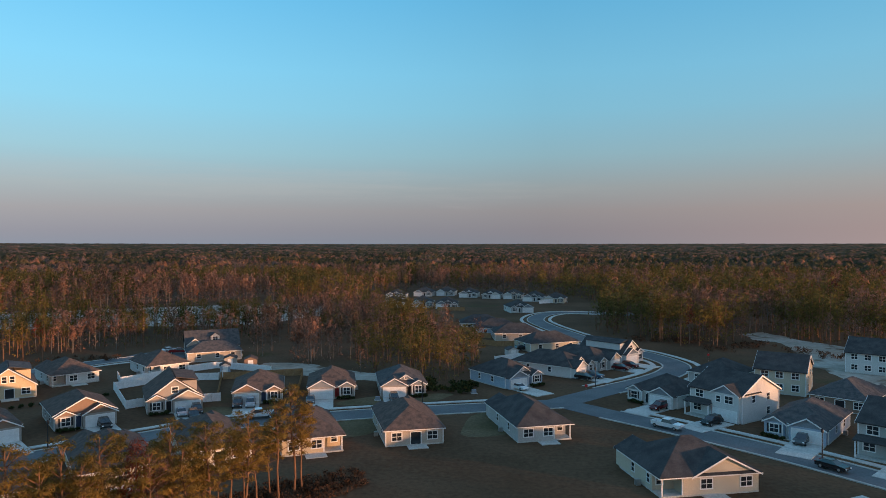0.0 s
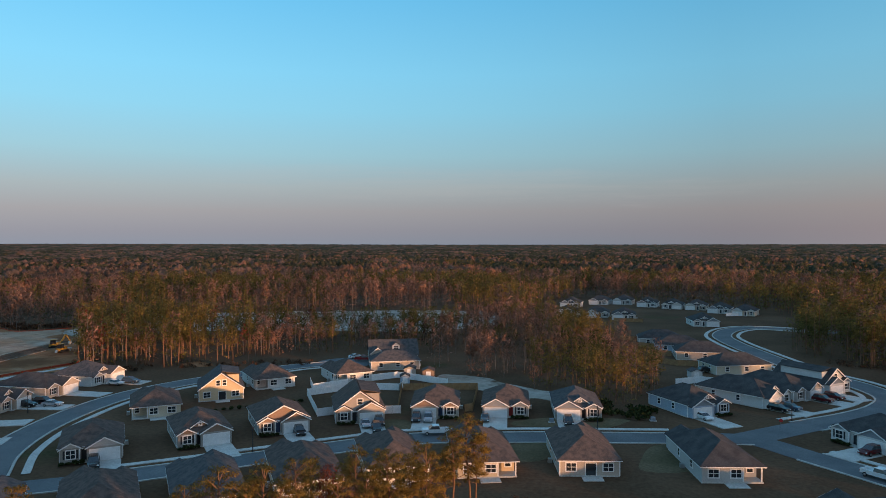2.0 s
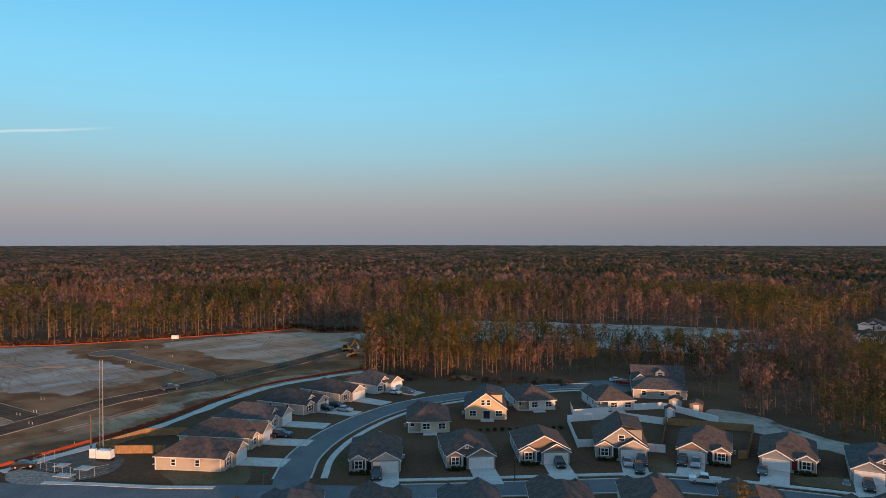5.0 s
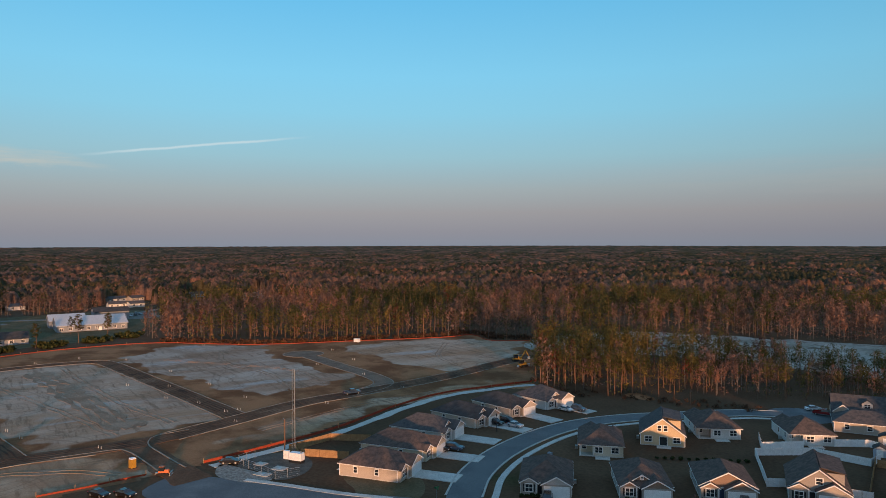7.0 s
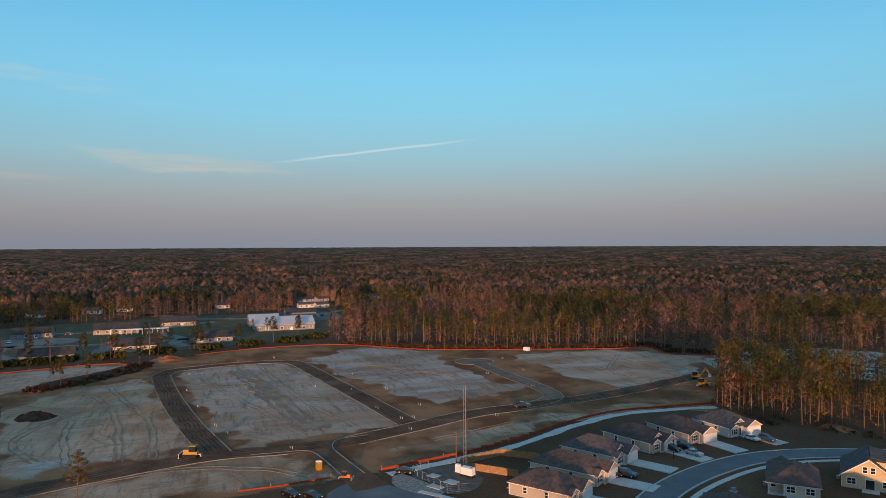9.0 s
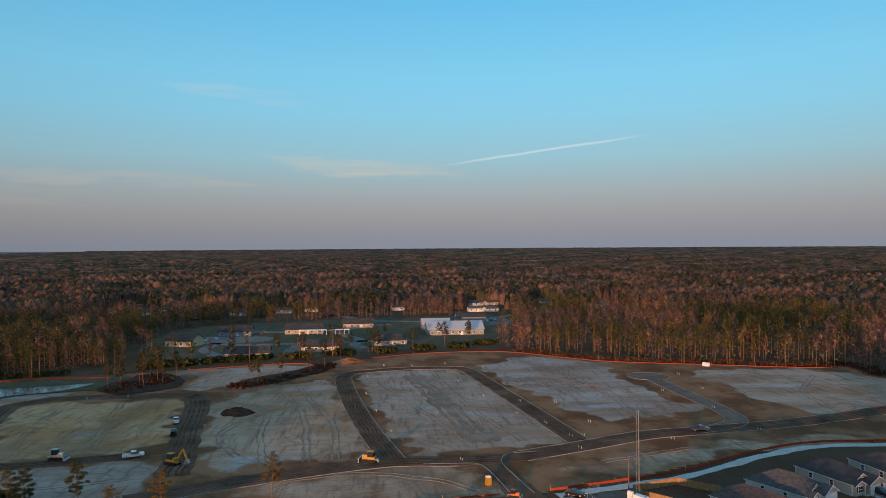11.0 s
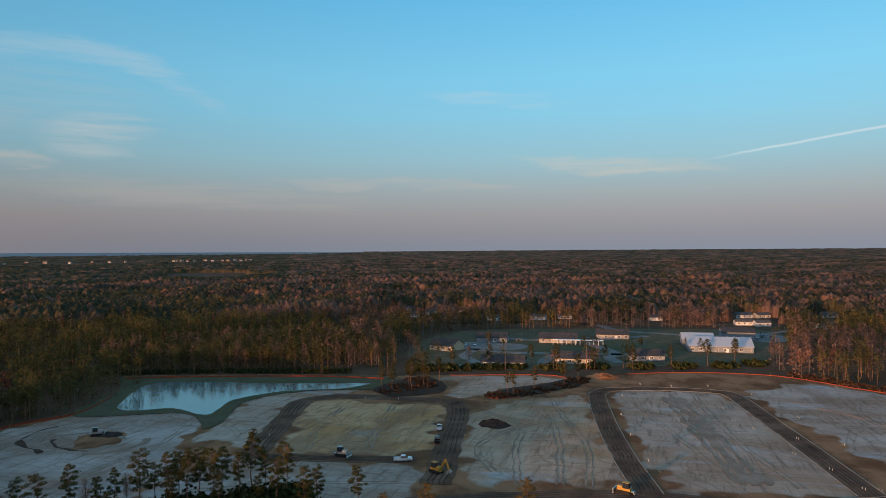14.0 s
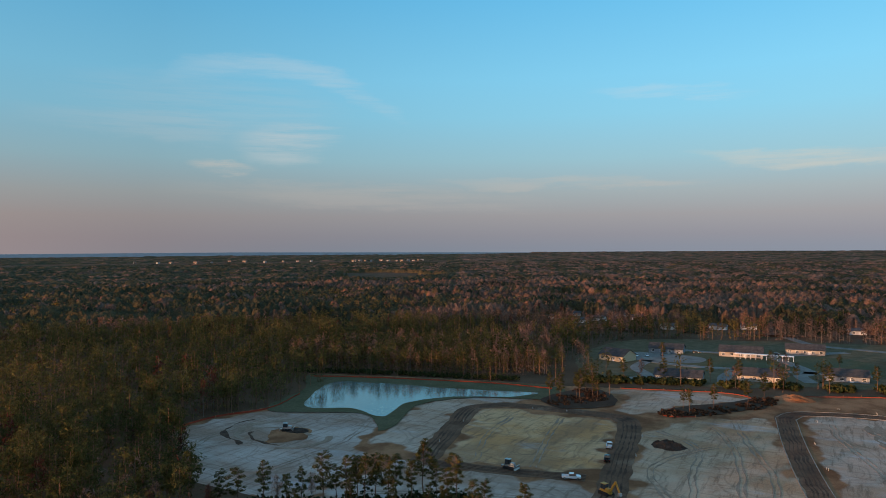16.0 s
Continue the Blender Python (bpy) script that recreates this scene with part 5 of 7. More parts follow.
    if not porch:
        add_window(base, -far * (h - 1.9), d, 0.95, 180, 1.7, 1.35)
        slab_door(base, "patio_door", -0.2, d, 0.2, 180, 1.7, 2.05, M_GLASS, "glazed patio door")
    else:
        add_window(base, -far * 0.6, d, 0.95, 180, 1.7, 1.35)
    if style == "gable":
        for wx in (-0.75, 0.75):
            add_window(base, wx, d, eave + 0.75, 180, 0.95, 1.35)
    part("patio", Shape().box(-2.0, d + 0.06, 0.0, 1.4, d + 2.4, 0.12), M_CONCRETE, base, "concrete patio slab")
    corner_boards(base, -h, h, 0, d - (0 if not porch else 0), eave) if not porch else None
    if back_gable:
        x0, x1 = -h + 0.01, -h + back_gable
        tri = [(x0, eave), (x1, eave), ((x0 + x1) / 2, eave + back_gable / 2 * 0.5)]
        part("gable", front_prism(Shape(), tri, d - 0.2, d + 0.02), wm, base, "cream gable end")
        part("wing_roof", front_prism(Shape(), chevron(x0, x1, eave, 0.5, 0.3, 0.14), d - 6.0, d + 0.45), rm, base)
        part("rake_board", front_prism(Shape(), chevron(x0, x1, eave - 0.12, 0.5, 0.3, 0.235), d + 0.452, d + 0.5), M_TRIM, base, "white rake board")
    part("cooling_unit", Shape().box(h + 0.35, d * 0.55, 0.0, h + 1.1, d * 0.55 + 0.75, 0.8, 0, 0.04), M_METAL, base, "grey air-conditioning unit")
    return base


def side_gable_body(h, d, eave, pitch):
    s = Shape().box(-h, 0, 0.2, h, d, eave)
    return s.side_prism([(0, eave), (d, eave), (d / 2, eave + d / 2 * pitch)], -h, h)


def driveway(x, y, ang, length, wide=5.0, shift=0.0):
    """A concrete drive from a house's front down to the kerb."""
    a = radians(ang)
    e, o = Vector((math.cos(a), math.sin(a))), Vector((math.sin(a), -math.cos(a)))
    p = Vector((x, y)) + e * shift + o * 1.4
    s = Shape()
    k = max(2, round(length / 3))
    for i in range(k):
        for j in (0, 1):
            q = [p + e * (-wide / 2 + wide / 2 * u) + o * (length * v) for u, v in ((j, i / k), (j + 1, i / k), (j + 1, (i + 1) / k), (j, (i + 1) / k))]
            c = sum(q, Vector((0, 0))) / 4
            q = [c + (r - c) * 0.993 for r in q]
            s.prism([(r.x, r.y) for r in q][::-1], 0.0, 0.16)
    tagged(new("driveway", s.mesh("driveway", M_CONCRETE)), "pale concrete driveway", "driveway", kind="structure")


def lawn_bed(x, y, ang, w, deep=1.6):
    a = radians(ang)
    e, o = Vector((math.cos(a), math.sin(a))), Vector((math.sin(a), -math.cos(a)))
    p = Vector((x, y))
    ring = [p + e * u * w / 2 + o * v for u, v in ((-1, 0.9), (-0.2, 0.9), (-0.2, deep + 0.6), (-0.6, deep + 1.0), (-1.05, deep + 0.4))]
    patch("planting_bed", [(q.x, q.y) for q in ring], 0.05, M_MULCH, 0.2, 0.8, "dark mulched planting bed", "planting bed")


# near row, seen from the back gardens
house(5.1, 120.6, 19, 9.9, 18.0, "ranch", "grey", "dark", True, 1, porch=-1)
house(-17.2, 115.9, 19, 10.0, 17.0, "ranch", "greige", "brown", True, -1)
house(-33.1, 109.3, 25, 10.0, 17.0, "ranch", "tan", "brown", True, 1, porch=-1)
house(-46.0, 102.0, 34, 10.0, 17.0, "ranch", "cream", "brown", True, -1)
house(-56.0, 91.5, 40, 10.4, 17.0, "ranch", "tan", "brown", True, 1, porch=-1)
house(-65.5, 80.0, 45, 10.0, 17.0, "ranch", "greige", "grey", True, -1)
house(-75.5, 69.5, 47, 10.0, 17.0, "ranch", "cream", "brown", True, 1)
house(-86.0, 59.0, 48, 10.0, 17.0, "ranch", "grey", "grey", True, -1)
house(26.6, 97.0, 16, 14.6, 13.0, "ranch", "cream", "dark", True, 1, porch=1, back_gable=10.0, label="broad cream house with a charcoal roof and a gable end")
# the row across the street, seen from the front
house(1.8, 166.1, 40, 11.0, 14.0, "ranch", "blue", "dark", False, -1, "white", "slate", True)
house(-25.3, 153.1, 15, 10.2, 14.0, "ranch", "stone", "grey", False, -1, "black", "slate", True)
house(-41.0, 149.6, 15, 10.2, 14.0, "ranch", "stone", "brown", False, -1, "red", "slate")
house(-55.8, 143.7, 19, 10.4, 14.0, "ranch", "greige", "brown", False, -1, "blue", "taupe")
house(-69.7, 134.0, 32, 10.6, 14.0, "gable", "stone", "brown", False, 1, "black", "greige")
house(-80.8, 121.2, 44, 10.4, 14.0, "ranch", "stone", "brown", False, 1, "blue", "taupe", front_gable=True)
house(-90.5, 108.5, 49, 10.0, 14.0, "ranch", "stone", "brown", False, 1, "black", "taupe", True)
house(-103.3, 93.7, 46, 10.2, 14.0, "ranch", "stone", "brown", False, 1, "black", "grey")
for x, y, ang, length, side in ((1.8, 166.1, 40, 9, -1), (-25.3, 153.1, 15, 9.5, -1), (-41, 149.6, 15, 9.5, -1), (-55.8, 143.7, 19, 9.5, -1), (-69.7, 134, 32, 10, 1), (-80.8, 121.2, 44, 9.5, 1), (-90.5, 108.5, 49, 9.5, 1), (-103.3, 93.7, 46, 9.5, 1)):
    driveway(x, y, ang, length, 5.2, side * 2.2)
    lawn_bed(x, y, ang, side * 10.0)

# the row behind, seen from the back
house(-114.6, 121.6, 45, 10.2, 14.0, "ranch", "cream", "brown", True, 1, porch=1)
house(-112.1, 140.8, 40, 10.6, 13.0, "gable", "tan", "grey", True, 1)
house(-107.6, 157.8, 50, 10.6, 14.5, "ranch", "white", "brown", True, 1, porch=1)
house(-91.0, 171.9, 48, 10.6, 13.0, "ranch", "white", "brown", True, 1, porch=1)
house(-88.2, 193.4, 30, 15.0, 9.0, "long", "greige", "grey", False, label="wide greige wing with a grey hipped roof")


def dormer_house(x, y, ang, w, d):
    """A large house with a steep side-gabled roof, a dormer and a cross gable."""
    base = new("house")
    base.matrix_basis = pose(x, y, 0, 0, 0, ang)
    tagged(base, "large greige house with steep grey roof and dormer", "house", "houses of the estate")
    h, eave, pitch = w / 2, 3.4, 0.80
    top = eave + d / 2 * pitch
    part("wall", side_gable_body(h, d, eave, pitch), M_SIDING["greige"], base)
    part("roof", Shape().side_prism([(-0.5, eave - 0.4), (d / 2, top), (d + 0.5, eave - 0.4), (d + 0.5, eave - 0.2), (d / 2, top + 0.22), (-0.5, eave - 0.2)], -h - 0.4, h + 0.4), M_SHINGLE["grey"], base)
    gable_wing(base, -h + 0.2, -h + 4.6, -1.2, 0, eave + 0.6, 0.8, M_SHINGLE["grey"], M_SIDING["greige"], M_SIDING["greige"], 4.0)
    add_window(base, -h + 2.4, -1.2, 1.0, 0)
    dx = 0.8
    part("dormer", front_prism(Shape().box(dx - 1.3, 1.6, eave + 1.0, dx + 1.3, 4.4, eave + 2.6), [(dx - 1.3, eave + 2.6), (dx + 1.3, eave + 2.6), (dx, eave + 3.5)], 1.6, 4.4), M_SIDING["white"], base, "white dormer")
    part("dormer_roof", front_prism(Shape(), chevron(dx - 1.3, dx + 1.3, eave + 2.6, 0.7, 0.25, 0.14), 1.3, 5.2), M_SHINGLE["grey"], base)
    add_window(base, dx, 1.6, eave + 1.35, 0, 1.5, 1.1)
    for s in (-1, 1):
        add_window(base, s * h, d * 0.4, 1.0, 90 * s, 1.0, 1.4)
        add_window(base, s * h, d * 0.5, eave + 1.0, 90 * s, 1.0, 1.3)
    for wx in (0.0, 3.0, 6.0):
        add_window(base, wx, 0, 1.0, 0, 1.2, 1.4)
    corner_boards(base, -h, h, 0, d, eave)
    roof_vents(base, random.Random(4), w * 0.5, 0, d, top - 0.6, 0.0, d / 2)


dormer_house(-92.5, 201.6, 30, 15.5, 10.0)

# the row on the outside of the bend
for x, y, ang, w, d, wall, roof, attic in ((-129.3, 76.5, 125, 9.8, 14.0, "greige", "brown", False), (-138.0, 88.6, 123, 10.0, 16.5, "cream", "brown", False), (-147.9, 100.9, 119, 10.2, 15.0, "white", "grey", True),
                                           (-153.2, 116.4, 107, 9.8, 15.5, "greige", "dark", True), (-156.0, 131.8, 98, 9.8, 15.5, "greige", "dark", False), (-157.2, 147.7, 97, 11.6, 13.0, "white", "grey", True)):
    house(x, y, ang, w, d, "ranch", wall, roof, False, 1, "black", "greige", attic)
    driveway(x, y, ang, 11.5 - 0.4 * abs(y - 110) / 10, 5.2, 2.0)

# the rows beyond the junction
house(17.1, 181.5, 56, 10.8, 18.0, "ranch", "white", "dark", False, -1, "black", "white", True)
house(24.8, 191.5, 54, 10.4, 17.0, "ranch", "grey", "dark", False, 1, "black", "greige", False)
house(33.2, 202.0, 48, 9.6, 15.0, "gable", "white", "dark", False, -1, "black", "slate")
house(29.2, 150.3, -44, 11.6, 11.2, "ranch", "white", "dark", False, 1, "black", "slate")
house(39.2, 139.6, -50, 11.4, 12.5, "two", "white", "dark", False, 1, "red", "slate")
house(60.1, 163.5, -28, 10.6, 12.0, "two", "cream", "dark", True, 1)
house(49.0, 125.9, -36, 10.2, 16.0, "ranch", "blue", "grey", False, 1, "white", "slate")
house(59.5, 114.5, -42, 10.4, 12.5, "two", "grey", "dark", False, 1, "black", "slate")
house(47.0, 172.0, -40, 11.0, 13.0, "long", "grey", "dark", False)
house(66.0, 148.0, -40, 11.0, 15.0, "ranch", "taupe", "grey", True, 1)
house(92.0, 190.0, -35, 10.5, 13.0, "two", "white", "dark", True, 1)
for x, y, ang, length, side in ((17.1, 181.5, 56, 8.5, -1), (24.8, 191.5, 54, 8.5, 1), (33.2, 202, 48, 8, -1), (29.2, 150.3, -44, 9, 1), (39.2, 139.6, -50, 10, 1), (49, 125.9, -36, 9.5, 1), (59.5, 114.5, -42, 9, 1)):
    driveway(x, y, ang, length, 5.4, side * 2.4)
driveway(44.0, 98.5, 30, 12.0, 5.4)
house(12.5, 221.8, 28, 17.5, 10.5, "long", "cream", "dark")
house(1.0, 243.5, 8, 16.5, 10.5, "long", "greige", "dark")
house(-6.5, 257.5, 8, 16.0, 10.5, "long", "blue", "dark")
house(-13.5, 272.5, 8, 16.0, 10.5, "long", "grey", "dark")

# far cluster at the end of the estate
for x, y, ang, wall in ((-66, 364, 5, "cream"), (-50, 365, 5, "grey"), (-36, 358, 5, "white"), (3, 342, 14, "white"), (-74, 418, 0, "white"), (-60, 441, -4, "white"), (-46, 447, -4, "grey"), (-30, 434, -4, "white"),
                        (-15, 426, -4, "grey"), (-2, 424, -6, "greige"), (10, 408, -10, "white"), (22, 399, -12, "cream")):
    house(x, y, ang, 11.5, 13.5, "ranch", wall, "dark", False, 1 if int(x) % 2 else -1, "black", "slate" if wall == "white" else "white", int(y) % 2 == 0, group="houses at the far end")


# ---- fences and sheds ----
def fence(points, mat, high, label, group, panel=2.4, solid=True):
    base = new("fence")
    base.matrix_basis = pose(points[0][0], points[0][1], 0)
    tagged(base, label, "fence", group)
    o = Vector(points[0])
    for a, b in zip(points, points[1:]):
        a, b = Vector(a) - o, Vector(b) - o
        count = max(1, round((b - a).length / panel))
        turn = math.degrees(math.atan2((b - a).y, (b - a).x))
        length = (b - a).length / count
        key = (round(length, 2), high, mat.name)
        if key not in FENCE_MESHES:
            boards, front = 8, []
            for k in range(boards):
                x0, x1 = 0.08 + (length - 0.16) * k / boards, 0.08 + (length - 0.16) * (k + 1) / boards
                front += [(x0, -0.005), (x0 + 0.015, -0.03), (x1 - 0.015, -0.03)]
            s = Shape().prism(front + [(length - 0.08, -0.005), (length - 0.08, 0.02), (0.08, 0.02)], 0.05, high)
            FENCE_MESHES[key] = (s.mesh("panel", mat), Shape().box(-0.065, -0.065, 0, 0.065, 0.065, high + 0.08, 0, 0.012).mesh("post", mat))
        for k in range(count):
            p = a + (b - a) * k / count
            part("panel", FENCE_MESHES[key][0], None, base, "", pose(p.x, p.y, 0, 0, 0, turn))
            part("post", FENCE_MESHES[key][1], None, base, "", pose(p.x, p.y, 0, 0, 0, turn))
        part("post", FENCE_MESHES[key][1], None, base, "", pose(b.x, b.y, 0, 0, 0, turn))
    return base


FENCE_MESHES = {}
YARD = "fences of the estate"
WHITE_FENCE, WOOD_FENCE = "white vinyl privacy fence round a back yard", "new cedar board fence round a back yard"
fence([(-78, 138.5), (-81, 135), (-94.5, 152.5), (-87, 164), (-75, 166.5), (-75.5, 172)], M_VINYL, 1.85, WHITE_FENCE, YARD)
fence([(-101.5, 165.5), (-96.5, 158.5), (-91, 167.5)], M_VINYL, 1.85, WHITE_FENCE, YARD)
fence([(-87.5, 175.5), (-82.5, 182), (-76, 180.5), (-65, 177)], M_VINYL, 1.85, WHITE_FENCE, YARD)
fence([(-68, 142.5), (-64.5, 144.2)], M_VINYL, 1.85, WHITE_FENCE, YARD)
fence([(-76, 171), (-66, 146)], M_FENCE, 1.85, WOOD_FENCE, YARD)
fence([(-74, 167), (-64, 171), (-55.5, 174.5), (-49.6, 152), (-51, 150.5)], M_FENCE, 1.85, WOOD_FENCE, YARD)
fence([(-155.5, 62), (-160.5, 61.5), (-164, 74), (-157, 82)], M_FENCE, 1.85, WOOD_FENCE, YARD)
fence([(-156, 62.5), (-147, 71)], M_FENCE, 1.85, WOOD_FENCE, YARD)
fence([(-6, 198.5), (0.4, 204.5), (6.5, 203)], M_VINYL, 1.85, WHITE_FENCE, YARD)
fence([(-14, 235), (-6.3, 230), (1.5, 231)], M_FENCE, 1.85, WOOD_FENCE, YARD)
fence([(-17, 252), (-9, 249)], M_FENCE, 1.85, WOOD_FENCE, YARD)
fence([(-24, 268), (-15, 265)], M_FENCE, 1.85, WOOD_FENCE, YARD)
fence([(-30, 284), (-20, 282)], M_FENCE, 1.85, WOOD_FENCE, YARD)
fence([(8.2, 206), (17, 216.5)], M_FENCE, 1.85, WOOD_FENCE, YARD)
fence([(13.5, 394), (29, 404)], M_VINYL, 1.85, WHITE_FENCE, YARD)
fence([(-40, 350), (-26, 350)], M_FENCE, 1.85, WOOD_FENCE, YARD)


def shed(x, y, ang, w, d, wall, roof, label):
    base = new("garden_shed")
    base.matrix_basis = pose(x, y, 0, 0, 0, ang)
    tagged(base, label, "shed", "garden sheds")
    part("wall", front_prism(Shape().box(-w / 2, 0, 0.05, w / 2, d, 2.0), [(-w / 2, 2.0), (w / 2, 2.0), (0, 2.7)], 0, d), wall, base)
    part("roof", front_prism(Shape(), chevron(-w / 2, w / 2, 2.0, 0.7 / (w / 2), 0.2, 0.1), -0.2, d + 0.2), roof, base)
    part("door", Shape().box(-0.7, -0.05, 0.1, 0.7, 0.02, 1.85), M_TRIM, base, "double shed door")


shed(-77, 175.2, 25, 2.6, 3.2, M_SIDING["blue"], M_SHINGLE["dark"], "small pale blue garden shed by a white fence")
shed(-80.5, 186.5, 20, 3.4, 4.2, M_SIDING["greige"], M_SHINGLE["dark"], "greige garden shed with a charcoal roof")
shed(-74, 185.2, 20, 3.4, 4.2, M_SIDING["taupe"], M_SHINGLE["brown"], "brown wooden barn shed")
shed(-0.6, 210.0, 20, 3.2, 3.6, M_SIDING["white"], M_SHINGLE["grey"], "small white garden shed in a fenced yard")


# ---- vehicles ----
PAINT = {"white": (0.72, 0.72, 0.72), "black": (0.012, 0.012, 0.014), "red": (0.22, 0.012, 0.012), "blue": (0.045, 0.075, 0.12), "silver": (0.36, 0.38, 0.41), "grey": (0.09, 0.095, 0.10), "dark_red": (0.10, 0.01, 0.012)}
M_PAINT = {k: plain(f"{k}_car_paint", v, 0.25, 0.0, 0.6) for k, v in PAINT.items()}
M_LAMP_RED = plain("tail_lamp_red", (0.25, 0.01, 0.01), 0.3)
BODY = {"car": [(-2.25, 0.32), (2.2, 0.32), (2.35, 0.55), (2.2, 0.82), (1.05, 0.95), (-1.85, 0.98), (-2.3, 0.82)],
        "suv": [(-2.35, 0.38), (2.3, 0.38), (2.4, 0.65), (2.25, 0.98), (1.25, 1.08), (-2.25, 1.10), (-2.42, 0.8)],
        "pickup": [(-2.9, 0.48), (2.75, 0.48), (2.9, 0.75), (2.8, 1.10), (1.55, 1.18), (-0.6, 1.18), (-2.88, 1.16)]}
CABIN = {"car": [(-1.75, 0.97), (-1.0, 1.40), (0.25, 1.42), (1.1, 0.94)], "suv": [(-2.2, 1.09), (-1.9, 1.66), (0.2, 1.70), (1.2, 1.07)], "pickup": [(-0.75, 1.17), (-0.6, 1.80), (0.75, 1.82), (1.55, 1.16)]}
VEHICLES = {}


def vehicle(kind, colour, x, y, ang, note=""):
    """A parked car, sport utility or pickup; it points along ang."""
    m = pose(x, y, 0.16, 0, 0, ang - 90)
    word = {"car": "saloon car", "suv": "sport utility car", "pickup": "pickup truck"}[kind]
    label = f"{colour.replace('_', ' ')} {word} parked {note or 'on a driveway'}"
    if (kind, colour) in VEHICLES:
        ob = copy_thing(VEHICLES[(kind, colour)], m)
        return tagged(ob, label)
    base = new("pickup_truck" if kind == "pickup" else "car")
    tagged(base, label, "pickup" if kind == "pickup" else "car", "parked vehicles")
    wide = {"car": 0.9, "suv": 0.95, "pickup": 1.0}[kind]
    paint = M_PAINT[colour]
    body = Shape().side_prism(BODY[kind], -wide, wide)
    if kind == "pickup":
        body = Shape().side_prism([(-0.6, 0.48), (2.75, 0.48), (2.9, 0.75), (2.8, 1.10), (1.55, 1.18), (-0.6, 1.18)], -wide, wide)
        body.box(-wide, -2.9, 0.48, wide, -0.6, 0.75).box(-wide, -2.9, 0.75, -wide + 0.1, -0.6, 1.18).box(wide - 0.1, -2.9, 0.75, wide, -0.6, 1.18).box(-wide + 0.1, -2.9, 0.75, wide - 0.1, -2.8, 1.16)
    part("body", body, paint, base)
    c = CABIN[kind]
    glass = Shape()
    k = 4
    pts = [(-wide + 0.06, y_, z_) if i in (0, 3) else (-wide + 0.22, y_, z_) for i, (y_, z_) in enumerate(c)] + [(wide - 0.06, y_, z_) if i in (0, 3) else (wide - 0.22, y_, z_) for i, (y_, z_) in enumerate(c)]
    glass.solid(pts, [(0, 1, 2, 3), (7, 6, 5, 4), (0, 4, 5, 1), (1, 5, 6, 2), (2, 6, 7, 3), (3, 7, 4, 0)])
    cabin = part("cabin", glass, M_GLASS, base, "dark car windows")
    part("car_roof", Shape().box(-wide + 0.2, c[1][0] - 0.05, c[1][1] - 0.02, wide - 0.2, c[2][0] + 0.05, c[2][1] + 0.05, 0, 0.05), paint, base)
    for s in (-1, 1):
        for wy in (BODY[kind][0][0] + 0.85, BODY[kind][1][0] - 0.85):
            tyre = part("wheel", Shape().disc(s * (wide - 0.08), wy, 0.36, 0.36, 0.24), M_TYRE, base)
            part("rim", Shape().disc(s * (wide + 0.045), wy, 0.36, 0.21, 0.03, 10), M_METAL, tyre, "metal wheel rim")
        part("headlight", Shape().box(s * (wide - 0.2) - 0.16, BODY[kind][1][0] + 0.02, BODY[kind][2][1], s * (wide - 0.2) + 0.16, BODY[kind][2][0] + 0.01, BODY[kind][2][1] + 0.16), M_VINYL, base, "clear headlight")
        part("tail_light", Shape().box(s * (wide - 0.16) - 0.13, BODY[kind][0][0] - 0.10, 0.72, s * (wide - 0.16) + 0.13, BODY[kind][0][0] + 0.05, 0.92), M_LAMP_RED, base, "red tail light")
    base.matrix_basis = m
    VEHICLES[(kind, colour)] = base
    return base


for kind, colour, x, y, ang in (("car", "silver", -66.8, 131.0, 302), ("suv", "black", -64.6, 133.2, 302), ("suv", "black", -63.0, 128.6, 302), ("suv", "black", -58.4, 138.9, 289), ("suv", "silver", -55.9, 139.8, 289),
                                ("car", "grey", -44.2, 144.2, 285), ("suv", "black", -26.4, 147.5, 285), ("suv", "black", -99.9, 91.0, 316), ("suv", "black", -76.9, 121.0, 314), ("suv", "black", -140.0, 92.6, 33),
                                ("suv", "blue", -138.6, 95.6, 33), ("suv", "black", -151.5, 118.6, 17), ("suv", "black", -150.5, 122.6, 12), ("car", "silver", -146.6, 121.6, 17), ("car", "white", -152.0, 146.0, 8), ("suv", "blue", -150.0, 149.5, 8)):
    vehicle(kind, colour, x, y, ang)
for kind, colour, x, y, ang in (("car", "white", 0.9, 162.0, 310), ("suv", "black", 17.3, 175.6, 325), ("suv", "blue", 20.0, 177.8, 325), ("suv", "dark_red", 28.5, 189.5, 325), ("suv", "dark_red", 31.5, 193.5, 322), ("suv", "dark_red", 29.6, 145.4, 226),
                                ("suv", "black", 37.0, 134.2, 220), ("suv", "grey", 49.0, 123.2, 234), ("suv", "black", 1.9, 221.0, 30)):
    vehicle(kind, colour, x, y, ang)
vehicle("pickup", "white", -50.5, 130.6, 205, "at the kerb of the street")
vehicle("pickup", "white", 28.1, 130.8, 318, "at the kerb of the street")
vehicle("car", "black", 48.0, 109.6, 310, "at the kerb of the street")
vehicle("car", "white", -110.0, 208.0, 60, "beside the turning circle")
vehicle("pickup", "red", -105.0, 204.5, 20, "beside the turning circle")
vehicle("car", "black", -159.3, 46.8, 60, "on gravel by the site entrance")
vehicle("car", "black", -153.5, 18.6, 30, "on a yard by the site")
vehicle("car", "black", -150.5, 23.0, 30, "on a yard by the site")
vehicle("pickup", "blue", -210.3, 103.0, 82, "on the site road")
vehicle("pickup", "white", -202.7, -69.5, 110, "on the site road")
vehicle("pickup", "white", -241.4, -68.6, 195, "on the site road")
vehicle("pickup", "black", -226.0, -65.0, 195, "on the site road")


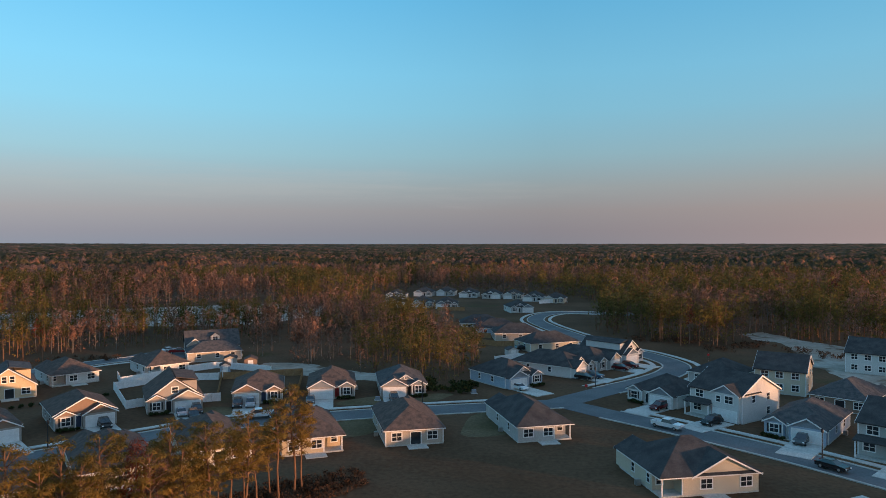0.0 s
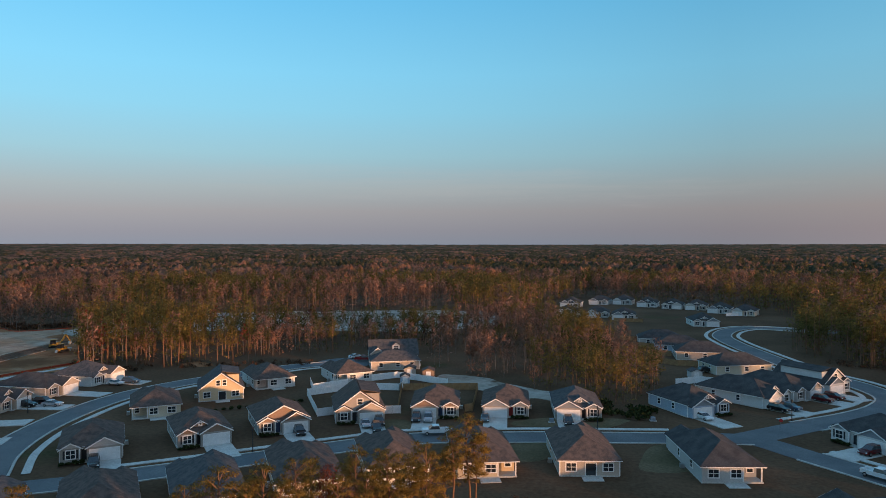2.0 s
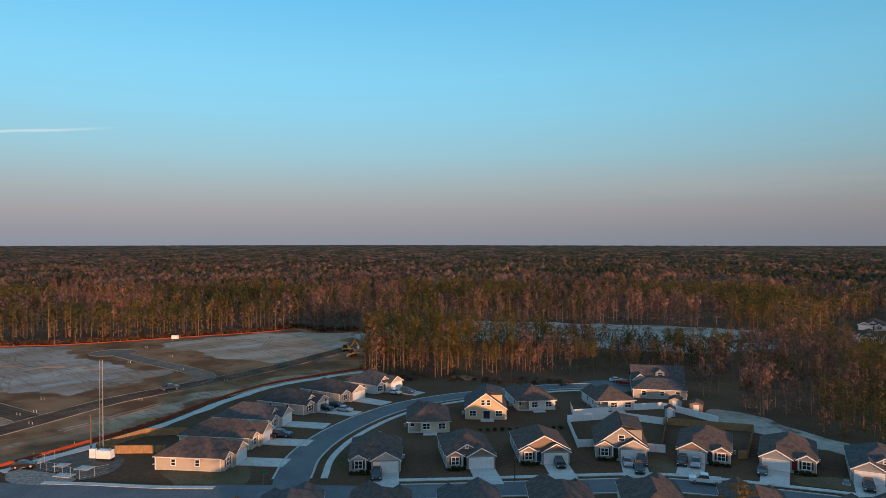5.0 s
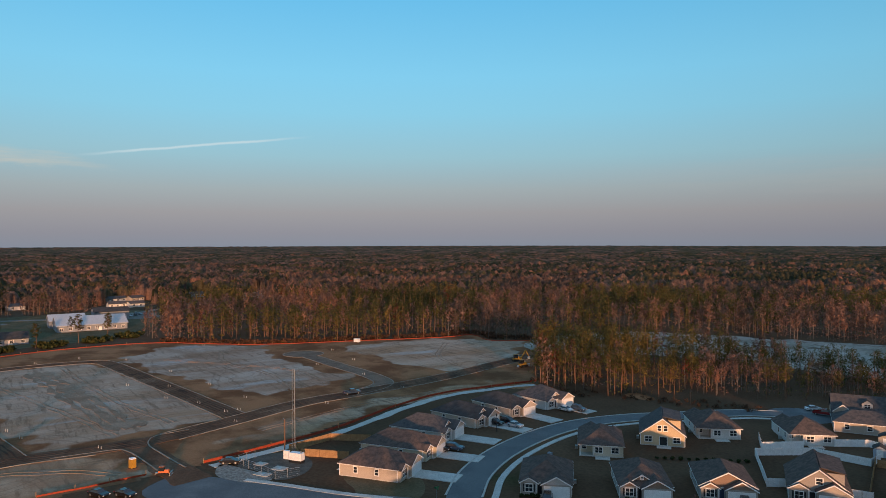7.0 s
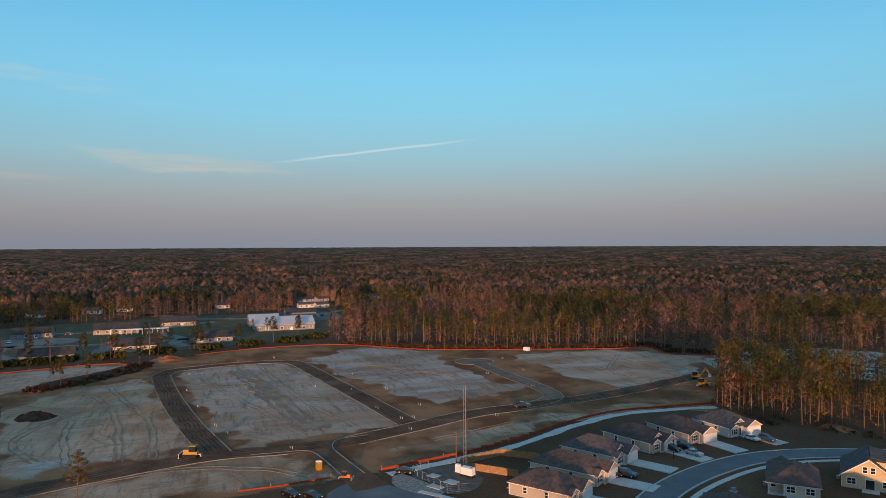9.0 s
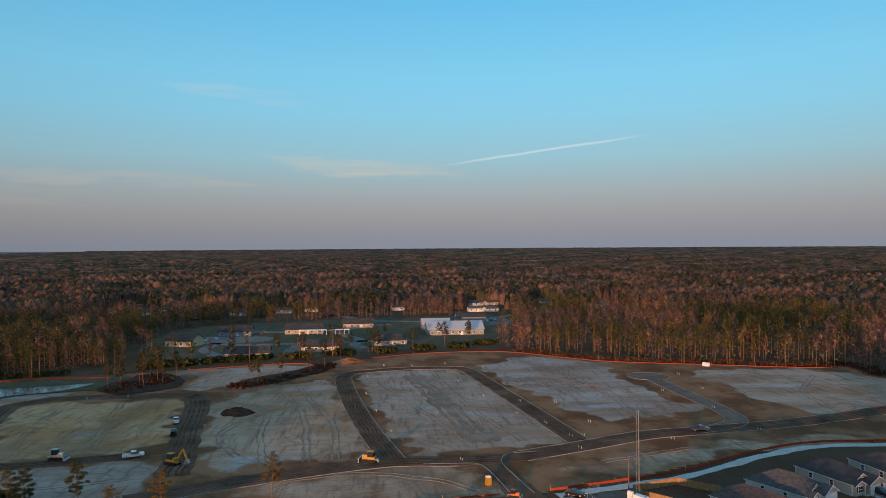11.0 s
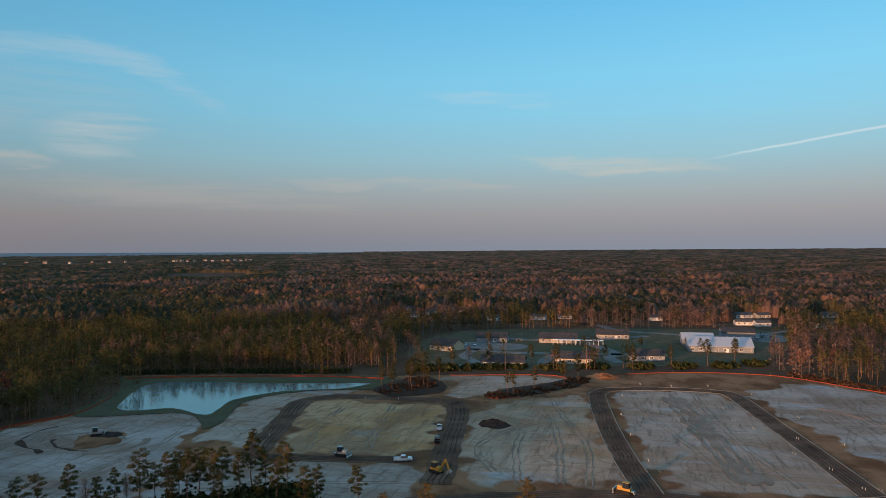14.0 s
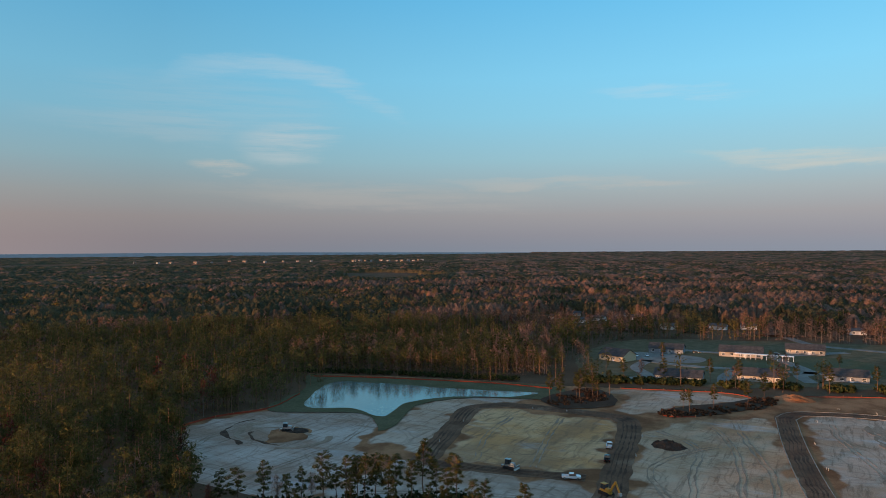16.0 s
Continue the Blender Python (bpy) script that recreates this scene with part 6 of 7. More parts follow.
# ---- building machines and site things ----
def dozer(x, y, ang, paint, label, digger=False, size=1.0):
    base = new("excavator" if digger else "bulldozer")
    base.matrix_basis = pose(x, y, 0.12, 0, 0, ang - 90) @ Matrix.Scale(size, 4)
    tagged(base, label, "excavator" if digger else "bulldozer", "building machines")
    for s in (-1, 1):
        part("track", Shape().side_prism([(-2.0, 0.35), (-1.7, 0.0), (1.7, 0.0), (2.0, 0.35), (1.75, 0.85), (-1.75, 0.85)], s * 0.75, s * 1.3), M_TYRE, base, "black crawler track")
    part("hull", Shape().box(-0.72, -1.9, 0.5, 0.72, 1.9, 1.5, 0, 0.08), paint, base)
    part("engine_cover", Shape().box(-0.6, 0.3, 1.502, 0.6, 1.85, 2.0, 0, 0.1), paint, base)
    part("cab", Shape().box(-0.75, -1.5, 1.502, 0.75, 0.25, 2.95, 0, 0.12), M_GLASS, base, "glazed operator cab")
    part("cab_roof", Shape().box(-0.72, -1.55, 2.952, 0.72, 0.3, 3.08), paint, base)
    if digger:
        part("boom", Shape().side_prism([(1.5, 1.3), (3.6, 4.6), (3.9, 4.8), (4.1, 4.4), (2.0, 1.2)], -0.22, 0.22), paint, base)
        part("stick", Shape().side_prism([(3.6, 4.7), (4.1, 4.8), (5.7, 1.9), (5.4, 1.7)], -0.17, 0.17), paint, base)
        part("bucket", Shape().side_prism([(5.2, 1.9), (5.8, 2.0), (6.0, 1.2), (5.3, 0.7), (4.8, 1.1)], -0.55, 0.55), M_METAL, base, "steel digging bucket")
    else:
        part("blade", Shape().side_prism([(2.35, 0.1), (2.75, 0.05), (2.55, 0.6), (2.75, 1.25), (2.4, 1.2)], -1.75, 1.75), M_METAL, base, "worn steel blade")
        part("ripper", Shape().side_prism([(-2.0, 0.9), (-2.9, 0.9), (-3.0, 0.2), (-2.8, 0.2), (-2.6, 0.7), (-2.0, 0.7)], -0.5, 0.5), M_METAL, base)


dozer(-191.0, -2.5, 250, M_YELLOW, "yellow bulldozer parked on the dark site road")
dozer(-216.9, 184.1, 100, M_YELLOW, "yellow bulldozer parked on brown dirt near the pines")
dozer(-228.7, 191.0, 70, M_YELLOW, "yellow excavator with raised arm near the pines", True)
dozer(-195.0, -56.5, 60, M_YELLOW, "yellow excavator with a folded arm at the lot corner", True)
dozer(-203.1, -90.3, 85, M_METAL, "grey soil compactor on the dark site road")
dozer(-159.8, 32.3, 60, M_RUST, "small orange tractor at the site entrance", size=0.62)
dozer(-204, -186, 120, M_METAL, "grey machine working on the pale sand ring")


def lattice_mast(x, y, high):
    base = new("lattice_mast")
    base.matrix_basis = pose(x, y, 0)
    tagged(base, "slim steel lattice radio mast beside the utility yard", "mast")
    feet = [(0.46 * math.cos(a), 0.46 * math.sin(a)) for a in (0.3, 2.394, 4.489)]
    for fx, fy in feet:
        part("leg", Shape().tube([(fx, fy, 0, 0.05), (fx * 0.75, fy * 0.75, high, 0.045)], 5), M_METAL, base)
    steps = int(high / 1.3)
    for k in range(steps):
        s = Shape()
        z0, z1 = k * high / steps, (k + 1) * high / steps
        for i in range(3):
            a, b = feet[i], feet[(i + 1) % 3]
            q = 1 - 0.25 * z0 / high
            p0, p1 = Vector((a[0] * q, a[1] * q, z0)), Vector((b[0] * q, b[1] * q, z1))
            u = Vector((0, 0, 0.055))
            w = (p1 - p0).cross(Vector((0, 0, 1))).normalized() * 0.055
            s.solid([p0 + u, p0 - u, p0 + w, p1 + u, p1 - u, p1 + w], [(0, 1, 4, 3), (1, 2, 5, 4), (2, 0, 3, 5)])
        part("brace", s, M_METAL, base)


lattice_mast(-156.0, 61.0, 21.0)


def simple_thing(name, x, y, ang, pieces, label, category, group=""):
    """A thing of a few boxes: (part name, box, material, taper)."""
    base = new(name)
    base.matrix_basis = pose(x, y, 0.05, 0, 0, ang)
    tagged(base, label, category, group)
    for piece, box, mat, taper in pieces:
        part(piece, Shape().box(*box, 0, taper), mat, base)
    return base


patch("gravel_yard", [(-160.5, 52), (-157, 47.8), (-150, 50.6), (-142.6, 51.8), (-143, 58), (-150, 63), (-157, 63), (-161, 58.6)], 0.10, M_GRAVEL, 0.6, 2.0, "grey gravel of a fenced utility yard", "gravel")
patch("stone_apron", [(-160, 44.5), (-157, 47.2), (-150, 50), (-143.8, 51), (-143.6, 47), (-148, 43.4), (-153, 42)], 0.09, M_RIPRAP, 0.6, 1.5, "pale crushed stone beside the utility yard", "gravel")
tagged(new("pavement", ribbon([(-146.5, 46.2), (-137.7, 52.8), (-128.3, 59.2), (-119, 67)], 0.75, -0.75, 0.0, 0.15).mesh("pavement", M_CONCRETE)), "pale concrete pavement beside the site entrance", "pavement", kind="structure")


def chain_fence(points):
    """Galvanised posts with rails and wires."""
    base = new("chain_link_fence")
    tagged(base, "galvanised chain-link fence round a gravel yard", "fence")
    for a, b in zip(points, points[1:]):
        a, b = Vector((*a, 0)), Vector((*b, 0))
        count = max(1, round((b - a).length / 2.5))
        turn = math.degrees(math.atan2((b - a).y, (b - a).x))
        for k in range(count):
            p = a + (b - a) * k / count
            part("post", Shape().tube([(0, 0, 0, 0.045), (0, 0, 1.9, 0.04)], 6), M_METAL, base, "", pose(p.x, p.y, 0.1))
        for z, thick in ((1.85, 0.025), (1.45, 0.008), (1.0, 0.008), (0.55, 0.008), (0.2, 0.012)):
            part("rail" if thick > 0.02 else "wire", Shape().box(0, -thick, z - thick, (b - a).length, thick, z + thick), M_METAL, base, "", pose(a.x, a.y, 0.1, 0, 0, turn))


chain_fence([(-160.5, 53), (-158.6, 48.4), (-153.5, 49.2), (-149.1, 50.6), (-143, 51.6), (-142.4, 57)])
simple_thing("generator", -151.7, 60.0, 35, [("base_tank", (-1.7, -0.8, 0, 1.7, 0.8, 0.6), M_DARK, 0), ("housing", (-1.65, -0.78, 0.602, 1.65, 0.78, 2.3), M_VINYL, 0.05), ("exhaust", (1.0, -0.2, 2.302, 1.3, 0.1, 2.7), M_METAL, 0)], "white cabinet generator on a black tank base", "generator")
simple_thing("equipment_cabinet", -155.5, 59.0, 35, [("cabinet", (-0.7, -0.4, 0.1, 0.7, 0.4, 2.0), M_VINYL, 0.02), ("plinth", (-0.8, -0.5, 0, 0.8, 0.5, 0.098), M_CONCRETE, 0)], "white electrical cabinet in the utility yard", "cabinet")
for x, y, a, b in ((-155.0, 52.5, 2.6, 2.4), (-149.5, 55.0, 3.2, 2.6), (-147.8, 50.5, 3.8, 2.2)):
    simple_thing("concrete_pad", x, y, 30, [("slab", (-a / 2, -b / 2, 0, a / 2, b / 2, 0.16), M_KERB, 0.03), ("hatch", (-0.5, -0.5, 0.162, 0.5, 0.5, 0.22), M_METAL, 0.02)], "pale concrete well pad with a metal hatch", "concrete pad", "pads of the utility yard")
simple_thing("portable_toilet", -169.0, 27.4, 20, [("cabin", (-0.6, -0.6, 0.1, 0.6, 0.6, 2.1), M_YELLOW, 0.02), ("roof", (-0.62, -0.62, 2.102, 0.62, 0.62, 2.35), M_VINYL, 0.15), ("skid", (-0.65, -0.65, 0, 0.65, 0.65, 0.098), M_DARK, 0)], "yellow portable toilet with a white roof", "toilet")
simple_thing("site_container", -321.8, 160.6, 30, [("container", (-1.5, -0.9, 0.15, 1.5, 0.9, 1.9), M_VINYL, 0.02), ("skid", (-1.3, -0.8, 0, 1.3, 0.8, 0.148), M_DARK, 0)], "small white storage cabin on pale sand", "storage cabin")
for x, y in ((-30.2, 148.1), (-9.5, 157.0), (-122, 112)):
    simple_thing("utility_box", x, y, 15, [("pad", (-0.7, -0.6, 0, 0.7, 0.6, 0.12), M_CONCRETE, 0), ("box", (-0.5, -0.45, 0.122, 0.5, 0.45, 0.85), M_SIDING["slate"], 0.05)], "green-grey utility box on a lawn", "utility box", "utility boxes")


def pole_thing(name, x, y, pieces, label, category, group):
    base = new(name)
    base.matrix_basis = pose(x, y, 0.0)
    tagged(base, label, category, group)
    for piece, shape, mat in pieces:
        part(piece, shape, mat, base)


M_SIGN_RED, M_SIGN_GREEN = plain("sign_red", (0.5, 0.03, 0.03), 0.4), plain("sign_green", (0.02, 0.16, 0.06), 0.4)
for x, y in ((19.0, 166.6), (48.8, 115.0), (-135.2, 183.3), (-146.1, 114.8), (-78.4, 107.4), (-20.0, 146.0)):
    pole_thing("street_lamp", x, y, [("pole", Shape().tube([(0, 0, 0, 0.11), (0, 0, 4.2, 0.06)], 8), M_DARK), ("lantern", Shape().tube([(0, 0, 4.2, 0.12), (0, 0, 4.35, 0.24), (0, 0, 4.75, 0.20), (0, 0, 4.95, 0.05)], 8), M_DARK)], "black post-top street lamp, unlit", "street lamp", "street lamps")
for x, y in ((15.9, 157.3), (55.4, 204.4)):
    octagon = [(0.38 * math.cos(math.pi / 8 + k * math.pi / 4), 2.3 + 0.38 * math.sin(math.pi / 8 + k * math.pi / 4)) for k in range(8)]
    pole_thing("stop_sign", x, y, [("pole", Shape().tube([(0, 0.04, 0, 0.035), (0, 0.04, 2.7, 0.035)], 6), M_METAL), ("plate", front_prism(Shape(), octagon, -0.02, 0.0), M_SIGN_RED)], "red octagonal stop sign on a metal post", "road sign", "road signs")
pole_thing("street_sign", -112.7, 73.5, [("pole", Shape().tube([(0, 0, 0, 0.05), (0, 0, 2.9, 0.05)], 6), M_METAL), ("blade", Shape().box(-0.55, -0.02, 2.55, 0.55, 0.02, 2.8), M_SIGN_GREEN), ("cross_blade", Shape().box(-0.02, -0.55, 2.82, 0.02, 0.55, 3.07), M_SIGN_GREEN)], "green street-name sign on a post", "road sign", "road signs")
pole_thing("utility_pole", -160.0, 60.2, [("pole", Shape().tube([(0, 0, 0, 0.16), (0, 0, 8.5, 0.11)], 7), M_BARK), ("light_arm", Shape().box(-0.9, -0.06, 8.2, 0.1, 0.06, 8.35), M_METAL)], "dark wooden pole with a lamp arm", "utility pole", "poles")
STAKE = Shape().box(-0.07, -0.07, 0, 0.07, 0.07, 0.8, 0, 0.02).mesh("post", M_CONCRETE)
for group_ in (((-346, 34), (-255, 67), (-226, 71), (-331, 51), (-290, 61), (-304, 138), (-273, 134), (-210, 122), (-203, 90), (-210, 60), (-197, 59), (-226, 56), (-259, 54), (-190, 23), (-212, 7), (-240, 122)),
               ((-344, 3), (-342, 17), (-356, 91), (-210, 64), (-271, 116), (-316, -5), (-240, 49), (-270, 42), (-300, 35), (-250, -1), (-280, -5), (-222, 4), (-236, -58), (-262, -62), (-220, -126), (-250, -132), (-286, -100), (-284, -115))):
    for x, y in group_:
        for s in (0, 1):
            ob = new("marker_post", STAKE)
            ob.matrix_basis = pose(x + s * 0.9, y + s * 0.5, 0.03)
            tagged(ob, "short white service marker post on a graded lot", "marker post", "marker posts of the lots")


def silt_fence(points, label="bright orange silt fence along the graded land", high=0.4):
    base = new("silt_fence")
    tagged(base, label, "silt fence", "silt fences")
    part("fabric", ribbon(points, 0.04, -0.04, 0.0, high, step=3.0, ragged=0.5), M_ORANGE, base)
    line = curve_through(points, 9.0)
    for p in line:
        part("stake", Shape().box(p.x - 0.06, p.y - 0.06, 0, p.x + 0.06, p.y + 0.06, 1.15), M_FENCE, base)


silt_fence([(-160.3, 8), (-160.5, 15), (-162, 29)])
silt_fence([(-163.5, 41.8), (-167.7, 59.5), (-174, 81), (-186.6, 106.4), (-193.7, 129), (-193, 149.4), (-191.5, 169)], high=0.65)
silt_fence([(-274, 238), (-286, 221), (-305, 226), (-312, 224), (-311, 208), (-325, 165), (-344, 114), (-377, 77), (-383, 51), (-379, 20), (-362, -17)])
silt_fence([(-297, -253), (-308, -224), (-318, -188), (-326, -152), (-327, -122)], high=0.95)
silt_fence([(-150, -180), (-168, -208), (-183, -226), (-206, -228), (-229, -219), (-258, -227)], high=0.8)
silt_fence([(-301, -49), (-297, -58), (-300, -63), (-315, -60)])
silt_fence([(-350, -30), (-357, -46), (-345, -92)])
tagged(new("drain_strip", ribbon([(-163.5, 41.8), (-167.7, 59.5), (-174, 81), (-186.6, 106.4), (-193.7, 129), (-193, 149.4), (-191, 165)], -2.0, -5.0, 0.0, 0.09, ragged=1.0).mesh("drain_strip", M_CONCRETE)), "pale gravel drain beside the silt fence", "gravel strip", kind="structure")


def heap(x, y, rx, ry, high, mat, name, label):
    """A lumpy mound."""
    s = Shape()
    rings, turns = 6, 18
    for i in range(rings + 1):
        for j in range(turns):
            a, q = 2 * math.pi * j / turns, i / rings
            k = 1 + 0.35 * noise.noise((math.cos(a) * 2 + x, math.sin(a) * 2 + y, q * 3))
            s.v.append((rx * q * k * math.cos(a), ry * q * k * math.sin(a), max(0.0, high * (1 - q) ** 0.8 + (0.5 * high * noise.noise((a * 2, q * 6, x)) if 0 < i < rings else 0)) - (0.1 if i == rings else 0)))
    for i in range(rings):
        for j in range(turns):
            s.f.append((i * turns + j, (i + 1) * turns + j, (i + 1) * turns + (j + 1) % turns, i * turns + (j + 1) % turns))
            s.m.append(0)
    ob = new(name, s.mesh(name, mat))
    ob.matrix_basis = pose(x, y, 0.05)
    tagged(ob, label, "heap", "heaps on the site")


heap(-252.5, -50.2, 5.0, 6.5, 2.2, M_SPOIL, "spoil_mound", "dark heap of roots and debris on pale sand")
heap(-357, -14, 7, 9, 2.4, M_SOIL, "sand_mound", "low tan heap of sand at the site edge")
heap(-206, -183, 4, 6, 0.9, M_SPOIL, "churned_mound", "low ring of brown spoil on pale sand")
heap(-152, 180, 6, 3, 1.0, M_SOIL, "soil_mound", "low brown soil heap at the wood edge")


# ---- school campus and far buildings ----
def hall(x, y, ang, w, d, eave, pitch, wall, roof, label, group="campus buildings", name="school_building"):
    base = new(name)
    base.matrix_basis = pose(x, y, float(land_height(x, y)), 0, 0, ang)
    tagged(base, label, "building", group)
    h = w / 2
    part("wall", Shape().box(-h, 0, 0, h, d, eave).side_prism([(0, eave), (d, eave), (d / 2, eave + d / 2 * pitch)], -h, h), wall, base)
    part("roof", Shape().side_prism([(-0.6, eave - 0.6 * pitch), (d / 2, eave + d / 2 * pitch), (d + 0.6, eave - 0.6 * pitch), (d + 0.6, eave - 0.6 * pitch + 0.2), (d / 2, eave + d / 2 * pitch + 0.2), (-0.6, eave - 0.6 * pitch + 0.2)], -h - 0.5, h + 0.5), roof, base)
    count = max(2, int(w / 4.5))
    for k in range(count):
        add_window(base, -h + w * (k + 0.5) / count, 0, 1.0, 0, 1.7, 1.5)
    part("door", Shape().box(-0.9 + w * 0.1, -0.06, 0.0, 0.9 + w * 0.1, 0.0, 2.2), M_TRIM, base)
    return base


M_WHITE_ROOF = plain("white_metal_roof", (0.44, 0.455, 0.47), 0.45, 0.0)
hall(-458, 53, 91, 38, 24, 3.8, 0.36, M_SIDING["slate"], M_WHITE_ROOF, "long white metal gymnasium with a white roof")
hall(-484, 42, 91, 20, 18, 4.5, 0.36, M_SIDING["slate"], M_WHITE_ROOF, "white metal hall behind the gymnasium")
hall(-520, 72, 91, 22, 16, 5.5, 0.3, M_SIDING["slate"], M_SHINGLE["dark"], "dark grey hall with a charcoal roof")
for x, y, w, d, wall in ((-473.5, -96, 22, 12, "slate"), (-478, -50, 26, 14, "greige"), (-508, -14, 23, 13, "greige"), (-375, -70, 24, 12, "slate"), (-395, -32, 22, 13, "greige"), (-415, 8, 20, 12, "slate")):
    hall(x, y, 93, w, d, 3.2, 0.48, M_SIDING[wall], M_SHINGLE["dark"], f"low {wall} school classroom block with a dark roof")
hall(-427, -120, 70, 18, 14, 3.6, 0.5, M_SIDING["tan"], M_SHINGLE["dark"], "tan school hall with a dark gabled roof")
portico = new("portico")
portico.matrix_basis = pose(-472, -36, 0, 0, 0, 91)
tagged(portico, "white open walkway in front of the classrooms", "portico")
part("canopy", Shape().box(-17, 0, 3.0, 17, 3.2, 3.4), M_TRIM, portico)
for k in range(12):
    part("column", Shape().box(-16.8 + k * 3.03, 0.1, 0, -16.5 + k * 3.03, 0.4, 3.0), M_TRIM, portico)
for a, b, c in (((-445, -118), (-470, -116), (-466, -72)), ((-520, 70), (-560, 74), (-556, 104))):
    d_ = (a[0] + c[0] - b[0], a[1] + c[1] - b[1])
    patch("car_park", [a, b, c, d_], 0.09, M_LANE, 0.4, 5.0, "worn grey car park of the campus", "car park")
for line in ([(-600, -30), (-560, -10), (-548, 18), (-540, 48), (-545, 80), (-585, 118)], [(-447, -115), (-430, -80), (-432, -40), (-440, 20)], [(-500, -110), (-492, -75), (-497, -30), (-530, 10)], [(-366, -105), (-384, -88), (-410, -100), (-440, -100)], [(-384, -48), (-404, -50), (-432, -46)], [(-404, -8), (-424, -14), (-440, -10), (-494, -36)]):
    tagged(new("campus_road", ribbon(line, 3.6, -3.6, 0.0, 0.12).mesh("campus_road", M_LANE)), "worn grey lane through the campus", "road", kind="structure")
for kind, colour, x, y, ang in (("car", "white", -452, -110, 20), ("car", "white", -455, -104, 20), ("suv", "black", -462, -96, 20), ("suv", "black", -484, -78, 90), ("car", "white", -431, -36, 80), ("suv", "black", -497, -30, 90), ("car", "silver", -530, 82, 0),
                                ("car", "white", -534, 86, 0), ("suv", "black", -538, 90, 0), ("car", "silver", -542, 94, 0), ("suv", "black", -536, 78, 0), ("suv", "grey", -548, 92, 0)):
    vehicle(kind, colour, x, y, ang, "in the campus car park")
for x, y, w in FAR_HOMES:
    hall(x, y, 85 + (x * 7 + y) % 40, w, 8, 3.2, 0.45, M_SIDING["white" if (x + y) % 3 else "greige"], M_SHINGLE["grey"], "small pale house among the trees", "far homes", "far_house")


# a row of pale homes along the coast, and three at the edge of the marsh
coast_rng = np.random.RandomState(31)
for k in range(26):
    az, r = (121.0 + 0.42 * k if k < 15 else 130.0 + 1.3 * (k - 15)) + 0.8 * coast_rng.rand(), 2860 + 120 * coast_rng.rand()
    COAST_AT = (-r * math.sin(radians(az)), r * math.cos(radians(az)))
    # taupe and stone siding stands in for the haze that dims these walls
    hall(*COAST_AT, 60 + 60 * coast_rng.rand(), 9 + 7 * coast_rng.rand(), 8, 5 + 3 * coast_rng.rand(), 0.4, M_SIDING["taupe" if k % 3 else "stone"], M_SHINGLE["grey"], "pale tall coastal house far beyond the woods", "coastal homes", "far_house")
for az, r in ((125.0, 1985), (125.8, 1990), (126.7, 1980)):
    hall(-r * math.sin(radians(az)), r * math.cos(radians(az)), 35, 16, 10, 6, 0.4, M_SIDING["grey"], M_SHINGLE["grey"], "white house at the edge of a dark marsh", "coastal homes", "far_house")


# ---- single trees and shrubs ----
def tree_thing(kind, seed, leaves, size):
    rng = np.random.RandomState(seed)
    wood, leaf, soft = tree_shape(kind, rng, leaves, size, 7, 6, 26 if kind == "pine" else 18)
    name = {"pine": "pine_tree", "bare": "bare_tree", "red": "red_maple"}[kind]
    base = new(name)
    label = {"pine": "tall loblolly pine with a bare trunk and olive crown", "bare": "leafless grey hardwood tree", "red": "red-budded maple tree among dark pines"}[kind]
    tagged(base, label, "tree", "trees near the houses" if kind == "pine" else "hardwoods near the houses")
    part("trunk", quads("trunk", wood.reshape(-1, 3), np.arange(4 * len(wood)).reshape(-1, 4), (M_BARK if kind == "pine" else M_PALE_BARK,)), None, base)
    mat = {"pine": M_NEEDLE, "bare": M_TWIG, "red": M_RED_LEAF}[kind]
    # seeds 520 to 529: the shadow over the low clump is put into a darker tint
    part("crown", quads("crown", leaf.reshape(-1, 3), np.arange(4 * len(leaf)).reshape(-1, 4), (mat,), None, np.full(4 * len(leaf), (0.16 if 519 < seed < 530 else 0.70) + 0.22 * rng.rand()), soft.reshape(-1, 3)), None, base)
    return base


NEAR_PINES = [tree_thing("pine", 500 + k, 2900, 0.23) for k in range(5)]
# same needles as the near pines, with shade painted into the crown tint
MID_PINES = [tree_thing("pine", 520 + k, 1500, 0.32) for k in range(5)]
NEAR_BARE = [tree_thing("bare", 540 + k, 1800, 0.2) for k in range(2)]
NEAR_RED = [tree_thing("red", 560, 3000, 0.18)]
USED = set()


def place_tree(pool, k, az, r, scale):
    source = pool[k % len(pool)]
    m = pose(-r * math.sin(radians(az)), r * math.cos(radians(az)), 0, 0, 0, (k * 77) % 360) @ Matrix.Scale(scale, 4)
    if source.name in USED:
        ob = copy_thing(source, m)
        ob.matrix_basis = m
    else:
        source.matrix_basis = m
        USED.add(source.name)


CLUMP_NEAR = ((18.4, 96, 0.90), (19.6, 93, 0.84), (17.7, 97, 0.72), (20.3, 96, 0.62), (22.3, 84, 0.86), (21.4, 90, 0.70), (24.9, 80, 0.88), (26.6, 77, 0.80), (27.8, 82, 0.88), (25.6, 88, 0.75), (29.0, 75, 0.82), (32.4, 78, 0.90),
              (33.6, 74, 0.84), (35.4, 76, 0.92), (37.2, 73, 0.86), (38.4, 75, 0.94), (41.0, 78, 0.80), (31.3, 84, 0.78), (36.4, 82, 0.72), (23.4, 93, 0.62))
for k, (az, r, s) in enumerate(CLUMP_NEAR):
    place_tree(NEAR_PINES, k, az, r, s * 1.08)
    if az > 20.9:
        place_tree(NEAR_PINES, k + 3, az + 0.9, r + 7 - 3 * (k % 4), s * 0.80)
place_tree(NEAR_RED, 0, 30.2, 79, 0.84)
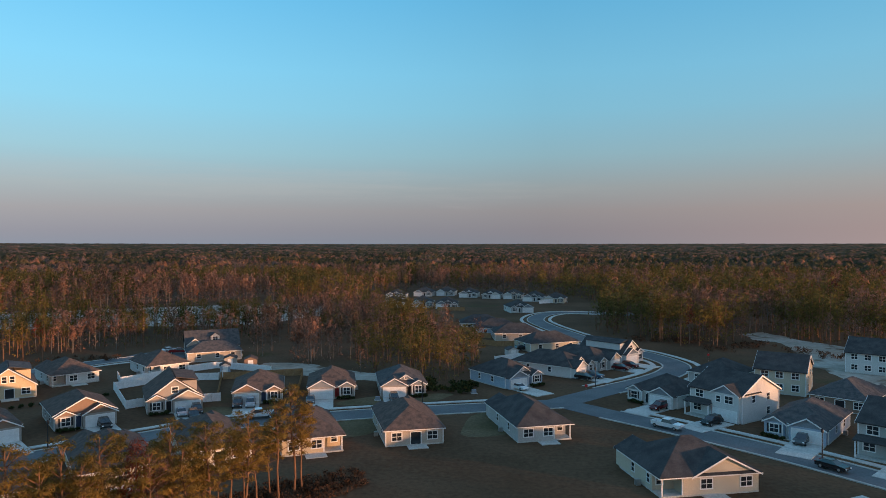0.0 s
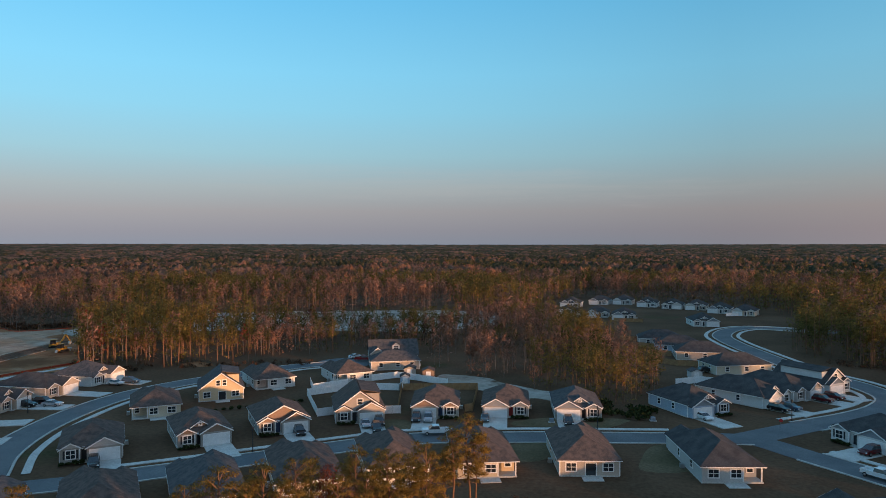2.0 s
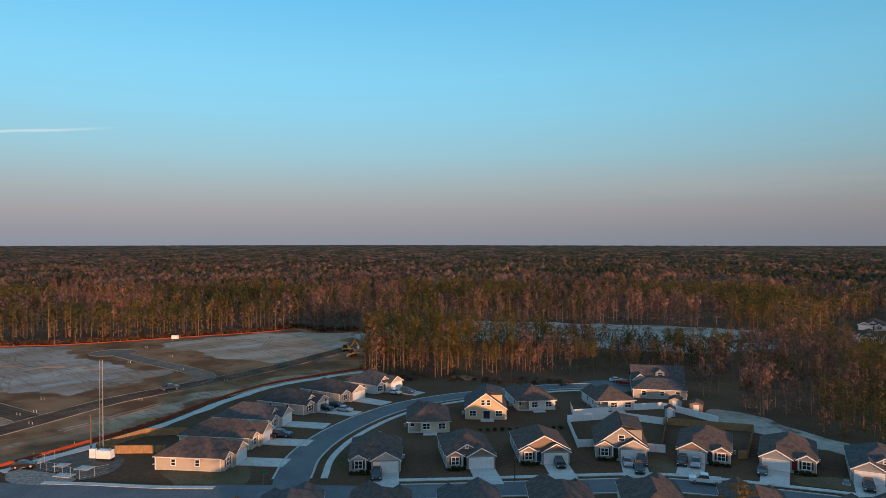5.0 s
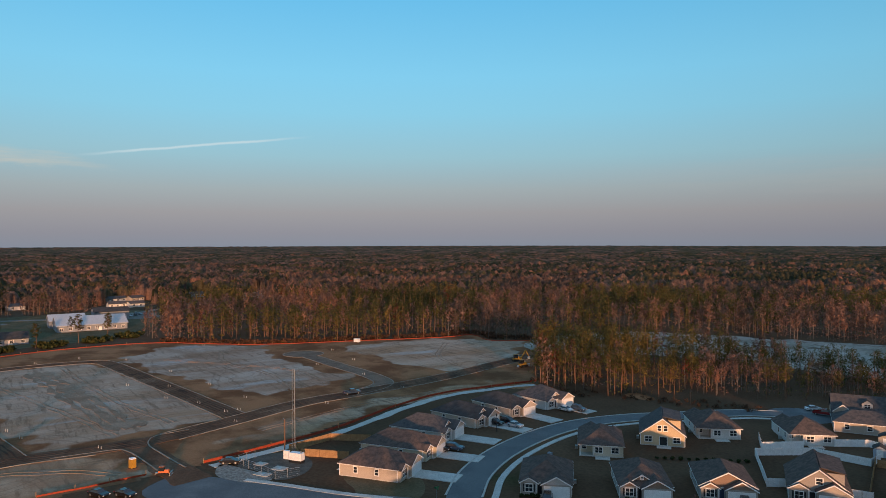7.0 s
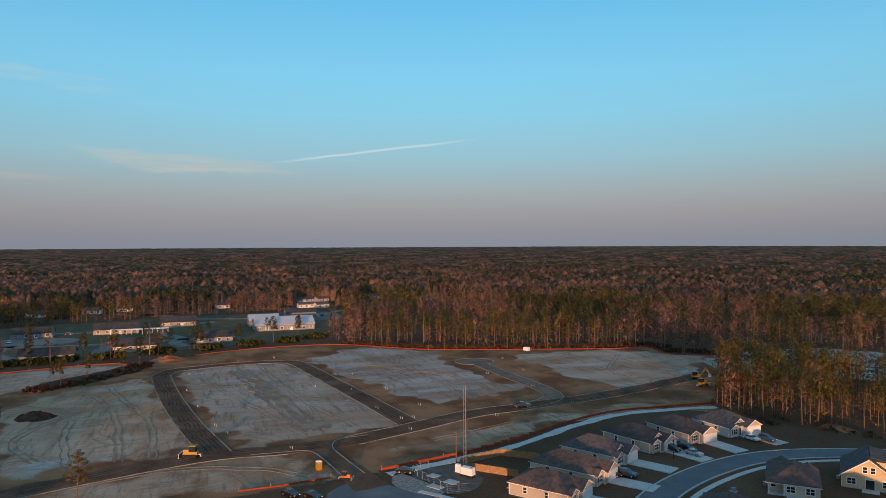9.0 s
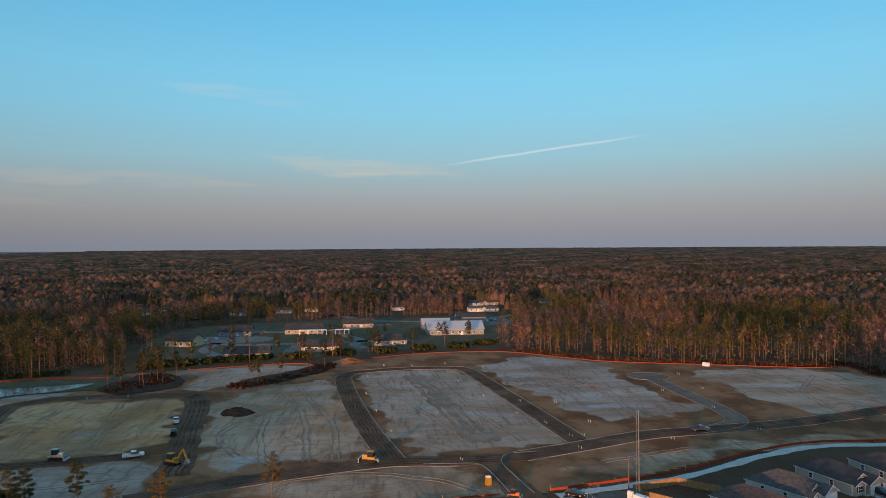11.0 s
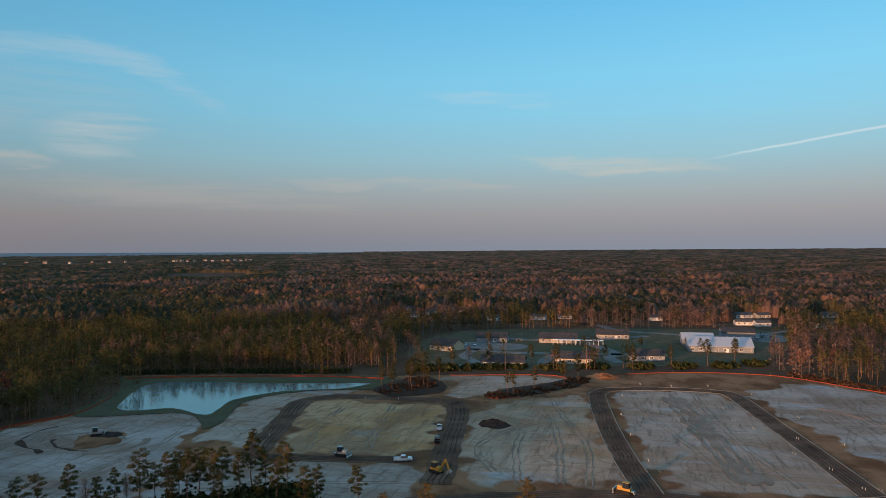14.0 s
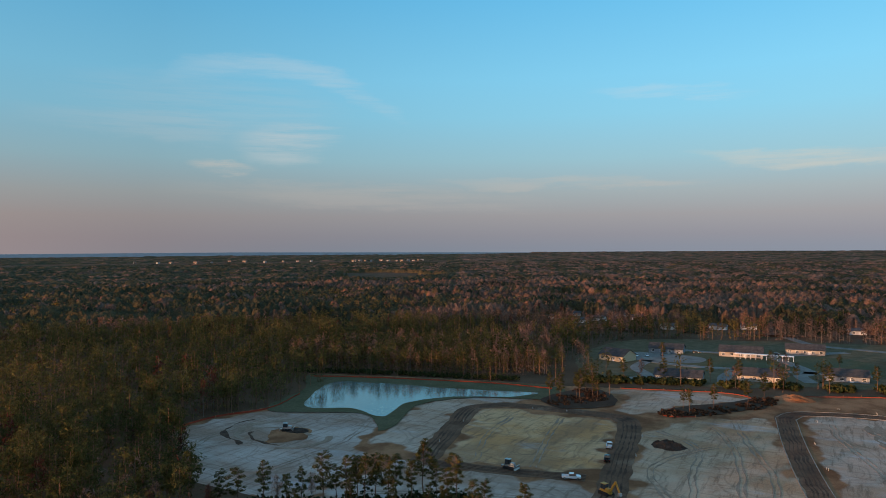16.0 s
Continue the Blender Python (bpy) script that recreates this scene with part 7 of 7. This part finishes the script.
for k, (az, r, s) in enumerate(((52.7, 86, 0.86), (55.6, 88, 0.84), (58.8, 91, 0.86), (44.5, 80, 0.7), (98.6, 160, 0.85), (107.0, 158, 0.80), (110.6, 156, 0.72))):
    place_tree(NEAR_PINES, k + 2, az, r, s)
for k, (az, r, s) in enumerate(((28.4, 78, 0.72), (39.5, 79, 0.75), (34.5, 80, 0.66))):
    place_tree(NEAR_BARE, k, az, r, s)
# clump below the graded land
LOW_CLUMP = ((117.0, 170, 0.82), (118.6, 186, 0.92), (119.3, 180, 0.78), (121.1, 192, 1.05), (122.2, 187, 0.80), (123.4, 190, 0.86), (124.3, 186, 0.92), (125.2, 190, 0.88), (126.0, 186, 0.94), (126.7, 192, 0.82), (127.5, 188, 0.90),
             (128.6, 190, 0.74), (129.5, 187, 1.0), (131.2, 190, 0.72), (132.4, 188, 0.66), (134.2, 192, 0.84), (136.4, 190, 0.80), (137.6, 194, 0.72), (139.9, 198, 0.98), (141.4, 196, 0.86), (143.2, 200, 0.80), (120.2, 190, 0.70), (116.0, 176, 0.70), (112.8, 172, 0.74))
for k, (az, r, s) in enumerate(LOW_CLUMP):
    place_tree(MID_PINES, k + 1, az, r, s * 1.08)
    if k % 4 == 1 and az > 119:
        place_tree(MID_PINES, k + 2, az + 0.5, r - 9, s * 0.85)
for k, (az, r, s) in enumerate(((133.2, 189, 0.66), (130.4, 191, 0.62), (142.3, 192, 0.7), (144.4, 196, 0.8))):
    place_tree(NEAR_BARE, k, az, r, s)
for k, (az, r, s) in enumerate(((138.5, 192, 0.55), (142.8, 188, 0.66))):
    place_tree(NEAR_RED, k + 1, az, r, s)
for k, (x, y, s) in enumerate(((-300, -108, 0.9), (-305, -100, 1.0), (-312, -104, 0.8), (-318, -98, 1.0), (-310, -94, 0.7), (-326, -104, 0.9), (-303, -114, 0.85), (-305, -52, 0.7), (-318, -44, 0.75), (-330, -32, 0.8), (-342, -26, 0.9), (-312, -56, 0.6), (-325, -92, 0.8),
                               (-375, -40, 0.9), (-372, -20, 0.8), (-380, 0, 0.9), (-395, 20, 0.8), (-405, 40, 0.95), (-365, -75, 0.9), (-362, -95, 0.8), (-384, -55, 0.8), (-440, -30, 0.7), (-450, 5, 0.6), (-400, -15, 0.7), (-412, 55, 0.9), (-446, 60, 0.7), (-446, 40, 0.65), (-436, -90, 0.8))):
    place_tree(MID_PINES, k + 3, math.degrees(math.atan2(-x, y)), math.hypot(x, y), s)


def brush_stuff(name, places, radius, high, per, size, mat, label, seed):
    """Low scrub strewn round places."""
    rng = np.random.RandomState(seed)
    out = []
    for x, y in places:
        for _ in range(per):
            a, q = rng.rand() * 6.283, radius * math.sqrt(rng.rand())
            c = np.array([[x + q * math.cos(a), y + q * math.sin(a), high * (0.35 + 0.3 * rng.rand())]])
            out.append(leaf_cloud(rng, c, [high * (0.5 + 0.4 * rng.rand())], 26, size))
    cloud = np.concatenate(out)
    cloud[:, :, 2] = np.maximum(cloud[:, :, 2], 0.02)
    return tagged(new(name, quads(name, cloud.reshape(-1, 3), np.arange(4 * len(cloud)).reshape(-1, 4), (mat,), None, rng.rand(len(cloud)).repeat(4))), label, "brush", kind="stuff")


def ray_places(rows):
    return [(-r * math.sin(radians(a)), r * math.cos(radians(a))) for a, r in rows]


brush_stuff("brush", ray_places([(16.5, 98), (18, 96), (19.5, 97), (21, 94), (23, 92), (15.2, 100)]), 5.0, 0.9, 60, 0.10, M_SCRUB, "russet winter scrub below the pines", 61)
brush_stuff("brush", ray_places([(24, 86), (27, 84), (30, 82), (33, 80), (36, 79), (39, 78)]), 6.0, 1.3, 50, 0.14, M_BUSH, "dark evergreen scrub below the pines", 62)
brush_stuff("brush", ray_places([(118, 184), (119.5, 182), (121, 184), (122.5, 182), (124, 183), (120, 176), (123, 176), (126, 184), (128, 184), (131, 186), (134, 188), (110.5, 156)]), 7.0, 4.2, 44, 0.42, M_BUSH, "dark evergreen thicket beside the graded land", 63)
brush_stuff("brush", ray_places([(125, 186), (127, 187), (137, 189), (140, 190), (143, 192)]), 6.0, 2.6, 18, 0.25, M_SCRUB, "russet hardwood scrub beside the graded land", 64)
brush_stuff("brush", [(-300, -108), (-308, -100), (-316, -96), (-324, -98), (-330, -106), (-312, -110), (-302, -56), (-310, -48), (-320, -40), (-331, -31), (-342, -26), (-348, -26), (-303, -60)], 6.0, 0.9, 34, 0.3, M_SCRUB, "russet scrub on the strips between lots", 65)
brush_stuff("brush", [(-14, 160), (-18, 162), (-12, 166), (-24, 168)], 4.0, 1.3, 16, 0.25, M_BUSH, "dark scrub at the wood edge", 66)
brush_stuff("brush", [(44 + 8 * k, 249 - 2.6 * k) for k in range(3)] + [(66, 228), (74, 236), (82, 240), (90, 226), (96, 216), (102, 206)], 6.0, 1.5, 22, 0.13, M_SCRUB, "russet scrub along the edge of the woods", 67)
brush_stuff("brush", [(-358 - 4 * k, -110 + 12 * k) for k in range(5)] + [(-376, -42), (-384, -20), (-390, 4), (-396, 26), (-404, 48), (-414, 66)], 7.0, 2.6, 26, 0.6, M_BUSH, "dark hedge scrub below the campus", 68)
brush_stuff("brush", [(-150 + 9 * k, 176 + 6 * k) for k in range(4)] + [(-176, 164), (-190, 170), (-165, 168)], 5.0, 1.2, 18, 0.13, M_SCRUB, "russet scrub at the foot of the pines", 69)

EDGE = [(-280, 245), (-292, 229), (-308, 233), (-319, 226), (-318, 208), (-332, 165), (-351, 114), (-384, 80)]
brush_stuff("brush", [tuple(p) for p in curve_through(EDGE, 6.0)], 4.5, 1.9, 12, 0.30, M_SCRUB, "russet undergrowth along the edge of the woods", 70)
brush_stuff("brush", [tuple(p) for p in curve_through([(-306, -268), (-322, -226), (-332, -186), (-340, -150)], 6.0)], 4.5, 2.2, 12, 0.34, M_BUSH, "dark undergrowth at the foot of the pond woods", 71)

SHRUB = leaf_cloud(np.random.RandomState(9), [(0, 0, 0.45), (0.25, 0.1, 0.4), (-0.2, 0.15, 0.4)], [0.5, 0.4, 0.4], 150, 0.12)
SHRUB[:, :, 2] = np.maximum(SHRUB[:, :, 2], 0.0)
SHRUB_MESH = quads("shrub", SHRUB.reshape(-1, 3), np.arange(4 * len(SHRUB)).reshape(-1, 4), (M_BUSH,), None, np.full(4 * len(SHRUB), 0.5))


def shrub(x, y, k, group="foundation shrubs"):
    ob = new("shrub", SHRUB_MESH)
    ob.matrix_basis = pose(x, y, 0.02, 0, 0, k * 50) @ Matrix.Scale(0.8 + 0.12 * (k % 4), 4)
    tagged(ob, "small dark evergreen shrub beside a house", "shrub", group)


for i, (x, y, ang, side) in enumerate(((-25.3, 153.1, 15, -1), (-41, 149.6, 15, -1), (-55.8, 143.7, 19, -1), (-69.7, 134, 32, 1), (-80.8, 121.2, 44, 1), (-90.5, 108.5, 49, 1), (-103.3, 93.7, 46, 1), (1.8, 166.1, 40, -1), (49, 125.9, -36, 1), (29.2, 150.3, -44, 1))):
    a = radians(ang)
    for k in range(4):
        u, v = -side * (1.6 + k * 1.05), 1.6 + 0.2 * (k % 2)
        shrub(x + math.cos(a) * u + math.sin(a) * v, y + math.sin(a) * u - math.cos(a) * v, i + k)
for k in range(12):
    shrub(-106 + 1.25 * k, 131 + 1.35 * k, k, "row of young hedge shrubs")
